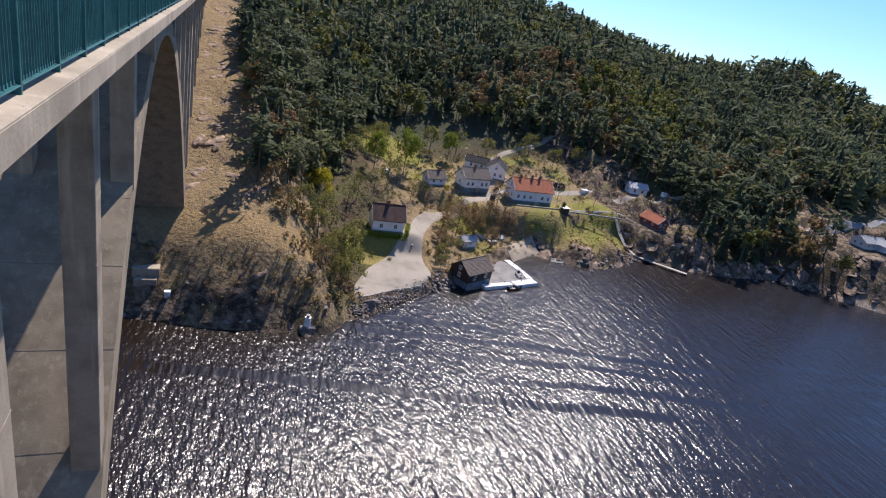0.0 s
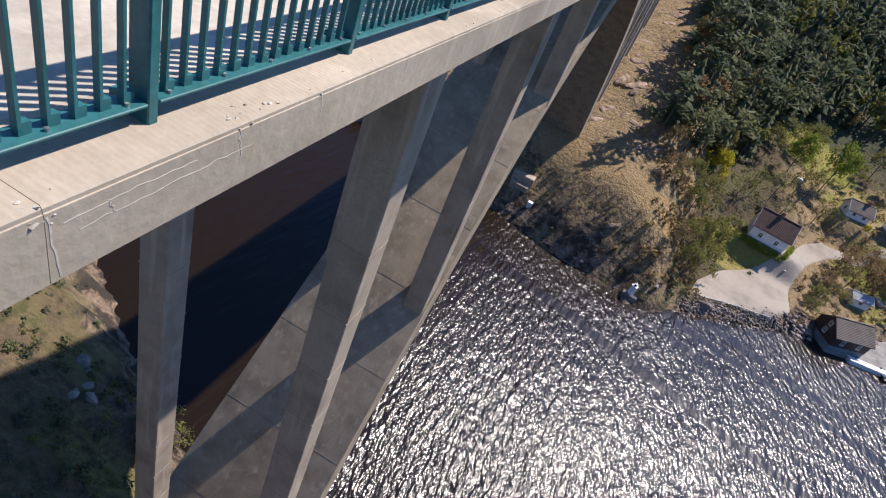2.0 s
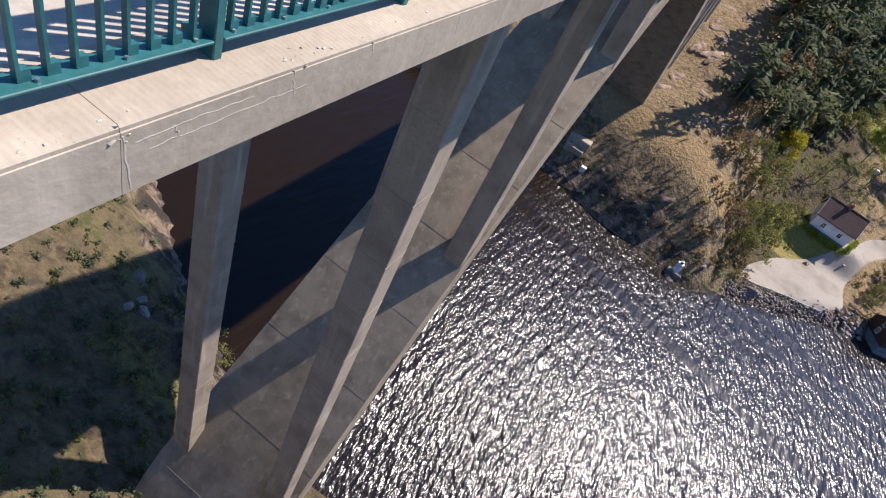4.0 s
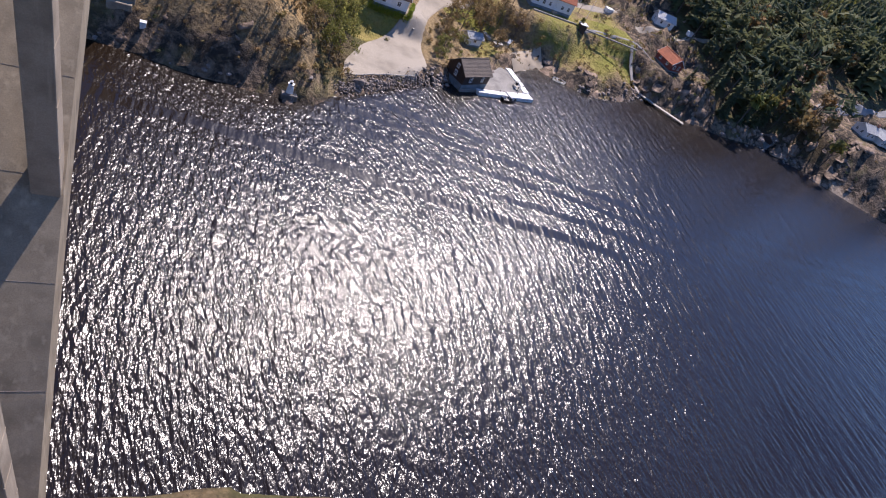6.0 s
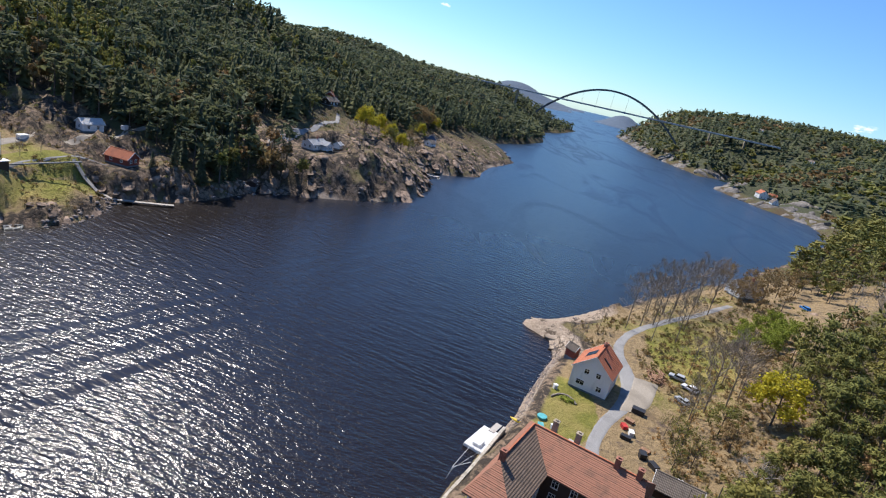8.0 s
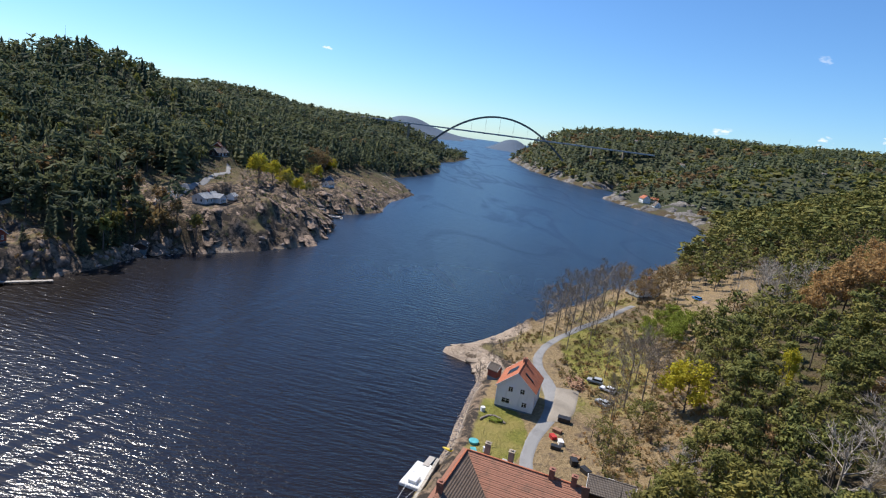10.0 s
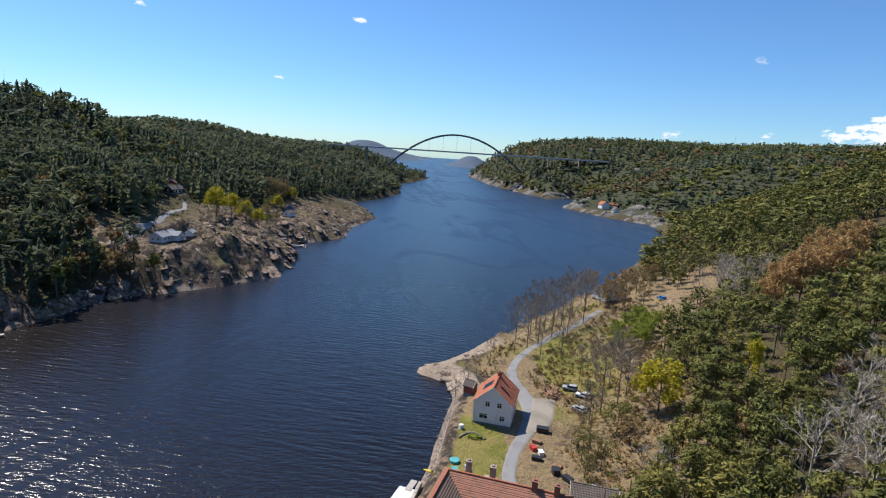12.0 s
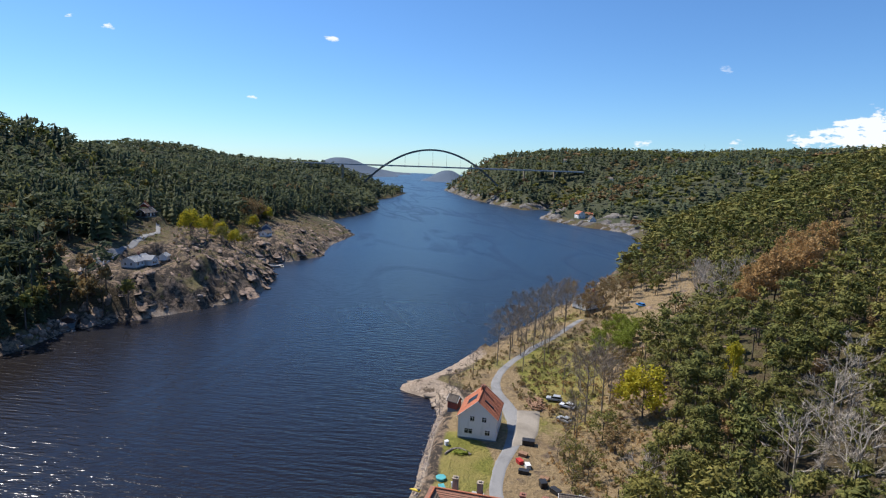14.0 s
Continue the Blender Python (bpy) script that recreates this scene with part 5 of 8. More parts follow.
counts = [
    woods("slope_edge_woods", (8, 100, 112, 215), 4.9, 16, 340, "dark spruce and pine woods along the open hillside", 0.9),
    woods("hillside_woods", (8, 330, 112, 300), 5.0, 16.5, 100, "dense dark spruce and pine woods on the hillside above the village", 0.64, False, lambda x, y: (x > 100) | (y > 215)),
    woods("ridge_woods", (8, 330, 300, 470), 6.0, 15, 44, "dark conifer woods along the hill crest", 0.82),
    woods("upstream_woods", (-330, -22, 150, 420), 9, 14, 30, "conifer woods on the hill upstream of the bridge", 0.9),
    woods("cape_woods", (330, 700, 90, 470), 6.8, 15.5, 44, "mixed conifer woods behind the rocky cape", 0.85),
    woods("far_woods", (700, 1420, 90, 700), 11, 14, 22, "distant dark woods on the headland", 0.9),
    woods("high_woods", (300, 1300, 470, 1000), 15, 15, 20, "distant woods on the hill skyline", 0.9),
    woods("bank_woods", (15, 160, -105, 12), 5.4, 12.0, 470, "olive green pine woods on the near slope", 0.88, True, lambda x, y: np.hypot(x, y) > 45),
    woods("bank_woods", (15, 300, -210, 12), 5.8, 12.5, 110, "olive green pine woods on the slope of the near bank", 0.84, True, lambda x, y: (np.hypot(x, y) > 45) & ((x > 160) | (y < -105))),
    woods("slope_woods", (300, 560, -330, -60), 6.8, 13, 56, "olive pine woods sloping to the water", 0.9, True),
    woods("back_woods", (15, 560, -520, -210), 10, 14, 26, "pine woods climbing the ridge behind the near bank", 0.85, True, lambda x, y: (y < -330) | (x < 300)),
    woods("opposite_woods", (560, 1650, -1000, 60), 12.0, 14.5, 14, "distant mixed woods on the opposite headland", 0.6),
    woods("distant_woods", (560, 1700, -1900, -1000), 22, 16, 16, "woods on the far skyline", 0.9),
]

# ---- houses ----
def roof_material(name, c1, c2, dark):
    m, nt, bsdf = nodes_of(name)
    pos = position(nt, local=True)
    wx, wy = nt.nodes.new("ShaderNodeTexWave"), nt.nodes.new("ShaderNodeTexWave")
    wx.bands_direction, wy.bands_direction = "X", "Z"
    wx.inputs["Scale"].default_value, wy.inputs["Scale"].default_value = 1.25, 1.5
    for w in (wx, wy):
        w.inputs["Distortion"].default_value, w.inputs["Detail"].default_value = 0.4, 1.0
        nt.links.new(pos, w.inputs["Vector"])
    n1, n2 = noise_node(nt, pos, 5, 5), noise_node(nt, pos, 0.7, 4)
    col = mixc(nt, ramp(nt, n1.outputs[0], 0.3, 0.7), c1, c2)
    col = mixc(nt, ramp(nt, n2.outputs[0], 0.5, 0.8), col, dark)
    col = mixc(nt, ramp(nt, wy.outputs[1], 0.02, 0.25, (0.22, 0.22, 0.22, 1), (0, 0, 0, 1)), col, dark)
    col = mixc(nt, ramp(nt, wx.outputs[1], 0.02, 0.4, (0.4, 0.4, 0.4, 1), (0, 0, 0, 1)), col, dark)
    nt.links.new(col, bsdf.inputs["Base Color"])
    bsdf.inputs["Roughness"].default_value = 0.85
    bsdf.inputs["Specular IOR Level"].default_value = 0.25
    add = nt.nodes.new("ShaderNodeMath")
    nt.links.new(wx.outputs[1], add.inputs[0])
    nt.links.new(wy.outputs[1], add.inputs[1])
    bump(nt, bsdf, add.outputs[0], 0.8, 0.06)
    return m


def plank_material(name, c1, c2):
    m, nt, bsdf = nodes_of(name)
    pos = position(nt, local=True)
    w = nt.nodes.new("ShaderNodeTexWave")
    w.bands_direction = "Z"
    w.inputs["Scale"].default_value, w.inputs["Distortion"].default_value = 1.6, 0.15
    nt.links.new(pos, w.inputs["Vector"])
    n1, n2 = noise_node(nt, pos, 9, 5), noise_node(nt, position(nt, (1, 1, 0.25), True), 0.9, 4)
    col = mixc(nt, ramp(nt, n1.outputs[0], 0.3, 0.7), c1, c2)
    col = mixc(nt, ramp(nt, n2.outputs[0], 0.55, 0.85), col, tuple(0.75 * v for v in c1))
    nt.links.new(col, bsdf.inputs["Base Color"])
    bsdf.inputs["Roughness"].default_value = 0.7
    bump(nt, bsdf, w.outputs[1], 0.5, 0.03)
    return m


WHITE_WALL = plank_material("white_painted_boards", (0.72, 0.72, 0.71), (0.82, 0.82, 0.80))
BLUE_WALL = plank_material("pale_blue_boards", (0.42, 0.50, 0.56), (0.50, 0.58, 0.63))
GREY_WALL = plank_material("pale_grey_boards", (0.55, 0.57, 0.58), (0.64, 0.66, 0.66))
DEEP_BLUE = plank_material("deep_blue_boards", (0.05, 0.10, 0.20), (0.07, 0.14, 0.26))
BROWN_WALL = plank_material("dark_tarred_boards", (0.040, 0.024, 0.018), (0.065, 0.038, 0.028))
RED_WALL = plank_material("falun_red_boards", (0.20, 0.045, 0.03), (0.28, 0.07, 0.045))
WOOD = plank_material("weathered_timber", (0.34, 0.31, 0.27), (0.46, 0.42, 0.37))
TILE = roof_material("orange_clay_tiles", (0.40, 0.125, 0.062), (0.52, 0.19, 0.10), (0.26, 0.10, 0.065))
OLD_TILE = roof_material("weathered_clay_tiles", (0.30, 0.135, 0.088), (0.40, 0.19, 0.125), (0.17, 0.105, 0.075))
BROWN_TILE = roof_material("dark_brown_tiles", (0.085, 0.050, 0.042), (0.12, 0.075, 0.062), (0.05, 0.035, 0.03))
PALE_ROOF = roof_material("pale_sheet_roofing", (0.50, 0.51, 0.52), (0.62, 0.63, 0.63), (0.40, 0.40, 0.40))
GREY_ROOF = roof_material("pale_grey_roofing", (0.30, 0.315, 0.33), (0.40, 0.41, 0.42), (0.22, 0.22, 0.23))
FELT_ROOF = roof_material("dark_felt_roofing", (0.022, 0.022, 0.025), (0.036, 0.036, 0.04), (0.015, 0.015, 0.017))
BROWN_FELT = roof_material("grey_brown_roofing", (0.14, 0.115, 0.095), (0.19, 0.16, 0.135), (0.09, 0.075, 0.065))
PLINTH = surface("painted_plinth", (0.16, 0.20, 0.22), (0.22, 0.26, 0.28), 6, 0.8, 0.9)
BRICK_RED = surface("chimney_brick", (0.26, 0.11, 0.075), (0.36, 0.17, 0.12), 12, 2, 0.9)
DARK_PAINT = surface("near_black_paint", (0.02, 0.02, 0.022), (0.035, 0.035, 0.037), 10, 1.5, 0.5)
TRIM = surface("white_trim_paint", (0.74, 0.74, 0.72), (0.84, 0.84, 0.82), 12, 1.5, 0.6)
GLASS, _nt, _g = nodes_of("window_glass")
_g.inputs["Base Color"].default_value, _g.inputs["Roughness"].default_value = (0.012, 0.016, 0.02, 1), 0.08


def shared_mesh(name, bm, material):
    me = bpy.data.meshes.new(name)
    bm.to_mesh(me)
    bm.free()
    me.materials.append(material)
    return me


WINDOW_CACHE = {}


def window_meshes(w, h, trim):
    key = (w, h, trim.name)
    if key not in WINDOW_CACHE:
        t = 0.10
        bm = bmesh.new()
        rings = []
        for y in (-0.07, 0.02):
            for d in (0.0, t):
                rings.append([bm.verts.new(p) for p in ((-w / 2 + d, y, d), (w / 2 - d, y, d), (w / 2 - d, y, h - d), (-w / 2 + d, y, h - d))])
        for a, b in ((0, 1), (1, 3), (3, 2), (2, 0)):
            for i in range(4):
                k = (i + 1) % 4
                bm.faces.new((rings[a][i], rings[a][k], rings[b][k], rings[b][i]))
        bmesh.ops.recalc_face_normals(bm, faces=bm.faces[:])
        WINDOW_CACHE[key] = (shared_mesh("window", bm, trim),
                             (("pane", shared_mesh("pane", box_bm(-w / 2 + t, w / 2 - t, -0.03, 0.02, t, h - t), GLASS), "dark reflecting glass"),
                              ("mullion", shared_mesh("mullion", box_bm(-0.035, 0.035, -0.065, -0.031, t, h - t), trim), ""),
                              ("transom", shared_mesh("transom", box_bm(-w / 2 + t, w / 2 - t, -0.06, -0.031, h * 0.62, h * 0.62 + 0.05), trim), ""),
                              ("sill", shared_mesh("sill", box_bm(-w / 2 - 0.05, w / 2 + 0.05, -0.12, 0.02, -0.06, -0.001), trim), "")))
    return WINDOW_CACHE[key]


def add_window(parent, x, y, z, face, w=1.0, h=1.3, trim=None):
    """A window on the wall whose outward side is turned by face degrees from -y."""
    outer, pieces = window_meshes(w, h, trim or TRIM)
    ob = share("window", outer, parent, Matrix.Translation((x, y, z)) @ Matrix.Rotation(radians(face), 4, "Z"))
    for name, me, label in pieces:
        share(name, me, ob, Matrix.Identity(4), label)
    return ob


def chimney(parent, x, y, z0, z1, material=None, s=0.35):
    bm = box_bm(x - s, x + s, y - s, y + s, z0, z1)
    box(bm, x - s - 0.08, x + s + 0.08, y - s - 0.08, y + s + 0.08, z1, z1 + 0.14)
    box(bm, x - s * 0.45, x + s * 0.45, y - s * 0.45, y + s * 0.45, z1 + 0.14, z1 + 0.36)
    return part("chimney", bm, material or BRICK_RED, parent)


def gable_house(name, x, y, z, yaw, L, W, eave, ridge, wall, roof, label, category="house", front=3, back=3, ends=(1, 1), chimneys=(0.1,), overhang=0.45, plinth=0.5, door=True, trim=None, storeys=1, win=(1.0, 1.3), verge=True, group=""):
    """A gabled house of local length L along its ridge; front is the -y side."""
    root = empty(name, Matrix.Translation((x, y, z)) @ Matrix.Rotation(radians(yaw), 4, "Z"), label, category, group)
    t = 0.25
    bm = bmesh.new()
    prism(bm, [(-W / 2, plinth), (W / 2, plinth), (W / 2, eave), (0, ridge), (-W / 2, eave)], "x", -L / 2, L / 2)
    part("wall", bm, wall, root)
    part("plinth", box_bm(-L / 2 + 0.04, L / 2 - 0.04, -W / 2 + 0.04, W / 2 - 0.04, -1.8, plinth), PLINTH, root)
    s = (ridge - eave) / (W / 2)
    bm = bmesh.new()
    e = W / 2 + overhang
    for sg in (-1, 1):
        prism(bm, [(0, ridge + 0.03), (sg * e, ridge + 0.03 - s * e), (sg * e, ridge + 0.03 - s * e + t * 0.8), (0, ridge + 0.03 + t)], "x", -L / 2 - overhang, L / 2 + overhang)
    rf = part("roof", bm, roof, root)
    bm = box_bm(-L / 2 - overhang, L / 2 + overhang, -0.14, 0.14, ridge + t - 0.03, ridge + t + 0.09, 0.03)
    part("ridge_cap", bm, roof, rf)
    if verge:
        for sx in (-1, 1):
            for sg in (-1, 1):
                bm = bmesh.new()
                xx = sx * (L / 2 + overhang + 0.02)
                prism(bm, [(0, ridge + 0.0), (sg * e, ridge - s * e), (sg * e, ridge - s * e + 0.26), (0, ridge + 0.29)], "x", xx - 0.03, xx + 0.03)
                part("bargeboard", bm, trim or TRIM, rf)
    for side, count in ((-1, front), (1, back)):
        for st in range(storeys):
            for i in range(count):
                px = (i + 0.5) / count * (L - 0.8) - (L - 0.8) / 2
                zz = plinth + 0.75 + st * 2.6
                if door and side == -1 and st == 0 and i == count // 2 and count > 2:
                    d = part("door", box_bm(px - 0.5, px + 0.5, -W / 2 - 0.06, -W / 2 + 0.03, plinth, plinth + 2.05, 0.02), trim or TRIM, root, "painted panel door")
                    part("handle", box_bm(px + 0.34, px + 0.40, -W / 2 - 0.12, -W / 2 - 0.05, plinth + 0.95, plinth + 1.05), STEEL, d)
                    part("doorstep", box_bm(px - 0.8, px + 0.8, -W / 2 - 1.0, -W / 2 - 0.01, -0.5, plinth - 0.1, 0.03), CONCRETE, root)
                else:
                    add_window(root, px, side * W / 2, zz, 0 if side < 0 else 180, win[0], win[1], trim)
    for sx, count in zip((-1, 1), ends):
        for i in range(count):
            py = ((i + 0.5) / count - 0.5) * (W - 1.2)
            add_window(root, sx * L / 2, py, plinth + 0.75, -90 if sx < 0 else 90, win[0], win[1], trim)
        if ridge - eave > 2.4 and count:
            add_window(root, sx * L / 2, 0, eave + 0.15, -90 if sx < 0 else 90, 0.9, 1.1, trim)
    for c in chimneys:
        chimney(root, c * L, 0.0, ridge - 0.6, ridge + 1.15)
    return root


gable_house("house", 45.5, 143.3, 7.5, -4, 8.6, 6.6, 3.7, 6.9, WHITE_WALL, BROWN_TILE, "white boarded house with dark brown roof above the gravel lot", front=2, back=2, ends=(1, 1), chimneys=(-0.02,), door=False)
gable_house("house", 85.5, 179, 12, 8, 10.2, 7, 3.9, 6.6, WHITE_WALL, BROWN_FELT, "white house with grey-brown roof and many windows by the road", front=5, back=3, chimneys=(0.0,))
gable_house("cottage", 70.5, 177.5, 12, 10, 6.5, 5, 2.6, 4.6, WHITE_WALL, BROWN_FELT, "small pale cottage with a grey-brown roof among shrubs", "cottage", front=2, back=1, chimneys=(0.2,), door=False)
gable_house("house", 101, 193, 13, 62, 12, 7.5, 3.6, 6.3, WHITE_WALL, FELT_ROOF, "white house with a black roof and glazed gable", front=3, back=3, ends=(3, 1), chimneys=(0.1,))
gable_house("annexe", 96.5, 201.5, 13.2, -28, 9, 5.5, 3.0, 4.6, WHITE_WALL, FELT_ROOF, "low white annexe with a black roof behind the black-roofed house", "outbuilding", front=2, back=1, chimneys=())
gable_house("house", 103.5, 170, 11.3, 0, 15.0, 8.0, 4.8, 7.9, WHITE_WALL, TILE, "long white house with orange tiled roof and dark plinth", front=6, back=4, ends=(2, 2), chimneys=(-0.3, 0.0, 0.2), plinth=1.1)
gable_house("cottage", 162.5, 185.5, 14, -14, 7.4, 5, 3.0, 4.5, WHITE_WALL, PALE_ROOF, "small white cottage with a pale grey roof beside the road", "cottage", front=2, back=2, chimneys=(), door=False)
gable_house("boathouse", 153, 160, 9, -84, 8.8, 5.4, 2.7, 4.8, RED_WALL, TILE, "red boathouse with an orange tiled roof on the slope", "boathouse", front=2, back=1, ends=(1, 2), chimneys=())
gable_house("cabin", 160, 236, 26, -20, 5, 4, 2.4, 3.8, WHITE_WALL, GREY_ROOF, "tiny white cabin up on the wooded hillside", "cabin", front=1, back=1, chimneys=(), door=False)
gable_house("shed", 72.3, 145.5, gz(72.3, 145.5) + 0.1, 12, 4.6, 3.2, 2.2, 3.1, WHITE_WALL, GREY_ROOF, "small white garden shed with a pale roof below the birches", "shed", front=1, back=0, ends=(0, 0), chimneys=(), plinth=0.2, door=False)
gable_house("boathouse", 66.0, 126.6, 1.3, 24.6, 9.4, 6.8, 3.1, 5.6, BROWN_WALL, BROWN_FELT, "dark tarred wooden boathouse with a grey-brown roof at the quay", "boathouse", front=2, back=1, ends=(1, 0), chimneys=(), verge=False)
gable_house("hut", 197, 138.5, 1.6, 20, 5.0, 3.6, 2.1, 2.7, BROWN_WALL, BROWN_FELT, "dark shoreside hut with a low flat-pitched roof among the rocks", "hut", front=1, back=0, ends=(0, 0), chimneys=(), door=False, verge=False)
gh = gable_house("house", 238.5, 137, 15.2, -4, 11.5, 6.4, 2.9, 4.6, GREY_WALL, GREY_ROOF, "pale grey house with a grey roof out on the rocky cape", front=4, back=3, ends=(2, 2), chimneys=(0.12,))
part("wing_wall", prism(bmesh.new(), [(0.6, 0.5), (5.6, 0.5), (5.6, 2.9), (3.1, 4.3), (0.6, 2.9)], "y", -6.2, -3.4), GREY_WALL, gh)
part("wing_roof", prism(bmesh.new(), [(0.1, 2.75), (3.1, 4.45), (6.1, 2.75), (6.1, 2.95), (3.1, 4.68), (0.1, 2.95)], "y", -6.6, -1.0), GREY_ROOF, gh)
for px in (1.8, 3.1, 4.4):
    add_window(gh, px, -6.2, 1.1, 0, 0.9, 1.3)
bm = box_bm(4.5, 11.5, -7.5, -3.8, 0.25, 0.4)
for px in (4.7, 8, 11.3):
    box(bm, px - 0.06, px + 0.06, -7.45, -7.33, -1.6, 1.3)
box(bm, 4.5, 11.5, -7.45, -7.4, 0.5, 1.25)
part("terrace", bm, DARK_PAINT, gh, "dark stained timber terrace")
gable_house("shed", 252.8, 132.5, 15.6, 10, 4.6, 3.4, 2.2, 3.2, WHITE_WALL, GREY_ROOF, "white garage shed with a grey roof beside the grey house", "shed", front=2, back=0, ends=(0, 0), chimneys=(), door=False)
gable_house("house", 400, 136, 12, 15, 9, 6, 3.2, 5.6, DEEP_BLUE, FELT_ROOF, "deep blue house with a dark roof near the point", front=3, back=2, chimneys=(-0.2,))
gable_house("cottage", 372, 127, 12.4, -10, 7, 5, 2.6, 4.3, WHITE_WALL, BROWN_FELT, "small white cottage behind the rocky shore", "cottage", front=2, back=1, chimneys=())
gable_house("cabin", 330, 183, 27, -12, 9, 6, 2.7, 4.8, BROWN_WALL, BROWN_FELT, "brown timber cabin with a grey roof at the wood's edge", "cabin", front=3, back=1, chimneys=(0.2,))
gable_house("cabin", 345, 191, 29, 8, 8, 6, 2.7, 5.0, RED_WALL, OLD_TILE, "red-brown cabin with an old tiled roof at the wood's edge", "cabin", front=3, back=1, chimneys=(-0.2,))
gable_house("house", 716, -149, 4.6, 12, 12, 9, 5.6, 9.0, WHITE_WALL, TILE, "white two-storey house with an orange roof on the far shore", front=3, back=3, ends=(2, 2), storeys=2, chimneys=(0.1,))
gable_house("cottage", 668, -153, 5.0, 10, 8, 7, 2.6, 6.6, WHITE_WALL, BROWN_FELT, "white steep-roofed cottage on the far shore", "cottage", front=2, back=2, chimneys=())
gable_house("cottage", 724, -162, 6.0, 70, 9, 7, 3.0, 5.8, WHITE_WALL, TILE, "white cottage with an orange roof behind the far shore", "cottage", front=2, back=2, chimneys=())
gable_house("house", 235, -55, 6, -52, 12, 7, 3.4, 6.2, WHITE_WALL, BROWN_FELT, "white house half hidden by trees where the driveway ends", front=3, back=3, chimneys=(0.2,))
for bx, by, yaw in ((900, -330, 20), (1180, -210, 50), (1330, -230, 10), (1010, -260, 40), (640, 560, 0), (690, 575, 30)):
    gable_house("far_house", bx, by, height(bx, by), yaw, 10, 7, 4, 6.5, WHITE_WALL, BROWN_FELT, "distant white house among the trees on the hill", front=3, back=2, chimneys=(), group="distant houses", door=False)

# ---- white house with the orange roof on the near shore ----
wh = gable_house("house", 124.0, -6.6, 3.0, -11, 9.6, 8.5, 5.1, 8.7, WHITE_WALL, TILE, "pale two-storey house with orange tiled roof by the shore", front=2, back=2, ends=(0, 2), storeys=2, chimneys=(), overhang=0.35, plinth=0.35, door=False, win=(0.95, 1.2))
for py, zz, w in ((1.9, 1.25, 1.9), (-2.3, 1.25, 1.2), (1.1, 4.15, 1.1), (-1.5, 4.15, 1.1)):
    add_window(wh, -4.8, py, zz, -90, w, 1.25)
bm = bmesh.new()
prism(bm, [(0.9, 8.15), (2.9, 6.47), (2.9, 6.62), (0.9, 8.30)], "x", -1.6, 1.0)
part("skylight", bm, GLASS, wh, "flat roof window catching the sky")
bm = bmesh.new()
prism(bm, [(-1.2, 7.95), (-3.2, 6.25), (-3.2, 6.5), (-1.2, 8.2)], "x", -2.2, -1.7)
part("roof_ladder", bm, DARK_PAINT, wh, "dark roof ladder")
chimney(wh, 2.2, 0, 8.2, 9.7)

# ---- the big L-shaped house by the quay ----
mansion = empty("manor_house", Matrix.Translation((86, 3.5, 3.0)) @ Matrix.Rotation(radians(167), 4, "Z"), "large L-shaped house with weathered clay tile roofs beside the quay", "house")
# local x runs along the wing beside the water, local y towards the yard wing
part("wall", box_bm(-4.2, 18.9, 0.1, 6.5, 0.5, 5.6), WHITE_WALL, mansion, "white boarded walls of the water wing")
part("wall", box_bm(-4.2, 6.2, 6.51, 20.4, 0.5, 5.58), BROWN_WALL, mansion, "dark brown boarded walls of the yard wing")
part("plinth", box_bm(-4.1, 18.8, 0.2, 6.4, -2.0, 0.5), PLINTH, mansion)
part("plinth", box_bm(-4.1, 6.1, 6.41, 20.3, -2.0, 0.5), PLINTH, mansion)


def hip_roof(bm, x0, x1, y0, y1, mid, z0, z1, hip0, hip1, t=0.22):
    """A hipped roof along x: eaves at z0, ridge at z1, from x0 to x1."""
    eave_ring = [(x0, y0), (x1, y0), (x1, y1), (x0, y1)]
    lo = [bm.verts.new((x, y, z0 - t)) for x, y in eave_ring]
    hi = [bm.verts.new((x, y, z0)) for x, y in eave_ring]
    ra, rb = bm.verts.new((x0 + hip0, mid, z1)), bm.verts.new((x1 - hip1, mid, z1))
    for i in range(4):
        bm.faces.new((lo[i], lo[(i + 1) % 4], hi[(i + 1) % 4], hi[i]))
    bm.faces.new((hi[0], hi[1], rb, ra))
    bm.faces.new((hi[2], hi[3], ra, rb))
    bm.faces.new((hi[1], hi[2], rb))
    bm.faces.new((hi[3], hi[0], ra))
    bm.faces.new(lo[::-1])
    bmesh.ops.recalc_face_normals(bm, faces=bm.faces[:])
    return bm


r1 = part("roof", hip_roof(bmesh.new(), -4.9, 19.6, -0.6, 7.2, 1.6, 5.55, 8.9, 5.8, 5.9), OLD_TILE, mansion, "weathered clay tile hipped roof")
bm = hip_roof(bmesh.new(), 1.58, 21.2, -6.7, 5.0, -0.9, 5.57, 8.92, 0.05, 1.2)
bmesh.ops.rotate(bm, verts=bm.verts[:], cent=(0, 0, 0), matrix=Matrix.Rotation(radians(90), 3, "Z"))
r2 = part("roof", bm, OLD_TILE, mansion, "weathered clay tile roof of the yard wing")
BROWN_SLOPE_TILE = roof_material("brown_slope_tiles", (0.16, 0.115, 0.085), (0.24, 0.175, 0.13), (0.09, 0.075, 0.06))
r1.data.materials.append(BROWN_SLOPE_TILE)
# the water wing's courtyard slope takes the darker brown tiles
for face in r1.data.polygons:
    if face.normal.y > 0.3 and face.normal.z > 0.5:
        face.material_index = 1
part("ridge_cap", box_bm(0.9, 13.7, 1.44, 1.76, 8.85, 9.05, 0.04), TILE, r1)
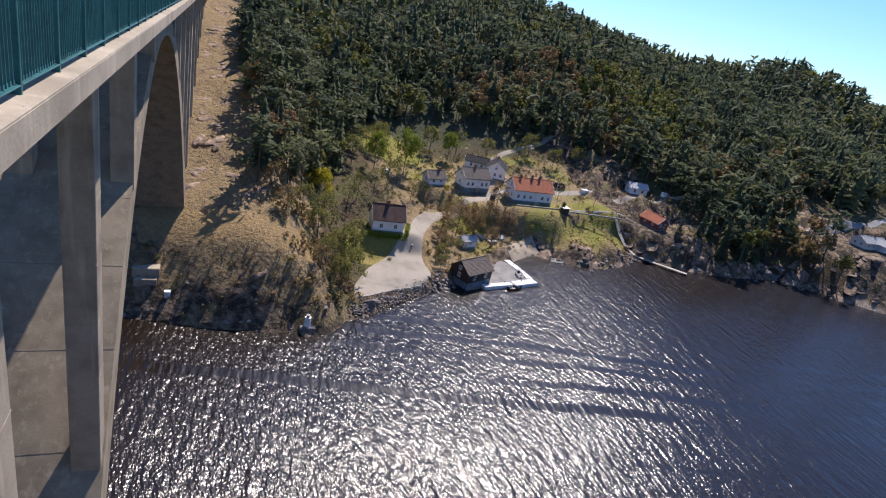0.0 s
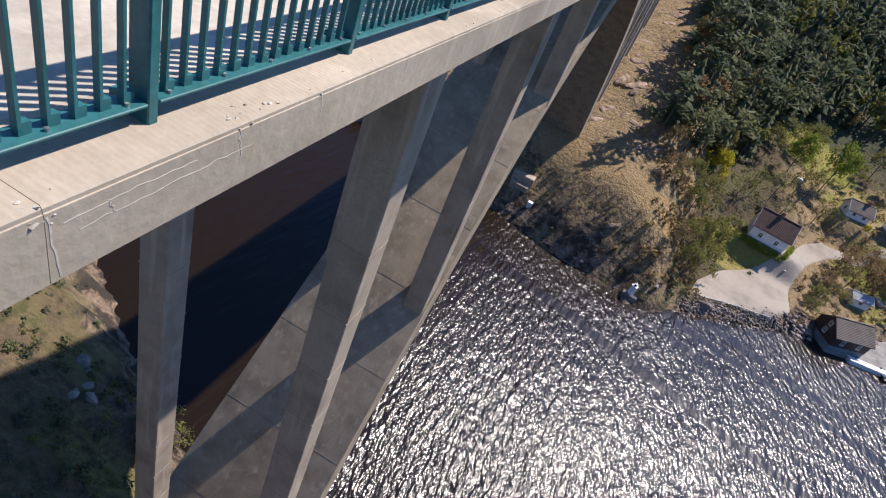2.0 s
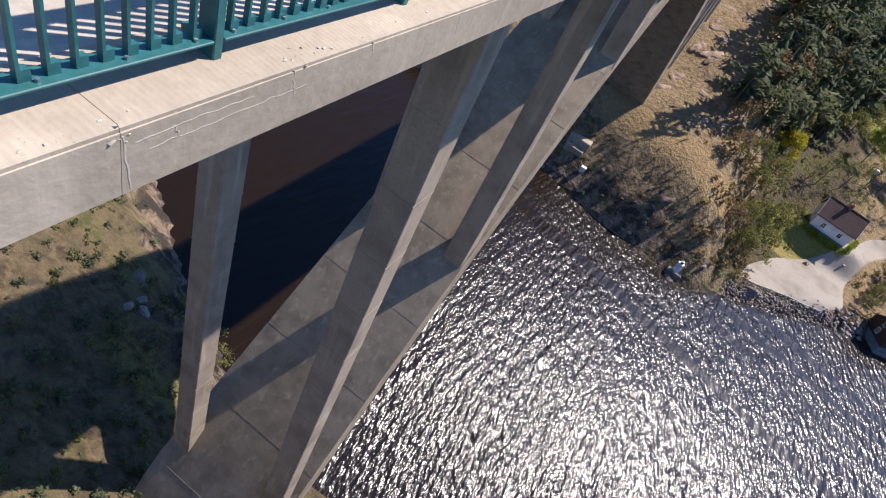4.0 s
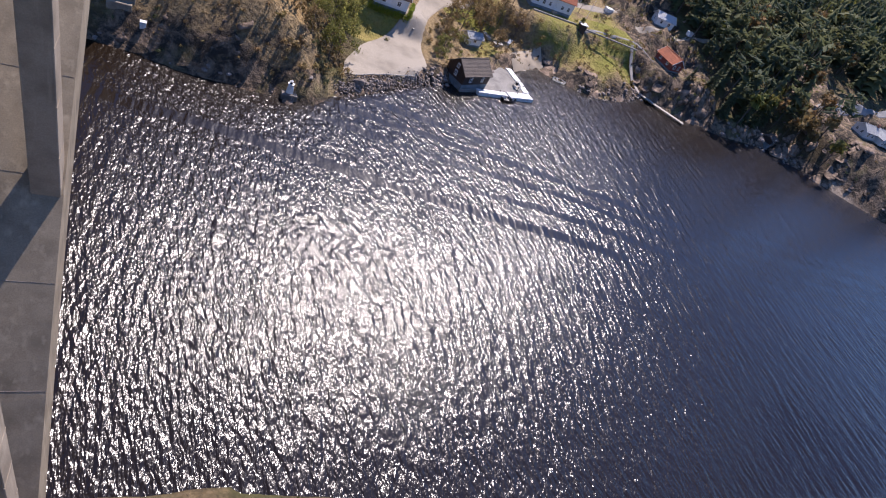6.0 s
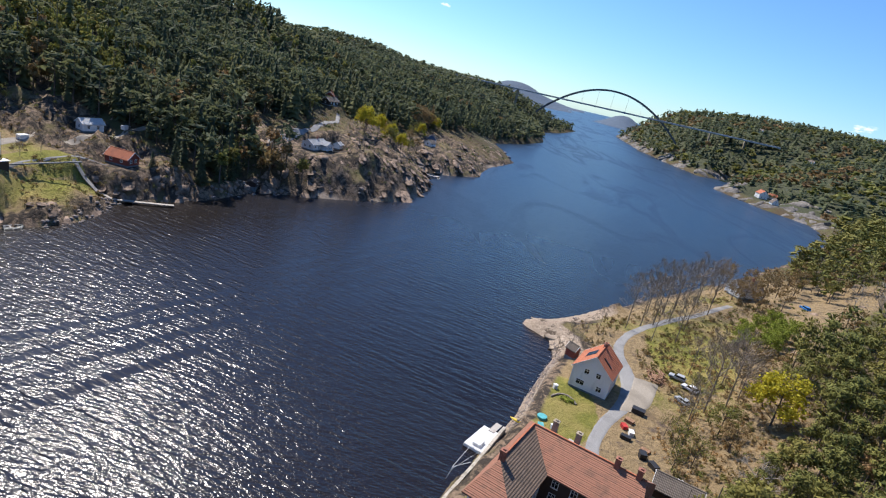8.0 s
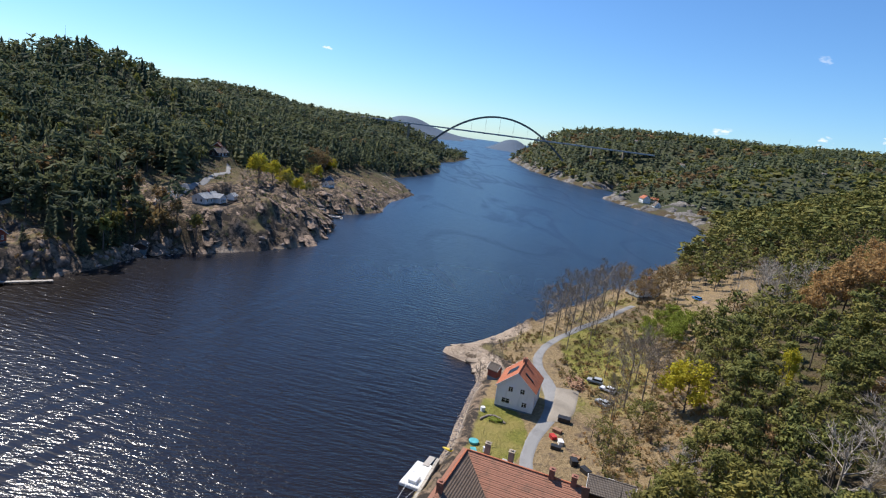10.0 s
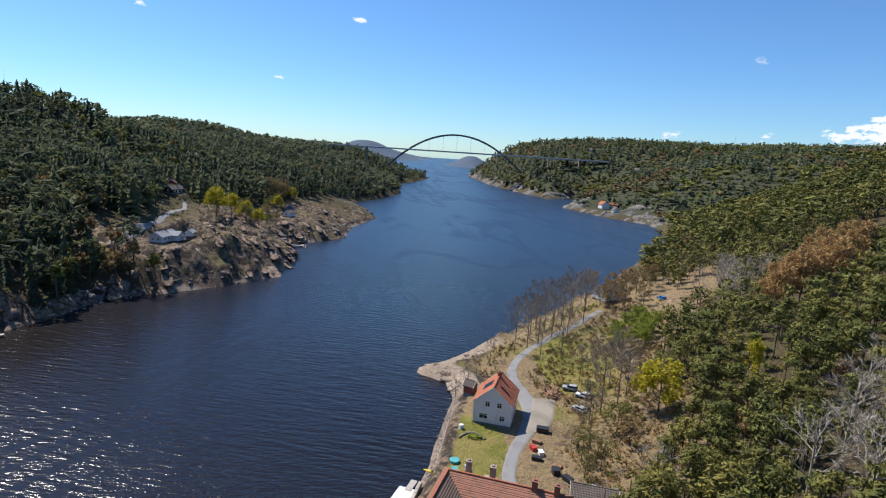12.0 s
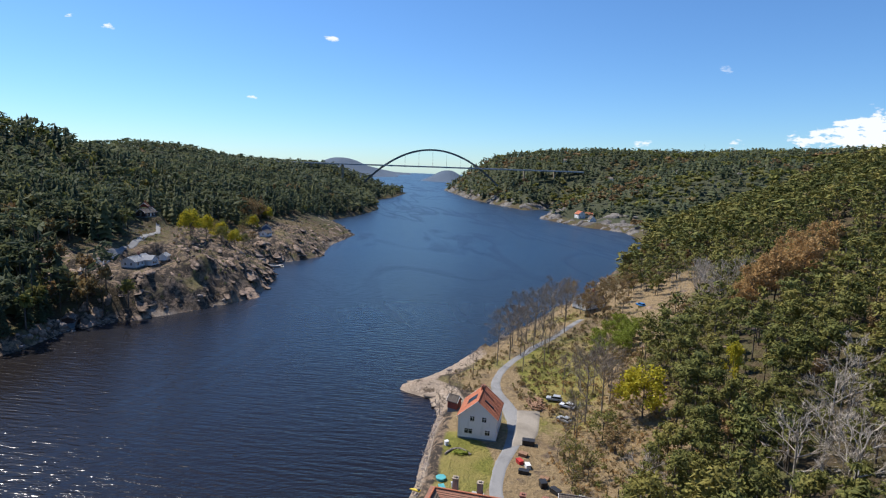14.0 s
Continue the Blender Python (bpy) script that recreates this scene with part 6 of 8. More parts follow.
part("ridge_cap", box_bm(0.74, 1.06, 1.78, 20.0, 8.87, 9.07, 0.04), TILE, r2)
for cx, cy, mat in ((13.2, 1.7, BRICK_RED), (-0.6, 4.6, CONCRETE), (-0.4, 8.6, CONCRETE), (0.9, 15.4, BRICK_RED), (0.9, 18.8, BRICK_RED)):
    chimney(mansion, cx, cy, 8.0, 10.2, mat, 0.42)
for zz in (1.3, 3.7):
    for py in (1.2, 3.3, 5.4):
        add_window(mansion, 18.9, py, zz, 90, 1.0, 1.35)
    for i in range(7):
        add_window(mansion, -1.5 + 3.1 * i, 0.1, zz, 0, 1.0, 1.35)
    for i in range(4):
        add_window(mansion, 8.0 + 3.0 * i, 6.5, zz, 180, 1.0, 1.35)
    for i in range(4):
        add_window(mansion, 6.2, 8.6 + 3.0 * i, zz, 90, 1.1, 1.4)
        add_window(mansion, -4.4, 6.6 + 3.0 * i, zz, -90, 1.1, 1.4)
gable_house("shed", 90.5, -22.5, gz(90.5, -22.5) + 0.1, 80, 7, 5, 2.2, 3.6, BROWN_WALL, BROWN_FELT, "low dark outbuilding beside the manor house", "shed", front=1, back=0, ends=(0, 0), chimneys=(), door=False)
gable_house("outhouse", 136.5, -0.6, 2.6, 60, 2.6, 2.2, 2.1, 3.2, RED_WALL, BROWN_FELT, "small dark red outhouse with a white door by the shore", "outhouse", front=0, back=0, ends=(0, 0), chimneys=(), plinth=0.2, door=False, overhang=0.25)

gable_house("boathouse", 41.6, 13.6, 2.4, -10, 10.5, 6.2, 3.0, 5.2, BLUE_WALL, TILE, "low white boathouse with an orange tiled roof at the quay's end", "boathouse", front=3, back=2, chimneys=(), door=False)

def off_road(x, y):
    d = np.full(x.shape, 1e9)
    for line in ([(42, 113), (44, 124), (51, 135), (57, 150), (65, 161), (76, 166), (86, 170), (96, 177), (106, 180), (122, 182), (140, 185), (158, 178), (196, 176)], [(92, -9.5), (110, -10.5), (127, -16), (144, -11.8), (161, -14), (186, -26.5), (220, -49)]):
        p = spaced(line, 120)
        for q in p:
            d = np.minimum(d, np.hypot(x - q[0], y - q[1]))
    return d > 3.6


# ---- shore rocks and boulders ----
def rock_mesh(name, seed, sub=2, flat=0.65):
    g = np.random.default_rng(seed)
    bm = bmesh.new()
    bmesh.ops.create_icosphere(bm, subdivisions=sub, radius=1.0)
    planes = unit(g.normal(0, 1, (9, 3)))
    for v in bm.verts:
        d = np.array(v.co)
        cut = np.min(np.where(planes @ d > 0.1, (0.62 + 0.3 * g.random(9) * 0.3) / np.maximum(planes @ d, 0.1), 9))
        v.co = Vector(d * min(1.0, cut) * np.array([1.15, 0.85, flat]) + g.normal(0, 0.03, 3))
    me = shared_mesh(name, bm, ROCK)
    return me


ROCKS = [rock_mesh("boulder", 300 + i) for i in range(6)]


def boulder(x, y, s, i, label="weathered grey granite boulder on the bank", group="boulders on the bank", z=None):
    ob = new("boulder", ROCKS[i % 6])
    g = np.random.default_rng(900 + i)
    zz = gz(x, y) if z is None else z
    ob.matrix_basis = Matrix.Translation((x, y, zz + 0.15 * s)) @ Matrix.Rotation(g.random() * 6.28, 4, "Z") @ Matrix.Rotation(g.normal(0, 0.3), 4, "X") @ Matrix.Diagonal((s, s, s, 1))
    return tagged(ob, label, "boulder", group)


g = np.random.default_rng(21)
for i, (x, y, s) in enumerate(((-30.5, 25, 0.8), (-31.5, 24, 0.7), (-32, 26, 0.7), (-24.5, 27, 0.7), (-33.5, 27.4, 0.6), (-35, 28, 0.9))):
    boulder(x, y, s, i)
n = 0
while n < 34:
    x, y = g.uniform(-60, 560), g.uniform(-60, 160)
    z, fa, ne = land(np.array([x]), np.array([y]))
    v = max(fa[0], ne[0])
    if 0.0 < v < 5 and rock_mask(np.array([x]), np.array([y]), fa, ne)[0] > 0.5 and not (20 < x < 160 and y < 60) and not (80 < x < 150 and y > 130):
        boulder(x, y, g.uniform(0.5, 1.9) * (1 if x < 300 else 1.6), n, "granite boulder lying at the water's edge", "shore boulders")
        n += 1
# rip-rap below the gravel lot and along the near quay
verts, faces, k = [], [], 0
PEBBLES = [rock_mesh("stone", 340 + i, 1) for i in range(6)]
base = [np.array([v.co[:] for v in m.vertices]) for m in PEBBLES]
tri = [np.array([p.vertices[:] for p in m.polygons]) for m in PEBBLES]
def heap(line, count, width, s0, s1, drop):
    global k
    p = spaced(line, 200)
    for _ in range(count):
        q = p[g.integers(0, 200)] + g.normal(0, width, 2)
        i = g.integers(0, 6)
        s = g.uniform(s0, s1)
        a = g.random() * 6.28
        rot = np.array([[math.cos(a), -math.sin(a), 0], [math.sin(a), math.cos(a), 0], [0, 0, 1]])
        verts.append(base[i] * s @ rot.T + np.array([q[0], q[1], max(gz(q[0], q[1]), -0.15) + drop]))
        faces.append(tri[i] + k)
        k += len(base[i])
heap([(30.5, 107.6), (41.5, 114.0), (52.5, 121.0)], 620, 0.75, 0.16, 0.45, 0.12)
heap([(97, 6.6), (106, 5.4), (118, 5.0), (127, 4.0), (138, 2.8), (145, 4.8)], 420, 0.55, 0.14, 0.38, 0.02)
heap([(60, 124.2), (56, 122.5), (53, 121)], 60, 0.9, 0.4, 0.9, 0.1)
heap([(110, 140), (118, 140), (128, 142), (140, 150)], 60, 1.2, 0.3, 1.0, 0.1)
heap([(175, 138), (196, 137.5), (206, 127)], 40, 1.4, 0.4, 1.2, 0.0)
heap([(-14, 107), (-2, 104), (14, 101), (24, 101.5)], 14, 0.8, 0.3, 0.9, 0.0)
rip = new("riprap", mesh_of("riprap", np.concatenate(verts), np.concatenate(faces), ROCK))
tagged(rip, "tumbled grey stones banked along the shore", "stones", kind="stuff")

# bare rock outcrops standing out of the ground
def outcrops(name, label, count, x0, x1, y0, y1, test, s0, s1, sink=0.35, fine=False, flat=1.0, stone=None):
    """Rounded granite knolls and ledges, sunk into the slope and leaning with it."""
    shapes, tris = (base2, tri2) if fine else (base, tri)
    vs, fs, n_, done = [], [], 0, 0
    for _ in range(count * 14):
        x, y = g.uniform(x0, x1), g.uniform(y0, y1)
        z, fa, ne = land(np.array([x]), np.array([y]))
        if not test(x, y, fa[0], ne[0]) or any(math.hypot(x - px, y - py) < r for px, py, r, h in PADS):
            continue
        i, s, a = g.integers(0, 6), s0 + (s1 - s0) * g.random() ** 1.8, g.normal(0.5, 0.5)
        rot = np.array([[math.cos(a), -math.sin(a), 0], [math.sin(a), math.cos(a), 0], [0, 0, 1]])
        w = shapes[i] * s * np.array([1.5, 0.9, flat]) @ rot.T
        dx, dy = (gz(x + 2, y) - gz(x - 2, y)) / 4, (gz(x, y + 2) - gz(x, y - 2)) / 4
        w[:, 2] += np.clip(w[:, 0] * dx + w[:, 1] * dy, -0.5 * s, 0.5 * s) * 0.8
        vs.append(w + np.array([x, y, max(gz(x, y), -0.2) - sink * s * flat]))
        fs.append(tris[i] + n_)
        n_ += len(w)
        done += 1
        if done == count:
            break
    ob = new(name, mesh_of(name, np.concatenate(vs), np.concatenate(fs), stone or OUTCROP))
    return tagged(ob, label, "rock", kind="stuff")


OUTCROP = surface("pinkish_granite", (0.13, 0.090, 0.064), (0.42, 0.30, 0.215), 0.7, 0.16, 0.9, 0.65, 1.0, 0.6)
GREY_ROCK = surface("grey_sea_cliff", (0.095, 0.085, 0.075), (0.25, 0.225, 0.20), 0.35, 0.06, 0.9, 0.6, 1.0, 0.8)
base2 = [np.array([v.co[:] for v in m.vertices]) for m in ROCKS]
tri2 = [np.array([p.vertices[:] for p in m.polygons]) for m in ROCKS]
outcrops("cape_rocks", "pinkish granite knolls and ledges on the rocky cape", 190, 205, 330, 88, 165, lambda x, y, fa, ne: 3 < fa < 42, 0.8, 3.0, 0.4, True, 0.36)
outcrops("cape_rocks", "granite ledges along the outer cape shore", 110, 320, 560, 85, 150, lambda x, y, fa, ne: 0 < fa < 30, 1.6, 5.5, 0.4, True, 0.42)
outcrops("cape_slabs", "smooth pinkish granite slabs along the cape's waterline", 60, 200, 400, 86, 140, lambda x, y, fa, ne: -0.5 < fa < 6, 2.0, 5.5, 0.5, True, 0.2)
outcrops("cove_rocks", "dark granite ledge between the cove and the jetty", 16, 100, 150, 136, 158, lambda x, y, fa, ne: 0 < fa < 7, 1.6, 4.2, 0.4, True, 0.25)
outcrops("hill_ledges", "flat rock ledges breaking the open hillside", 150, -4, 14, 122, 262, lambda x, y, fa, ne: fa > 24, 0.6, 2.3, 0.3, True, 0.45)
outcrops("bluff_rocks", "dark weathered rock face of the bluff", 16, -22, 27, 100, 124, lambda x, y, fa, ne: 0.5 < fa < 10, 0.8, 2.2, 0.75, True)
outcrops("shore_ledges", "granite ledges along the wooded shore", 60, 150, 215, 122, 152, lambda x, y, fa, ne: 0 < fa < 10, 1.0, 3.2, 0.3)
outcrops("point_slabs", "smooth sea-washed granite slabs on the low point", 12, 140, 160, -1, 14.5, lambda x, y, fa, ne: 1 < ne < 9, 1.4, 3.4, 0.5, True, 0.16, PALE_ROCK)
outcrops("far_ledges", "grey cliffs and ledges along the opposite headland", 230, 580, 1560, -190, 60, lambda x, y, fa, ne: 0 < ne < 20, 4, 13, 0.35, True, 0.9, GREY_ROCK)
outcrops("far_knolls", "bare grey granite knolls behind the far houses", 26, 590, 690, -230, -110, lambda x, y, fa, ne: 4 < ne < 60, 5, 13, 0.35, True, 0.8, GREY_ROCK)
outcrops("crest_knolls", "bare grey rock showing near the wooded crest", 16, 780, 900, -480, -360, lambda x, y, fa, ne: ne > 40, 6, 14, 0.2, True, 0.7, GREY_ROCK)
outcrops("bank_ledges", "grey rock ledges showing through the near slope", 70, 150, 330, -140, -45, lambda x, y, fa, ne: ne > 40, 1.0, 3.0, 0.3)
outcrops("village_ledges", "low rock ledges between the village gardens", 70, 60, 205, 140, 232, lambda x, y, fa, ne: fa > 8 and bool(off_road(np.array([x]), np.array([y]))[0]), 0.7, 2.6, 0.45, False, 0.7)

# ---- quay with boathouse, cove and jetty ----
quay = empty("quay", pose(0, 0, 0), "concrete quay with pale floating pontoons round a small basin", "quay")
bm = bmesh.new()
prism(bm, [(63, 121.2), (72, 124.2), (84.5, 128), (84, 139), (78, 141.5), (70, 134)], "z", -2.5, 0.75)
part("apron", bm, surface("quay_concrete", (0.20, 0.19, 0.175), (0.28, 0.265, 0.245), 5, 0.4, 0.92), quay, "grey concrete apron")
for (x0, y0), (x1, y1), w in (((68.5, 122.6), (78, 124.6), 1.7), ((78.6, 124.6), (86.6, 126.6), 2.6), ((85.6, 128.1), (85.2, 133.5), 2.0), ((85.1, 134), (84.2, 140.5), 2.0)):
    L = math.dist((x0, y0), (x1, y1))
    bm = box_bm(0, L, -w / 2, w / 2, -0.35, 0.95, 0.05)
    for i in range(int(L / 0.3)):
        box(bm, i * 0.3 + 0.02, i * 0.3 + 0.28, -w / 2 + 0.03, w / 2 - 0.03, 0.95, 0.985)
    ob = part("pontoon", bm, TRIM, quay, "pale decked pontoon")
    ob.matrix_basis = Matrix.Translation((x0, y0, 0)) @ Matrix.Rotation(math.atan2(y1 - y0, x1 - x0), 4, "Z")
for x, y in ((70, 123.5), (76, 125), (82, 126.4), (85.5, 131), (84.8, 137)):
    part("bollard", tube(bmesh.new(), (x, y, 0.9), (x, y, 1.35), 0.12, 0.15, 8), DARK_PAINT, quay)


def motor_boat(x, y, z, yaw, label, L=5.2, hull=None):
    root = empty("motor_boat", Matrix.Translation((x, y, z)) @ Matrix.Rotation(radians(yaw), 4, "Z"), label, "boat")
    bm = bmesh.new()
    rows_ = []
    for u, w, lo in ((-0.5, 0.85, -0.15), (-0.2, 1.0, -0.2), (0.15, 0.95, -0.2), (0.38, 0.6, -0.08), (0.5, 0.06, 0.2)):
        rows_.append([bm.verts.new(p) for p in ((u * L, -w, 0.62 + 0.2 * max(u, 0)), (u * L, -w * 0.7, lo), (u * L, w * 0.7, lo), (u * L, w, 0.62 + 0.2 * max(u, 0)))])
    for a, b in zip(rows_[:-1], rows_[1:]):
        for i in range(3):
            bm.faces.new((a[i], b[i], b[i + 1], a[i + 1]))
    bm.faces.new(rows_[0][::-1])
    bmesh.ops.solidify(bm, geom=bm.faces[:], thickness=0.06)
    part("hull", bm, hull or TRIM, root)
    part("floorboards", box_bm(-L * 0.45, L * 0.3, -0.7, 0.7, 0.05, 0.1), WOOD, root)
    part("thwart", box_bm(-0.9, -0.5, -0.85, 0.85, 0.38, 0.44), WOOD, root)
    part("console", box_bm(0.2, 0.7, -0.35, 0.35, 0.1, 0.95, 0.05), DARK_PAINT, root)
    m_ = part("outboard_motor", box_bm(-L * 0.5 - 0.35, -L * 0.5 - 0.02, -0.16, 0.16, 0.45, 0.95, 0.05), DARK_PAINT, root)
    part("shaft", box_bm(-L * 0.5 - 0.22, -L * 0.5 - 0.1, -0.05, 0.05, -0.4, 0.45), DARK_PAINT, m_)
    return root


motor_boat(78.5, 123.0, 0.0, 12, "dark-topped open motor boat moored at the pontoon", 4.6, DARK_PAINT)
motor_boat(83.2, 130.5, 0.98, 80, "small pale dinghy lying on the quay", 3.6)
motor_boat(104, 143.2, 0.0, -20, "white open boat in the cove", 4.4)
motor_boat(333, 104, 0.0, 20, "white open boat at the small dock on the cape", 5.0)

motor_boat(1400, 80, 0.0, 195, "white motor cruiser far down the sound", 10)


def jetty(name, line, width, label, z=None, rails=False):
    """Planks on bearers and posts between points (x, y, z)."""
    root = empty(name, pose(0, 0, 0), label, "jetty")
    for (x0, y0, z0), (x1, y1, z1) in zip(line[:-1], line[1:]):
        L = math.dist((x0, y0, z0), (x1, y1, z1))
        m_ = Matrix.Translation((x0, y0, z0)) @ (Vector((x1 - x0, y1 - y0, z1 - z0)).to_track_quat("X", "Z").to_matrix().to_4x4())
        plank = shared_mesh("plank", box_bm(0, 0.2, -width / 2, width / 2, -0.05, 0.0), WOOD)
        for i in range(int(L / 0.23)):
            share("plank", plank, root, m_ @ Matrix.Translation((i * 0.23, g.normal(0, 0.015), 0)))
        for sy in (-1, 1):
            ob = part("bearer", box_bm(0, L, sy * width * 0.4 - 0.07, sy * width * 0.4 + 0.07, -0.25, -0.051), WOOD, root)
            ob.matrix_basis = m_
        for u in np.arange(0.1, 1.0, 2.6 / max(L, 2.7)):
            x, y, zz = x0 + (x1 - x0) * u, y0 + (y1 - y0) * u, z0 + (z1 - z0) * u
            part("post", tube(bmesh.new(), (x, y, min(gz(x, y), 0) - 0.8), (x, y, zz - 0.1), 0.09, 0.08, 7), WOOD, root)
    return root


jetty("jetty", [(136.5, 162, gz(136.5, 162) + 0.5), (137.5, 158, gz(137.5, 158) + 0.5), (138.5, 154, gz(138.5, 154) + 0.5), (140.5, 150, max(gz(140.5, 150), 0.6) + 0.4), (144.5, 145, 0.9), (152.6, 136.6, 0.75)], 1.5, "weathered timber walkway leading down to a narrow jetty")
jetty("jetty", [(328, 110, 1.6), (332, 106, 0.8), (336, 105, 0.8)], 2.4, "small pale timber dock under the rocky cape")
jetty("jetty", [(690, -117, 0.9), (698, -127, 1.6)], 2.2, "small dock on the far shore")

# log barrier along the edge of the gravel lot
barrier = empty("log_barrier", pose(0, 0, 0), "low weathered log barrier along the gravel lot's edge", "barrier")
bl = spaced([(34.0, 111.6), (41.5, 115.4), (49.5, 119.6)], 9)
for i, (x, y) in enumerate(bl):
    z = gz(x, y)
    part("post", tube(bmesh.new(), (x, y, z - 0.4), (x, y, z + 0.75), 0.11, 0.1, 7), WOOD, barrier)
    if i:
        x0, y0 = bl[i - 1]
        part("log", tube(bmesh.new(), (x0, y0, gz(x0, y0) + 0.6), (x, y, z + 0.6), 0.12, 0.1, 7), WOOD, barrier)
# light beacon on the point
beacon = empty("light_beacon", Matrix.Translation((19.6, 101.8, 0)), "small white light beacon on a shadow-dark rock footing", "beacon")
# the footing's dark rock colour also stands for the shadow below the light
part("footing", box_bm(-1.5, 1.5, -1.2, 1.2, -2.0, 1.2, 0.1), GREY_ROCK, beacon, "rock footing with shadow put into its dark colour")
part("tower", tube(bmesh.new(), (0, 0, 1.2), (0, 0, 3.0), 0.72, 0.5, 12), TRIM, beacon, "white tapered tower")
part("gallery", tube(bmesh.new(), (0, 0, 3.0), (0, 0, 3.1), 0.66, 0.66, 12), TRIM, beacon)
part("lantern", tube(bmesh.new(), (0, 0, 3.1), (0, 0, 3.6), 0.3, 0.3, 10), GLASS, beacon)
part("cap", tube(bmesh.new(), (0, 0, 3.6), (0, 0, 3.9), 0.38, 0.05, 10), TRIM, beacon)
lad = bmesh.new()
for sx in (-0.25, 0.25):
    tube(lad, (sx + 0.6, -1.5, -0.3), (sx + 0.6, -1.2, 2.6), 0.03, sides=5)
for i in range(8):
    tube(lad, (0.35, -1.48 + 0.03 * i, 0.1 + 0.3 * i), (0.85, -1.48 + 0.03 * i, 0.1 + 0.3 * i), 0.02, sides=4)
part("ladder", lad, STEEL, beacon)
hut = empty("pump_hut", Matrix.Translation((-6.5, 108.6, gz(-6.5, 108.6))), "small white instrument box by the water under the bridge", "box")
part("body", box_bm(-0.5, 0.5, -0.45, 0.45, -0.5, 0.8, 0.04), TRIM, hut)
part("lid", box_bm(-0.56, 0.56, -0.5, 0.5, 0.8, 0.88, 0.02), GREY_WALL, hut)
foot = empty("bridge_footing", Matrix.Translation((-10.5, 112.6, 7.2)), "old concrete footing block under the arch", "footing")
part("block", box_bm(-2.4, 2.4, -1.3, 1.3, -6, 0.9, 0.12), CONCRETE, foot)
part("step", box_bm(-2.0, 2.0, -2.6, -1.32, -6, -0.8, 0.1), CONCRETE, foot)


# ---- vehicles ----
TYRE = surface("tyre_rubber", (0.02, 0.02, 0.02), (0.03, 0.03, 0.03), 20, 4, 0.9)


def car(name, x, y, yaw, paint, label, L=4.3, W=1.75, H=1.45, van=False, z=None):
    root = empty(name, Matrix.Translation((x, y, gz(x, y) + 0.08 if z is None else z)) @ Matrix.Rotation(radians(yaw), 4, "Z"), label, "car")
    bm = bmesh.new()
    prism(bm, [(-L / 2, 0.35), (L / 2 - 0.1, 0.3), (L / 2, 0.62), (L / 2 - 0.25, 0.85), (-L / 2 + 0.05, 0.92), (-L / 2, 0.7)], "y", -W / 2, W / 2)
    bmesh.ops.bevel(bm, geom=bm.edges[:], offset=0.06, segments=1, affect="EDGES")
    body = part("body", bm, paint, root)
    bm = bmesh.new()
    nose = L / 2 - (0.35 if van else 1.25)
    prism(bm, [(-L / 2 + 0.12, 0.9), (nose, 0.86), (nose - 0.6, H - 0.06), (-L / 2 + 0.5, H - 0.06)], "y", -W / 2 + 0.09, W / 2 - 0.09)
    part("glazing", bm, GLASS, body, "dark glazing")
    bm = bmesh.new()
    prism(bm, [(-L / 2 + 0.42, H - 0.07), (nose - 0.52, H - 0.07), (nose - 0.66, H), (-L / 2 + 0.55, H)], "y", -W / 2 + 0.1, W / 2 - 0.1)
    part("roof", bm, paint, body)
    for sx in (-1, 1):
        for sy in (-1, 1):
            w_ = part("wheel", tube(bmesh.new(), (sx * L * 0.31, sy * (W / 2 - 0.18), 0.31), (sx * L * 0.31, sy * (W / 2 + 0.01), 0.31), 0.31, sides=14), TYRE, root)
            part("rim", tube(bmesh.new(), (sx * L * 0.31, sy * (W / 2 - 0.1), 0.31), (sx * L * 0.31, sy * (W / 2 + 0.02), 0.31), 0.18, sides=10), STEEL, w_)
    for sy in (-1, 1):
        part("headlight", box_bm(L / 2 - 0.12, L / 2 + 0.01, sy * W * 0.36 - 0.14, sy * W * 0.36 + 0.14, 0.58, 0.72, 0.02), GLASS, body)
    return root


WHITE_CAR = surface("white_car_paint", (0.68, 0.69, 0.70), (0.74, 0.75, 0.75), 3, 0.7, 0.25, 0.1, 0.0)
GREY_CAR = surface("silver_car_paint", (0.34, 0.36, 0.37), (0.42, 0.43, 0.44), 3, 0.7, 0.28, 0.1, 0.0)
BLACK_CAR = surface("black_car_paint", (0.012, 0.012, 0.014), (0.02, 0.02, 0.022), 3, 0.7, 0.2, 0.1, 0.0)
BLUE_CAR = surface("bright_blue_paint", (0.02, 0.16, 0.45), (0.03, 0.2, 0.52), 3, 0.7, 0.3, 0.1, 0.0)
car("car", 139.1, -25.6, 75, GREY_CAR, "silver-grey estate car parked under the bare trees", 4.0, 1.65, 1.4)
car("car", 135.3, -28.2, 60, WHITE_CAR, "white car parked under the bare trees", 3.9, 1.65, 1.4)
car("car", 128.8, -26.3, 40, GREY_CAR, "dull grey hatchback parked in the scrub", 3.6, 1.6, 1.35)
car("car", 91, 171.5, 60, BLACK_CAR, "black car standing on the village road")
car("van", 126.5, 186.5, -8, BLACK_CAR, "dark van with white roof parked by the road", 4.8, 1.9, 2.0, True)
car("car", 231, -75, 20, BLUE_CAR, "bright blue car among the trees", 4.4)

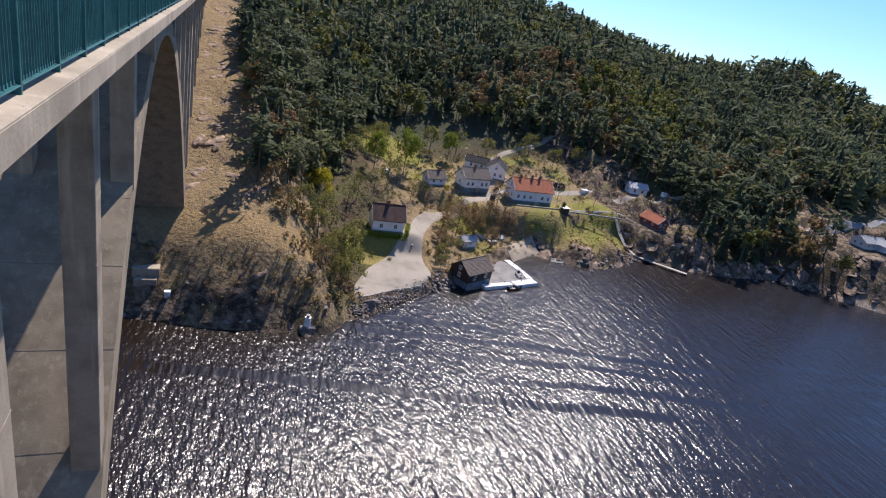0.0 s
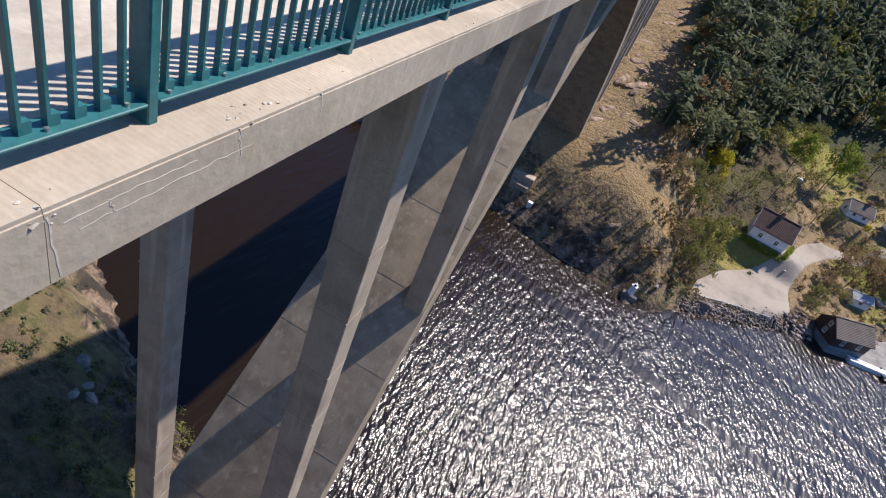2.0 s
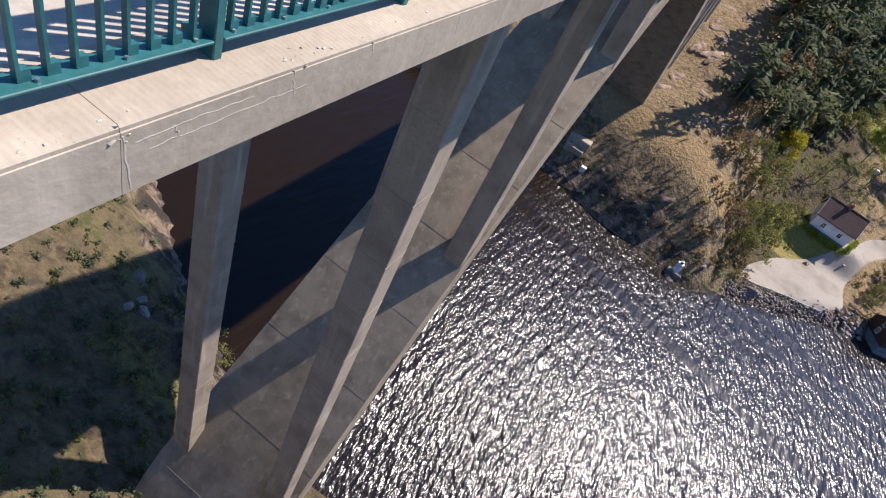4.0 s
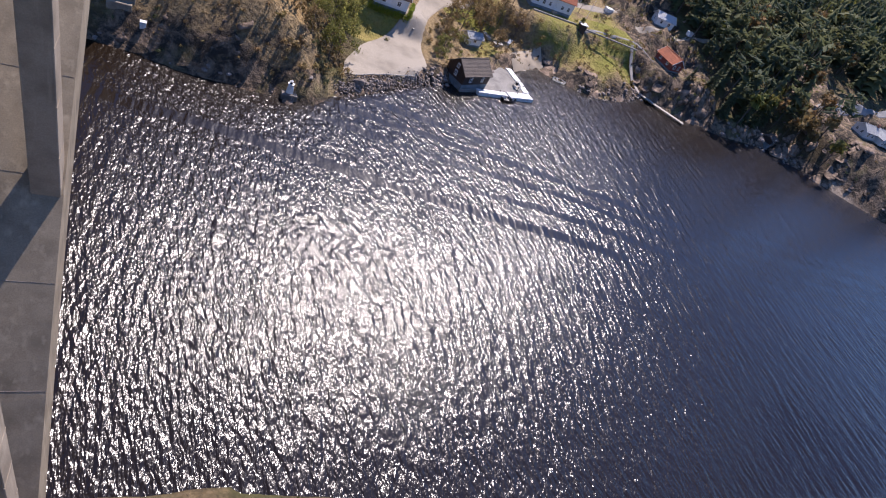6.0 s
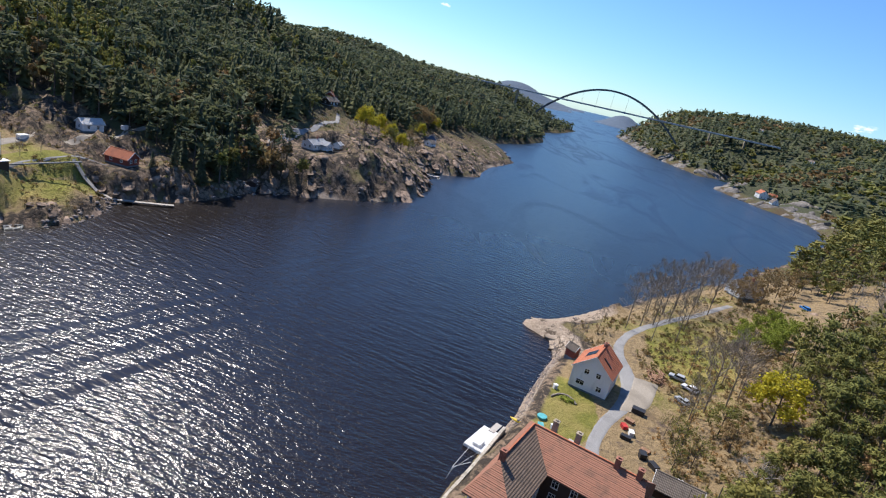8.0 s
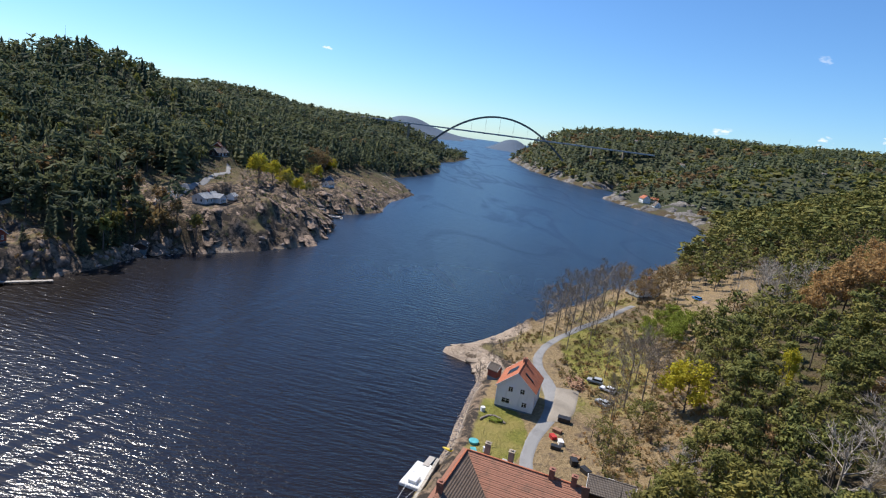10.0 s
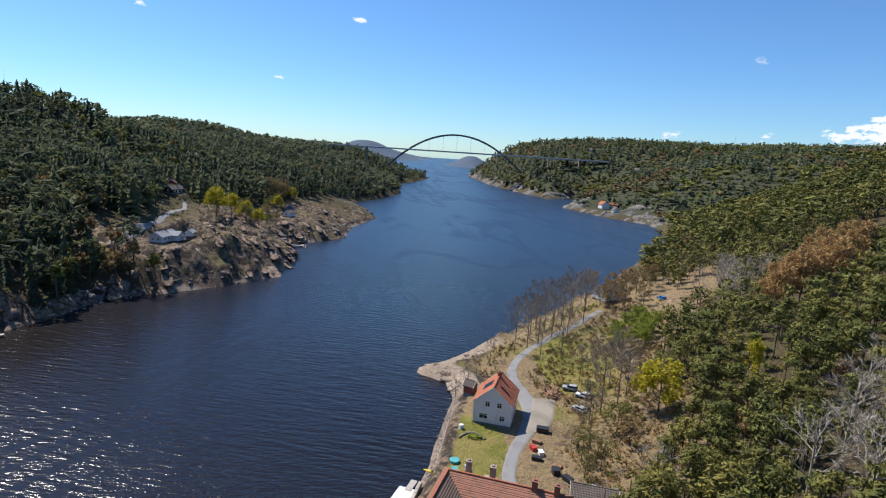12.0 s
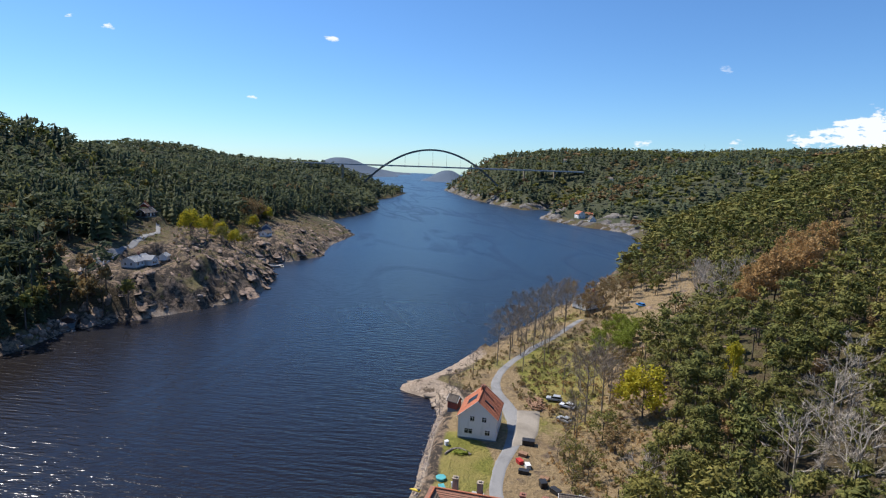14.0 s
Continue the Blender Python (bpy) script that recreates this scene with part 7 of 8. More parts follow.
# ---- gardens and yard clutter ----
STONE_BED = surface("bed_stones", (0.25, 0.24, 0.22), (0.36, 0.34, 0.31), 3, 0.5, 0.9)
RED_CLOTH = surface("red_cloth", (0.45, 0.03, 0.03), (0.55, 0.05, 0.04), 9, 1.5, 0.8)
YELLOW_PAINT = surface("yellow_plastic", (0.6, 0.42, 0.02), (0.7, 0.5, 0.03), 5, 1, 0.4)
TURQUOISE = surface("turquoise_tarp", (0.08, 0.36, 0.38), (0.11, 0.45, 0.46), 6, 1, 0.6)
LOG_END = surface("cut_logs", (0.24, 0.13, 0.08), (0.36, 0.22, 0.13), 7, 1.5, 0.9)
bed = empty("rock_garden", Matrix.Translation((113.6, -2.0, 2.9)), "curved rock garden bed with stones and low plants on the lawn", "garden bed")
for i in range(22):
    a = i / 21 * 4.2 - 0.6
    ob = share("stone", ROCKS[i % 6], bed, Matrix.Translation((1.6 * math.sin(a), -4 * i / 21 + 2.4 + 0.6 * math.cos(a), 0.1)) @ Matrix.Rotation(i * 1.7, 4, "Z") @ Matrix.Diagonal((0.32, 0.3, 0.35, 1)))
v, f, _c = round_crown(260, np.random.default_rng(5), 0.0, 0.55, 0.1)
v = v * np.array([3.2, 4.2, 1.2]) + np.array([0, -0.2, -0.35])
pl = new("plant", mesh_of("plant", v, f, FRESH, np.random.default_rng(6).random(len(v))))
pl.parent = bed
pile = empty("woodpile", Matrix.Translation((136.6, -20.6, gz(136.6, -20.6))), "heap of split firewood and logs beside the driveway", "woodpile")
gl = np.random.default_rng(8)
log_me = shared_mesh("log", tube(bmesh.new(), (-0.9, 0, 0), (0.9, 0, 0), 0.17, 0.15, 7), LOG_END)
for i in range(70):
    share("log", log_me, pile, Matrix.Translation((gl.normal(0, 1.5), gl.normal(0, 1.0), 0.15 + 1.1 * gl.random() ** 2)) @ Matrix.Rotation(gl.normal(0.4, 0.35), 4, "Z") @ Matrix.Rotation(gl.normal(0, 0.2), 4, "Y"))


def crate(x, y, yaw, w, d, h, material, label, name="crate", category="crate"):
    z = gz(x, y)
    root = empty(name, Matrix.Translation((x, y, z)) @ Matrix.Rotation(radians(yaw), 4, "Z"), label, category)
    part("body", box_bm(-w / 2, w / 2, -d / 2, d / 2, -0.05, h, 0.04), material, root)
    part("lid", box_bm(-w / 2 - 0.05, w / 2 + 0.05, -d / 2 - 0.05, d / 2 + 0.05, h, h + 0.07, 0.02), material, root)
    return root


crate(117.6, -16.8, 80, 2.6, 1.5, 1.0, DARK_PAINT, "grey covered trailer at the edge of the yard", "trailer", "trailer")
crate(110.2, -14.2, 25, 1.5, 1.0, 0.7, RED_CLOTH, "red tarpaulin over a garden cart by the driveway", "covered_heap", "tarpaulin")
crate(113.0, -15.2, 60, 1.8, 1.1, 0.6, LOG_END, "low stack of reddish timber by the yard", "timber_stack", "timber")
crate(108.3, -15.6, 10, 1.4, 0.9, 0.8, TRIM, "white lidded box among the yard clutter")
crate(106.2, -14.6, 75, 2.0, 1.0, 0.7, DARK_PAINT, "dark covered trailer by the driveway", "trailer", "trailer")
crate(103.5, -18.2, 70, 1.6, 1.0, 0.5, LOG_END, "stack of weathered timber by the yard", "timber_stack", "timber")
crate(101, -17.6, 10, 1.6, 1.2, 1.1, DARK_PAINT, "dark tarpaulin-covered heap by the yard", "covered_heap", "tarpaulin")
crate(98.5, -19.5, 35, 2.0, 1.1, 0.8, DARK_PAINT, "small boat trailer under a dark cover", "trailer", "trailer")
crate(99.5, 1.2, 15, 1.8, 1.0, 0.6, TURQUOISE, "turquoise tarpaulin over garden things", "covered_heap", "tarpaulin")
crate(100.5, -1.0, 40, 0.9, 0.7, 0.9, TRIM, "white garden box on the lawn")
crate(96.5, -5.2, 70, 2.2, 1.2, 0.9, WOOD, "wooden trailer standing on the driveway", "trailer", "trailer")
crate(116.8, 0.8, 30, 0.8, 0.8, 0.9, TRIM, "white bench box on the lawn")
kay = empty("kayak", Matrix.Translation((99, 5.4, 2.6)) @ Matrix.Rotation(radians(70), 4, "Z"), "bright yellow kayak lying on the shore", "kayak")
bm = bmesh.new()
bmesh.ops.create_uvsphere(bm, u_segments=12, v_segments=8, radius=1.0, matrix=Matrix.Diagonal((1.9, 0.36, 0.24, 1)))
part("hull", bm, YELLOW_PAINT, kay)
part("cockpit", tube(bmesh.new(), (0, 0, 0.2), (0, 0, 0.27), 0.32, 0.3, 12), DARK_PAINT, kay)
pool = empty("sandpit", Matrix.Translation((103, 1.5, gz(103, 1.5))), "low round blue paddling tub on the lawn", "tub")
part("tub", tube(bmesh.new(), (0, 0, 0), (0, 0, 0.5), 0.9, 1.0, 16), TURQUOISE, pool)

raft = empty("floating_dock", Matrix.Translation((92.6, 10.3, 0)) @ Matrix.Rotation(radians(-14), 4, "Z"), "white covered floating dock moored off the quay wall", "dock")
part("deck", box_bm(-3.9, 3.9, -1.9, 1.9, -0.3, 0.55, 0.08), TRIM, raft)
for i in range(25):
    part("plank", box_bm(-3.8 + 0.305 * i, -3.53 + 0.305 * i, -1.85, 1.85, 0.55, 0.59), TRIM, raft)
part("locker", box_bm(-3.2, -1.2, -1.0, 0.6, 0.6, 1.2, 0.08), WHITE_CAR, raft)
part("ramp", box_bm(3.0, 6.4, -0.7, 0.5, 0.6, 0.72), WOOD, raft)
pole = empty("mooring_frame", pose(0, 0, 0), "thin white mooring poles and ropes over the water", "mooring")
for a, b, r in (((79.2, 13.2, -1), (78.8, 12.2, 3.0), 0.05), ((83.5, 10.2, 1.5), (79.0, 12.4, 2.6), 0.04), ((79.0, 12.4, 2.6), (90.2, 11.4, 0.9), 0.03), ((79.0, 12.4, 2.2), (89.6, 9.2, 0.8), 0.02)):
    part("rope" if r < 0.045 else "pole", tube(bmesh.new(), a, b, r, sides=6), TRIM, pole)
# quay wall along the near shore
wall = empty("quay_wall", pose(0, 0, 0), "low pale stone quay wall along the near shore", "wall")
wl = spaced([(44, 18.8), (58, 15.6), (62.6, 14.6), (63.4, 12.6), (72, 11.6), (84, 9.4), (97, 7.4)], 46)
for i in range(45):
    (x0, y0), (x1, y1) = wl[i], wl[i + 1]
    L = math.dist((x0, y0), (x1, y1))
    ob = part("coping", box_bm(0.01, L - 0.01, -0.3, 0.3, -1.8, 1.75 + 0.05 * math.sin(i * 2.1), 0.04), CONCRETE_PALE, wall)
    ob.matrix_basis = Matrix.Translation((x0, y0, 0)) @ Matrix.Rotation(math.atan2(y1 - y0, x1 - x0), 4, "Z")
ew = empty("edging", pose(0, 0, 0), "thin pale stone edging between lawn and shore stones", "edging")
wl = spaced([(98, 6.0), (107, 4.6), (118, 4.2), (127, 3.4), (133, 1.8)], 30)
for i in range(29):
    (x0, y0), (x1, y1) = wl[i], wl[i + 1]
    ob = part("stone", box_bm(0.02, math.dist((x0, y0), (x1, y1)) - 0.02, -0.12, 0.12, -0.4, 0.14, 0.03), CONCRETE, ew)
    ob.matrix_basis = Matrix.Translation((x0, y0, gz(x0, y0))) @ Matrix.Rotation(math.atan2(y1 - y0, x1 - x0), 4, "Z")
# retaining walls, steps and odds in the village
for (x0, y0), (x1, y1), h, lab in (((96, 162.5), (112, 162), 1.0, "grey stone retaining wall below the long white house"), ((112, 162), (136, 158.5), 0.5, "low stone wall along the lawn"), ((87, 153.5), (91, 157), 0.5, "pale boards stacked above the beach"), ((93, 153), (101, 152.5), 0.5, "pale sea wall at the head of the cove"), ((52, 137.5), (56.5, 145), 0.8, "low wall beside the gravel road")):
    root = empty("stone_wall", Matrix.Translation((x0, y0, gz(x0, y0))) @ Matrix.Rotation(math.atan2(y1 - y0, x1 - x0), 4, "Z"), lab, "wall")
    L = math.dist((x0, y0), (x1, y1))
    for r in range(max(1, int(h / 0.4))):
        u = -0.3 * (r % 2)
        while u < L:
            w = 0.5 + 0.5 * g.random()
            part("stone", box_bm(u + 0.01, u + w - 0.02, -0.25 + g.normal(0, 0.02), 0.25, -0.3 + 0.4 * r, 0.08 + 0.4 * r, 0.03), STONE_BED if "pale" not in lab else CONCRETE_PALE, root)
            u += w
bh = empty("garden_pavilion", Matrix.Translation((113.5, 160.5, gz(113.5, 160.5))), "small dark pavilion with a white flat roof by the wall", "pavilion")
part("body", box_bm(-1.2, 1.2, -1.0, 1.0, -1.5, 2.1, 0.03), BROWN_WALL, bh)
part("roof", box_bm(-1.5, 1.5, -1.3, 1.3, 2.1, 2.25, 0.03), TRIM, bh)
for x, y, h in ((117, 166, 8), (124, 184, 8)):
    fp = empty("flagpole", Matrix.Translation((x, y, gz(x, y))), "slender white flagpole in the garden", "flagpole", "flagpoles")
    part("pole", tube(bmesh.new(), (0, 0, -0.3), (0, 0, h), 0.07, 0.04, 8), TRIM, fp)
    part("finial", tube(bmesh.new(), (0, 0, h), (0, 0, h + 0.2), 0.09, 0.02, 8), YELLOW_PAINT, fp)
for x, y, yaw, w, d, h, lab in ((88.5, 154, 60, 4.5, 0.9, 0.5, "pale upturned boat above the beach"), (83, 150, 20, 3, 1.5, 0.7, "stack of grey timber below the birches"), (80, 153, 100, 3.5, 1.2, 0.6, "stack of weathered boards below the birches"), (118, 186, 10, 3, 2, 1.2, "white caravan-like trailer by the road"), (137, 184.5, 0, 3, 2, 1.3, "white covered trailer by the road"), (171, 178, 0, 2.5, 2, 1.4, "small white hut beside the road"), (55, 183, 0, 2.4, 1.2, 1.0, "white garden furniture on the lawn")):
    crate(x, y, yaw, w, d, h, TRIM if "white" in lab or "pale" in lab else WOOD, lab)
# masts on the hill crests
for x, y, h in ((430, 372, 30), (1560, -640, 46), (1600, -655, 30)):
    m_ = empty("radio_mast", Matrix.Translation((x, y, height(x, y))), "thin lattice radio mast on the wooded crest", "mast", "radio masts")
    part("mast", tube(bmesh.new(), (0, 0, 0), (0, 0, h), 0.5 if x > 900 else 0.18, 0.25 if x > 900 else 0.08, 5), STEEL, m_)
    part("antenna", tube(bmesh.new(), (0, 0, h), (0, 0, h * 1.12), 0.2 if x > 900 else 0.06, sides=4), DARK_PAINT, m_)


# ---- single trees ----
def tree_kit(kind, seed):
    """Meshes of one tree of height 1: trunk with limbs, and a crown."""
    gq = np.random.default_rng(seed)
    if kind == "pine":
        v, f, cen = pine_crown(700, gq, 0.4, 0.2, 12)
        wood = [limb((0, 0, -0.02), (0.01, 0, 0.9), 0.017, 0.004, 7)] + [limb((0, 0, c[2] * 0.9 - 0.05), c, 0.006, 0.002, 4) for c in cen]
        tv, tf = joined(wood)
        return (tv, tf, BARK), (v, f, PINE_NEEDLES)
    if kind == "spruce":
        v, f = spruce_crown(620, gq, 0.19, 0.06)
        return (*joined([limb((0, 0, -0.02), (0, 0, 0.93), 0.014, 0.003, 7)]), BARK), (v, f, NEEDLES)
    (tv, tf), ends = branching(gq, 4 if kind in ("tall", "grey", "bare") else 3, 9 if kind != "tall" else 8, spread=0.3 if kind != "tall" else 0.27, r=0.014 if kind != "tall" else 0.012, low=0.2 if kind != "tall" else 0.34, lean=gq.normal(0, 0.03))
    if kind in ("bare", "tall", "grey"):
        wood_ = GREY_BARK if kind == "grey" else TWIG
        many = 4 if kind == "tall" else 3
        c = np.repeat(ends, many, 0) + gq.normal(0, 0.018, (len(ends) * many, 3))
        out = unit(unit(c - np.array([0, 0, 0.45])) + gq.normal(0, 0.45, c.shape) + np.array([0, 0, 0.25]))
        v, f = kites(c, out, unit(np.cross(out, gq.normal(0, 1, c.shape))), np.full(len(c), 0.085) * (0.6 + 0.8 * gq.random(len(c))), np.full(len(c), 0.0045), 0.1)
        return (tv, tf, wood_), (v, f, wood_)
    per = {"maple": 44, "birch": 18, "buds": 15, "rust": 24, "fresh": 30, "sparse": 8}[kind]
    leaf = {"maple": 0.034, "birch": 0.032, "buds": 0.033, "rust": 0.034, "fresh": 0.036, "sparse": 0.03}[kind]
    c = np.repeat(ends, per, 0) + gq.normal(0, 0.05 if kind in ("maple", "fresh") else 0.042, (len(ends) * per, 3))
    n_ = len(c)
    out = unit(gq.normal(0, 1, (n_, 3)))
    side = unit(np.cross(out, gq.normal(0, 1, (n_, 3))))
    size = leaf * (0.6 + 0.8 * gq.random(n_))
    v, f = kites(c, out, side, size * 1.2, size)
    return (tv, tf, BARK), (v, f, {"maple": YELLOW, "birch": SPRING, "buds": BUDS, "rust": RUST, "fresh": FRESH, "sparse": SPRING}[kind])


KITS = {}


def tree(kind, x, y, h, label, name="tree", group="", wide=1.0, z=None):
    i = len(tree_spots) % 3
    if (kind, i) not in KITS:
        t_, c_ = tree_kit(kind, 500 + 7 * i + sum(map(ord, kind)))
        KITS[kind, i] = (mesh_of("trunk", *t_), mesh_of("crown", c_[0], c_[1], c_[2], np.random.default_rng(i).random(len(c_[0])) ** 2) if c_ else None)
    t_, c_ = KITS[kind, i]
    tree_spots.append((x, y))
    zz = gz(x, y) if z is None else z
    root = empty(name, Matrix.Translation((x, y, zz - 0.1)) @ Matrix.Rotation(len(tree_spots) * 2.1, 4, "Z") @ Matrix.Diagonal((h * wide, h * wide, h, 1)), label, "tree", group)
    share("trunk", t_, root, Matrix.Identity(4))
    if c_:
        share("crown", c_, root, Matrix.Identity(4))
    return root


tree_spots = []
for x, y, h in ((171.4, -17.2, 16), (181.9, -14.3, 15), (190.4, -24.4, 18), (184.6, -26.2, 16), (198.6, -31.2, 19), (206.8, -35.3, 18), (213, -37, 19), (219.8, -43, 18), (163.4, -26.5, 14), (176, -21, 16), (166, -13, 13), (195, -22, 18), (202, -29, 17), (160, -20, 12), (203, -39.5, 17), (188, -19.5, 16), (178, -30, 14)):
    tree("tall", x, y, h, "tall bare tree in a row along the driveway", "bare_tree", "bare trees along the driveway")
for x, y, h in ((126.2, -30.6, 18), (128.9, -34.9, 18), (142.8, -28.4, 11), (122.5, -27.5, 11), (118, -27, 10), (140.6, -35.5, 12), (146, -33, 12), (117, -24.5, 8), (134, -38, 12), (150, -40, 11)):
    tree("tall", x, y, h, "slender bare tree above the parked cars", "bare_tree", "bare trees by the yard")
for x, y, h in ((159, -5.8, 7), (141, 0.3, 6.5), (136.9, 3.0, 6), (149, -2, 6), (152, 1, 5)):
    tree("bare", x, y, h, "small bare tree among the shore rocks", "bare_tree", "bare trees on the shore")
tree("maple", 123.5, -42.5, 13, "bright yellow flowering maple at the wood's edge", "maple_tree", wide=1.22, z=gz(123.5, -42.5) - 1.6)
tree("maple", 125, -62, 11, "slim yellow-green maple among the pines", "maple_tree", wide=0.6)
tree("birch", 105, -47, 7, "small yellow-green birch among the pines", "birch_tree", wide=0.8)
tree("buds", 190.7, -74.5, 11, "small brown budding tree on the open slope", "broadleaf_tree", wide=1.1)
for x, y, h in ((105.5, -23, 7), (102, -26, 6.5), (109, -25, 6), (99, -22.5, 6), (112, -22, 5)):
    tree("sparse", x, y, h, "young willow with thin yellow-green leaves by the yard", "willow_tree", "willows by the yard")
for x, y, h, k in ((184, -47, 6, "fresh"), (190, -52, 6.5, "fresh"), (177, -45, 5, "fresh"), (170, -45, 5, "fresh"), (196, -57, 6.5, "fresh"), (163, -42, 4.5, "fresh"), (178, -54, 7, "fresh"), (173, -51, 6.5, "fresh"), (167, -50, 6, "fresh"), (184, -57, 7, "fresh"), (188, -61, 6, "fresh"), (166, -47, 5, "birch"), (160, -43, 5, "buds"), (155, -38, 4, "buds"), (150, -44, 6, "buds"), (143, -40, 5, "buds"), (137, -30, 4, "birch"), (116, -32, 7, "birch"), (110, -33, 6, "buds"), (133, -44, 6, "buds"), (140, -48, 7, "birch")):
    tree(k, x, y, h, "fresh green broadleaf tree at the back of the meadow", "broadleaf_tree", "fresh green trees", wide=1.45)
for x, y, h in ((228, -60, 12), (240, -63, 13), (246, -58, 11), (224, -66, 10), (250, -70, 12), (238, -48, 11), (258, -78, 12), (223, -53, 10), (227, -50, 9), (219, -57, 8)):
    tree("buds", x, y, h, "budding brown birch near the hidden white house", "birch_tree", "birches where the driveway ends")
for x, y, h in ((178, -92, 16), (182, -97, 16), (186, -103, 17), (190, -108, 16), (193, -115, 17), (198, -110, 16), (201, -120, 17), (211, -126, 14), (216, -135, 15), (174, -87, 12), (207, -118, 15), (222, -128, 17), (229, -146, 17), (235, -140, 16), (185, -99, 16)):
    tree("rust", x, y, h, "rust-brown budding birch on the slope", "birch_tree", "rust-brown birches on the slope", wide=1.05)
for x, y, h in ((197.6, -85.2, 18), (195, -89.5, 17), (204, -88, 17), (188, -83, 14), (213, -92, 16), (224, -95, 15), (236, -99, 15), (218, -84, 13), (200, -98, 15), (209, -104, 15)):
    tree("grey", x, y, h, "bare pale grey tree on the slope", "bare_tree", "grey bare trees on the slope", wide=0.9)
for x, y, h in ((94.3, -64, 14), (81.9, -51.1, 13), (78.4, -57.3, 13), (91, -32.3, 9), (71.5, -52.5, 13), (87, -58.5, 12), (104, -72, 13), (112, -80, 12), (98, -69, 12)):
    tree("grey", x, y, h, "bare grey broadleaf tree among the pines", "bare_tree", "grey bare trees among the pines", wide=1.35)
for x, y, h in ((88.5, -31.5, 9), (83, -28, 9), (80, -26.5, 9), (86.2, -28.6, 8), (77.5, -29.5, 10), (94, -34.1, 9.5), (102.1, -39, 9), (106.8, -43.3, 10), (82, -31, 9.5), (86, -36, 11), (94.8, -39.7, 10.5), (101.4, -44.4, 11), (98, -37, 8), (112, -47, 10), (109, -50, 11)):
    tree("pine", x, y, h, "olive green pine at the wood's edge above the yard", "pine_tree", "pines above the yard", wide=1.15)
gp_ = np.random.default_rng(12)
n = 0
while n < 60:
    x, y = gp_.uniform(62, 150), gp_.uniform(-85, -28)
    z_, fa, ne = land(np.array([x]), np.array([y]))
    if in_forest(np.array([x]), np.array([y]), fa, ne)[0] and math.hypot(x, y) > 55 and min((math.hypot(x - a, y - b) for a, b in tree_spots), default=9) > 3.2:
        tree("pine", x, y, gp_.uniform(9, 13.5), "olive green pine with a rounded crown on the near slope", "pine_tree", "pines on the near slope")
        n += 1
# village trees
for x, y, h, w in ((50, 181, 13, 0.85), (62, 186, 16, 0.8), (86, 207, 11, 0.9)):
    tree("fresh", x, y, h, "fresh green rounded tree behind the houses", "broadleaf_tree", "rounded green village trees", wide=w)
for x, y, h in ((26.5, 144, 9), (73.5, 172, 3)):
    tree("maple", x, y, h, "yellow flowering bush-like maple in the village", "maple_tree")
for x, y, h in ((28, 114, 8), (31, 119, 9), (29, 125, 10), (33, 130, 10), (26, 133, 9), (36, 136, 8), (24, 126, 8), (25, 118, 7)):
    tree("birch", x, y, h, "birch with thin yellow-green leaves at the slope's foot", "birch_tree", "birches at the slope's foot", wide=1.15)
for x, y, h, k in ((10, 176, 9, "birch"), (12.5, 186, 10, "birch"), (9.5, 195, 9, "buds"), (14, 198, 10, "birch"), (12, 208, 9, "buds"), (7.5, 166, 4, "buds"), (13, 131, 6, "buds"), (16, 124, 6, "buds"), (20, 128, 8, "birch"), (23, 113, 6, "buds")):
    tree(k, x, y, h, "thin-leaved birch at the edge of the open hillside", "birch_tree", "birches along the open hillside", wide=1.1)
for x, y, h, k in ((46, 192, 10, "birch"), (54, 198, 11, "birch"), (72, 200, 9, "birch"), (80, 212, 11, "birch"), (92, 214, 10, "sparse"), (58, 205, 10, "birch"), (104, 210, 9, "birch"), (116, 206, 9, "sparse"), (124, 212, 10, "birch"), (42, 180, 10, "birch"), (132, 204, 8, "birch"), (146, 208, 9, "birch")):
    tree(k, x, y, h, "spring-green birch below the spruce woods", "birch_tree", "birches below the woods", wide=1.15)
for x, y, h in ((40, 158, 9), (46, 163, 9), (52, 170, 10), (57, 176, 10), (36, 152, 8), (60, 168, 7), (64, 171, 7), (48, 155, 7)):
    tree("sparse", x, y, h, "half-bare tree above the village road", "broadleaf_tree", "half-bare village trees", wide=1.1)
for x, y, h in ((66, 148, 9), (71, 152, 10), (76, 150, 10), (79, 156, 10), (84, 158, 9), (69, 158, 8), (88, 162, 9), (75, 161, 8), (63, 143, 6), (62, 138, 6), (90, 156, 8), (81, 147, 7)):
    tree("buds", x, y, h, "budding birch in the grove above the boathouse", "birch_tree", "birches above the boathouse", wide=1.15)
for x, y, h in ((60, 134, 5), (64, 140, 5), (58, 129, 4), (68, 141, 4)):
    tree("birch", x, y, h, "low yellow-green bush beside the gravel lot", "bush", "bushes beside the gravel lot", wide=1.4)
for x, y, h in ((124, 168, 5), (132, 170, 5.5), (120, 176, 6), (141, 172, 5)):
    tree("bare", x, y, h, "small bare fruit tree on the lawn", "fruit_tree", "fruit trees on the lawn", wide=1.3)
for x, y, h, k in ((158, 152, 6, "spruce"), (110, 157, 6, "pine"), (172, 143, 12, "spruce"), (180, 141, 13, "spruce"), (187, 142, 11, "spruce"), (166, 150, 9, "spruce"), (193, 144, 12, "spruce")):
    tree(k, x, y, h, "dark conifer standing at the shore below the village", "conifer_tree", "shore conifers")
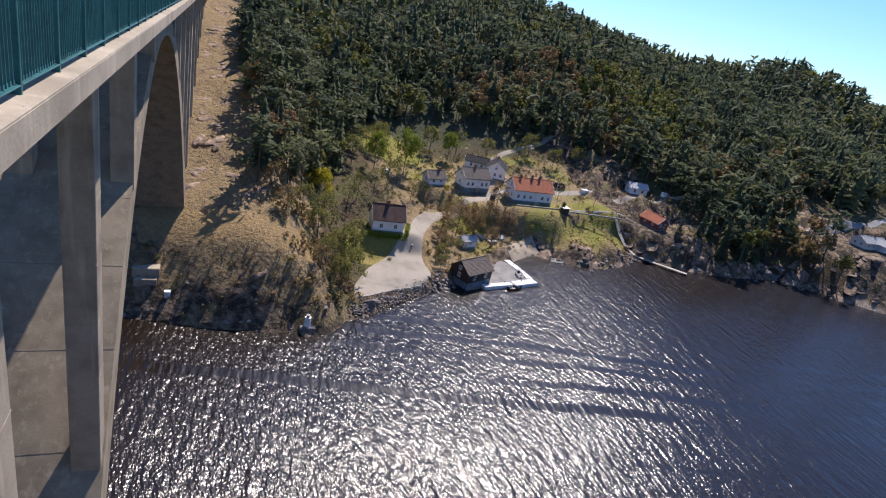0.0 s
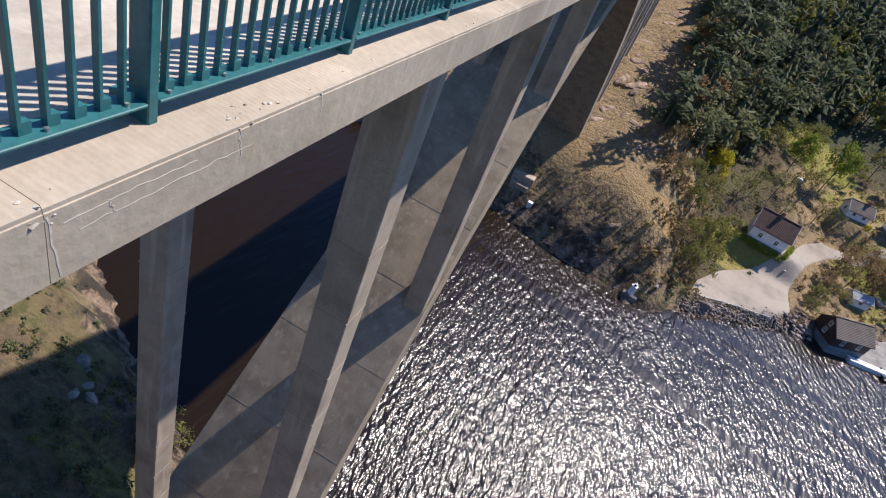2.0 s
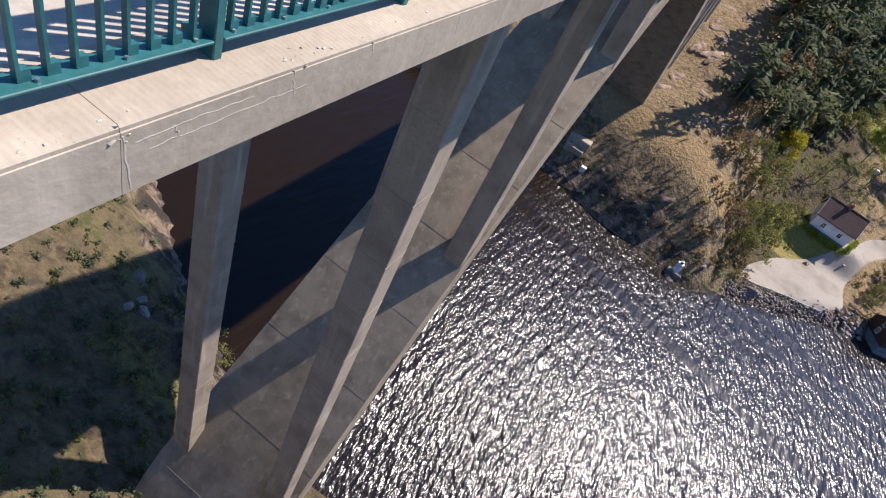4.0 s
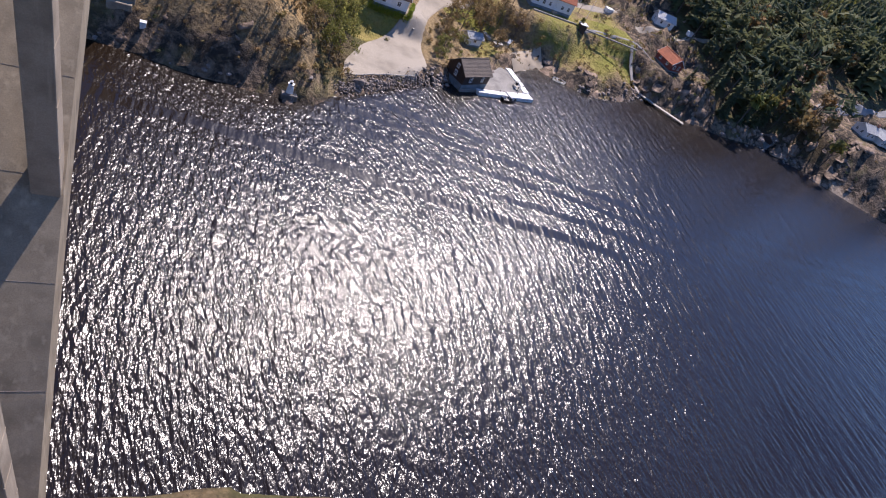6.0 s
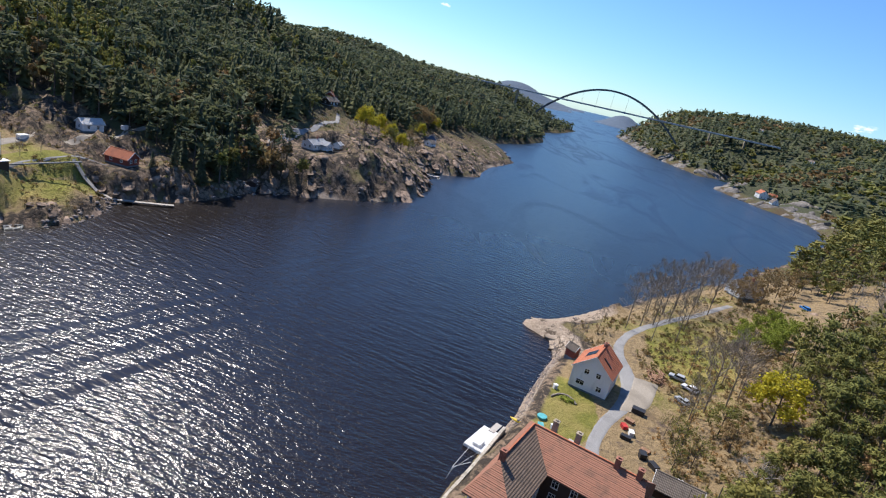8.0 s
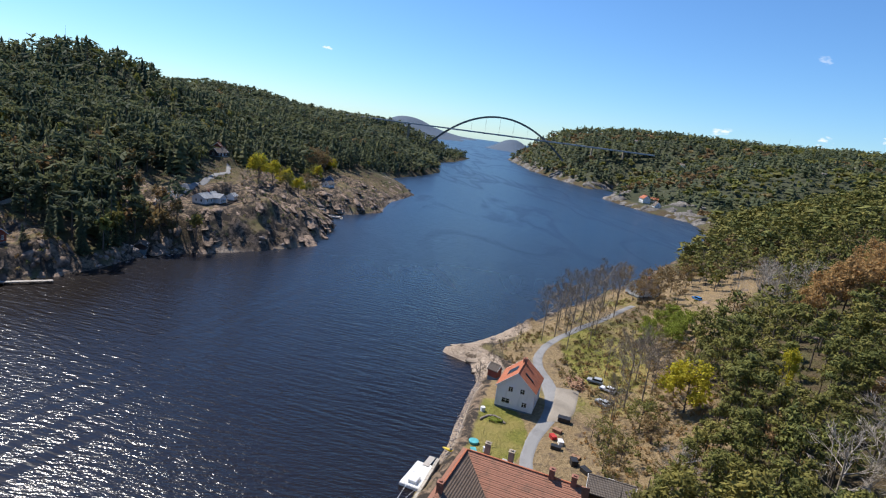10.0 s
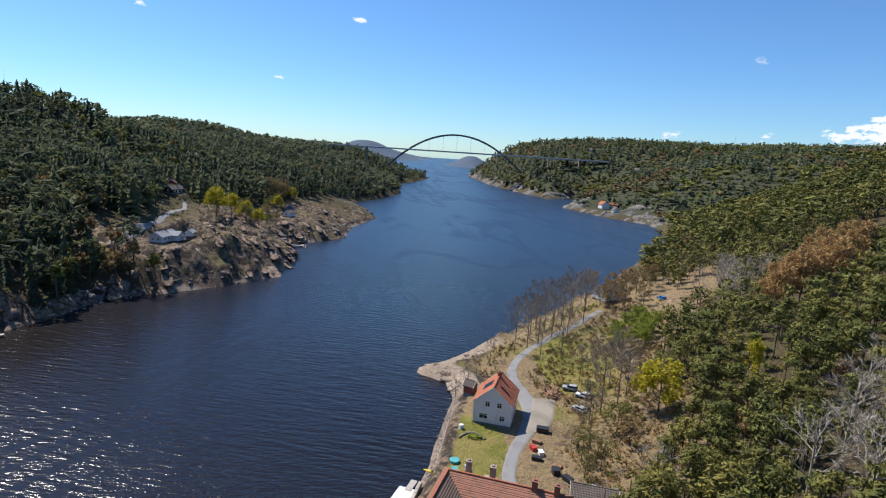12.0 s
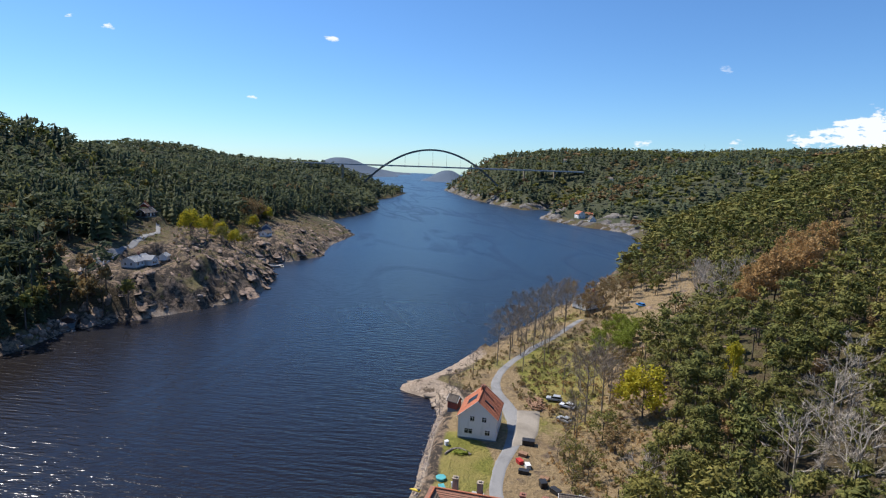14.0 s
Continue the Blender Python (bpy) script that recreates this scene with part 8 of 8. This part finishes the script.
for x, y, h, k in ((201.5, 152.7, 11, "birch"), (201, 148, 9, "birch"), (208, 146, 9, "birch"), (291, 138.3, 18, "maple"), (298, 141, 15, "birch"), (306, 136.8, 16, "maple"), (309, 129.8, 13, "birch"), (316, 133, 14, "maple"), (322, 136, 13, "birch"), (330, 131, 13, "maple"), (338, 129, 12, "birch"), (343, 136, 13, "birch"), (350, 128, 10, "buds"), (327, 140, 13, "buds"),
                   (411, 153.7, 22, "buds"), (419, 156, 23, "buds"), (426.6, 150.7, 21, "buds"), (434, 158, 17, "buds"), (404, 148, 14, "buds"), (386, 140, 12, "maple"), (395, 146, 13, "birch"), (372, 142, 11, "birch"), (360, 138, 10, "buds"), (440, 148, 13, "maple"), (446, 152, 13, "birch"), (318, 150, 12, "buds"), (343, 148, 12, "buds")):
    tree(k, x, y, h * 0.84, {"birch": "yellow-green birch on the rocky cape", "maple": "bright yellow-green maple on the rocky cape", "buds": "brown budding broadleaf tree on the cape"}[k], "broadleaf_tree", "trees on the cape", wide=1.05)
tree("bare", 262, 128, 6, "thin bare tree on the cape rocks", "bare_tree")
for x, y, h in ((-25.5, 30, 3.5), (-28, 30.5, 3.0), (-23, 29, 3.2), (-31, 31, 2.6)):
    tree("sparse", x, y, h, "thin scrub bush on the bank under the bridge", "bush", "scrub on the bank", wide=1.5)
for x, y, h in ((8, 19, 4), (14, 18, 4.5), (22, 17, 4), (30, 15, 4.5), (4, 15, 3.5), (36, 13, 5), (42, 10, 5)):
    tree("birch", x, y, h, "low budding bush on the grassy shore below the bridge", "bush", "bushes on the grassy shore", wide=1.3)

# hedge round the white house above the lot
hed = empty("hedge", pose(0, 0, 0), "clipped dark green hedge round the garden above the lot", "hedge")
for (x0, y0), (x1, y1) in (((39.5, 139.4), (50.3, 138.6)), ((50.4, 138.8), (52.8, 145.5))):
    L = math.dist((x0, y0), (x1, y1))
    n_ = int(L * 150)
    c = np.stack([gp_.uniform(0, 1, n_) * L, gp_.normal(0, 0.28, n_), gp_.uniform(0, 1.25, n_)], -1)
    a = math.atan2(y1 - y0, x1 - x0)
    c = np.stack([x0 + c[:, 0] * math.cos(a) - c[:, 1] * math.sin(a), y0 + c[:, 0] * math.sin(a) + c[:, 1] * math.cos(a), c[:, 2]], -1)
    c[:, 2] += ground_z(c[:, 0], c[:, 1])
    out = unit(gp_.normal(0, 1, (n_, 3)))
    v, f = kites(c, out, unit(np.cross(out, gp_.normal(0, 1, (n_, 3)))), np.full(n_, 0.3), np.full(n_, 0.26))
    ob = new("foliage", mesh_of("foliage", v, f, FRESH, gp_.random(len(v)) * 0.3))
    ob.parent = hed

# scrub and low bushes on heath, verge and wood edges
def scrub(name, count, x0, x1, y0, y1, test, material, label, s0=0.8, s1=2.4):
    x, y = rng.uniform(x0, x1, count), rng.uniform(y0, y1, count)
    z, fa, ne = land(x, y)
    z = ground_z(x, y)
    ok = test(x, y, fa, ne) & (z > 0.4)
    for px, py, r, h in PADS:
        ok &= np.hypot(x - px, y - py) > r * 0.95
    x, y, z = x[ok], y[ok], z[ok]
    n_ = len(x)
    kinds = [round_crown(32, np.random.default_rng(700 + i), 0.0, 0.6, 0.185)[:2] for i in range(5)]
    s = rng.uniform(s0, s1, n_)
    ob = new(name, scatter_mesh(name, kinds, np.stack([x, y, z - 0.1 * s], -1), np.stack([s, s, s * rng.uniform(0.6, 1.3, n_)], -1), rng.random(n_) * 6.28, rng.random(n_), material))
    return tagged(ob, label, "scrub", kind="stuff")


scrub("heath_scrub", 1500, 54, 200, 118, 215, lambda x, y, fa, ne: (fa > 3) & off_road(x, y) & ~in_forest(x, y, fa, ne), BUDS, "brown leafless scrub on the village slopes", 0.6, 1.9)
scrub("green_scrub", 700, 30, 215, 112, 215, lambda x, y, fa, ne: (fa > 4) & off_road(x, y) & ~in_forest(x, y, fa, ne), SPRING, "yellow-green bushes on the village slopes", 0.6, 2.0)
scrub("bluff_brush", 260, -16, 30, 102, 116, lambda x, y, fa, ne: (fa > 2) & (fa < 12), BUDS, "dead brown brush hanging on the bluff", 0.3, 0.9)
scrub("bluff_scrub", 170, -30, 30, 102, 150, lambda x, y, fa, ne: (fa > 1) & (fa < 11) & ((x < 3) | (x > 20)), NEEDLES, "dark juniper scrub on the rocky bluff", 0.6, 2.0)
scrub("edge_scrub", 700, 8, 34, 104, 260, lambda x, y, fa, ne: (fa > 3) & (x > 12), BUDS, "bare brown scrub at the wood's edge", 1.0, 2.8)
scrub("cape_scrub", 480, 205, 480, 90, 220, lambda x, y, fa, ne: (fa > 3), BUDS, "low brown scrub among the cape rocks", 0.5, 1.8)
scrub("cape_grass_tufts", 800, 205, 480, 90, 220, lambda x, y, fa, ne: (fa > 4), SPRING, "olive grass and heather tufts between the cape rocks", 0.4, 1.3)
scrub("cape_juniper", 520, 205, 480, 90, 220, lambda x, y, fa, ne: (fa > 3), NEEDLES, "dark juniper among the cape rocks", 0.6, 2.6)
scrub("bank_scrub", 2100, 95, 235, -64, 2, lambda x, y, fa, ne: (ne > 9) & off_road(x, y) & ~((x < 135) & (y > -23)), BUDS, "brown bramble scrub behind the driveway", 0.5, 2.0)
scrub("bank_green", 1200, 95, 250, -74, 4, lambda x, y, fa, ne: (ne > 12) & off_road(x, y) & ~((x < 135) & (y > -23)), SPRING, "yellow-green undergrowth behind the driveway", 0.4, 1.7)
scrub("yard_brush", 520, 93, 150, -50, -18, lambda x, y, fa, ne: off_road(x, y) & ~((x > 113) & (y > -23)), RUST, "dry bracken and cut brush beside the yard", 0.4, 1.4)
scrub("shade_scrub", 420, -70, -12, -10, 45, lambda x, y, fa, ne: (ne > 3), SPRING, "tufts of scrub on the bank under the bridge", 0.3, 1.3)
scrub("bank_bramble", 900, -70, -12, -10, 45, lambda x, y, fa, ne: (ne > 2), NEEDLES, "dark bramble and juniper on the shaded bank", 0.5, 1.7)
scrub("shore_grass", 620, -6, 60, 6, 27, lambda x, y, fa, ne: (ne > 0.8) & (ne < 14), SPRING, "rough yellow-green growth along the grassy shore", 0.4, 1.9)
scrub("hill_scrub", 800, -20, 26, 120, 280, lambda x, y, fa, ne: (fa > 15) & (x > 0), BUDS, "dry heather tufts on the open hillside", 0.3, 0.9)
scrub("manor_scrub", 500, 20, 100, -50, 0, lambda x, y, fa, ne: (ne > 16) & (x > 20) & ~((x > 66) & (y > -22)), SPRING, "undergrowth below the pines", 0.5, 1.8)
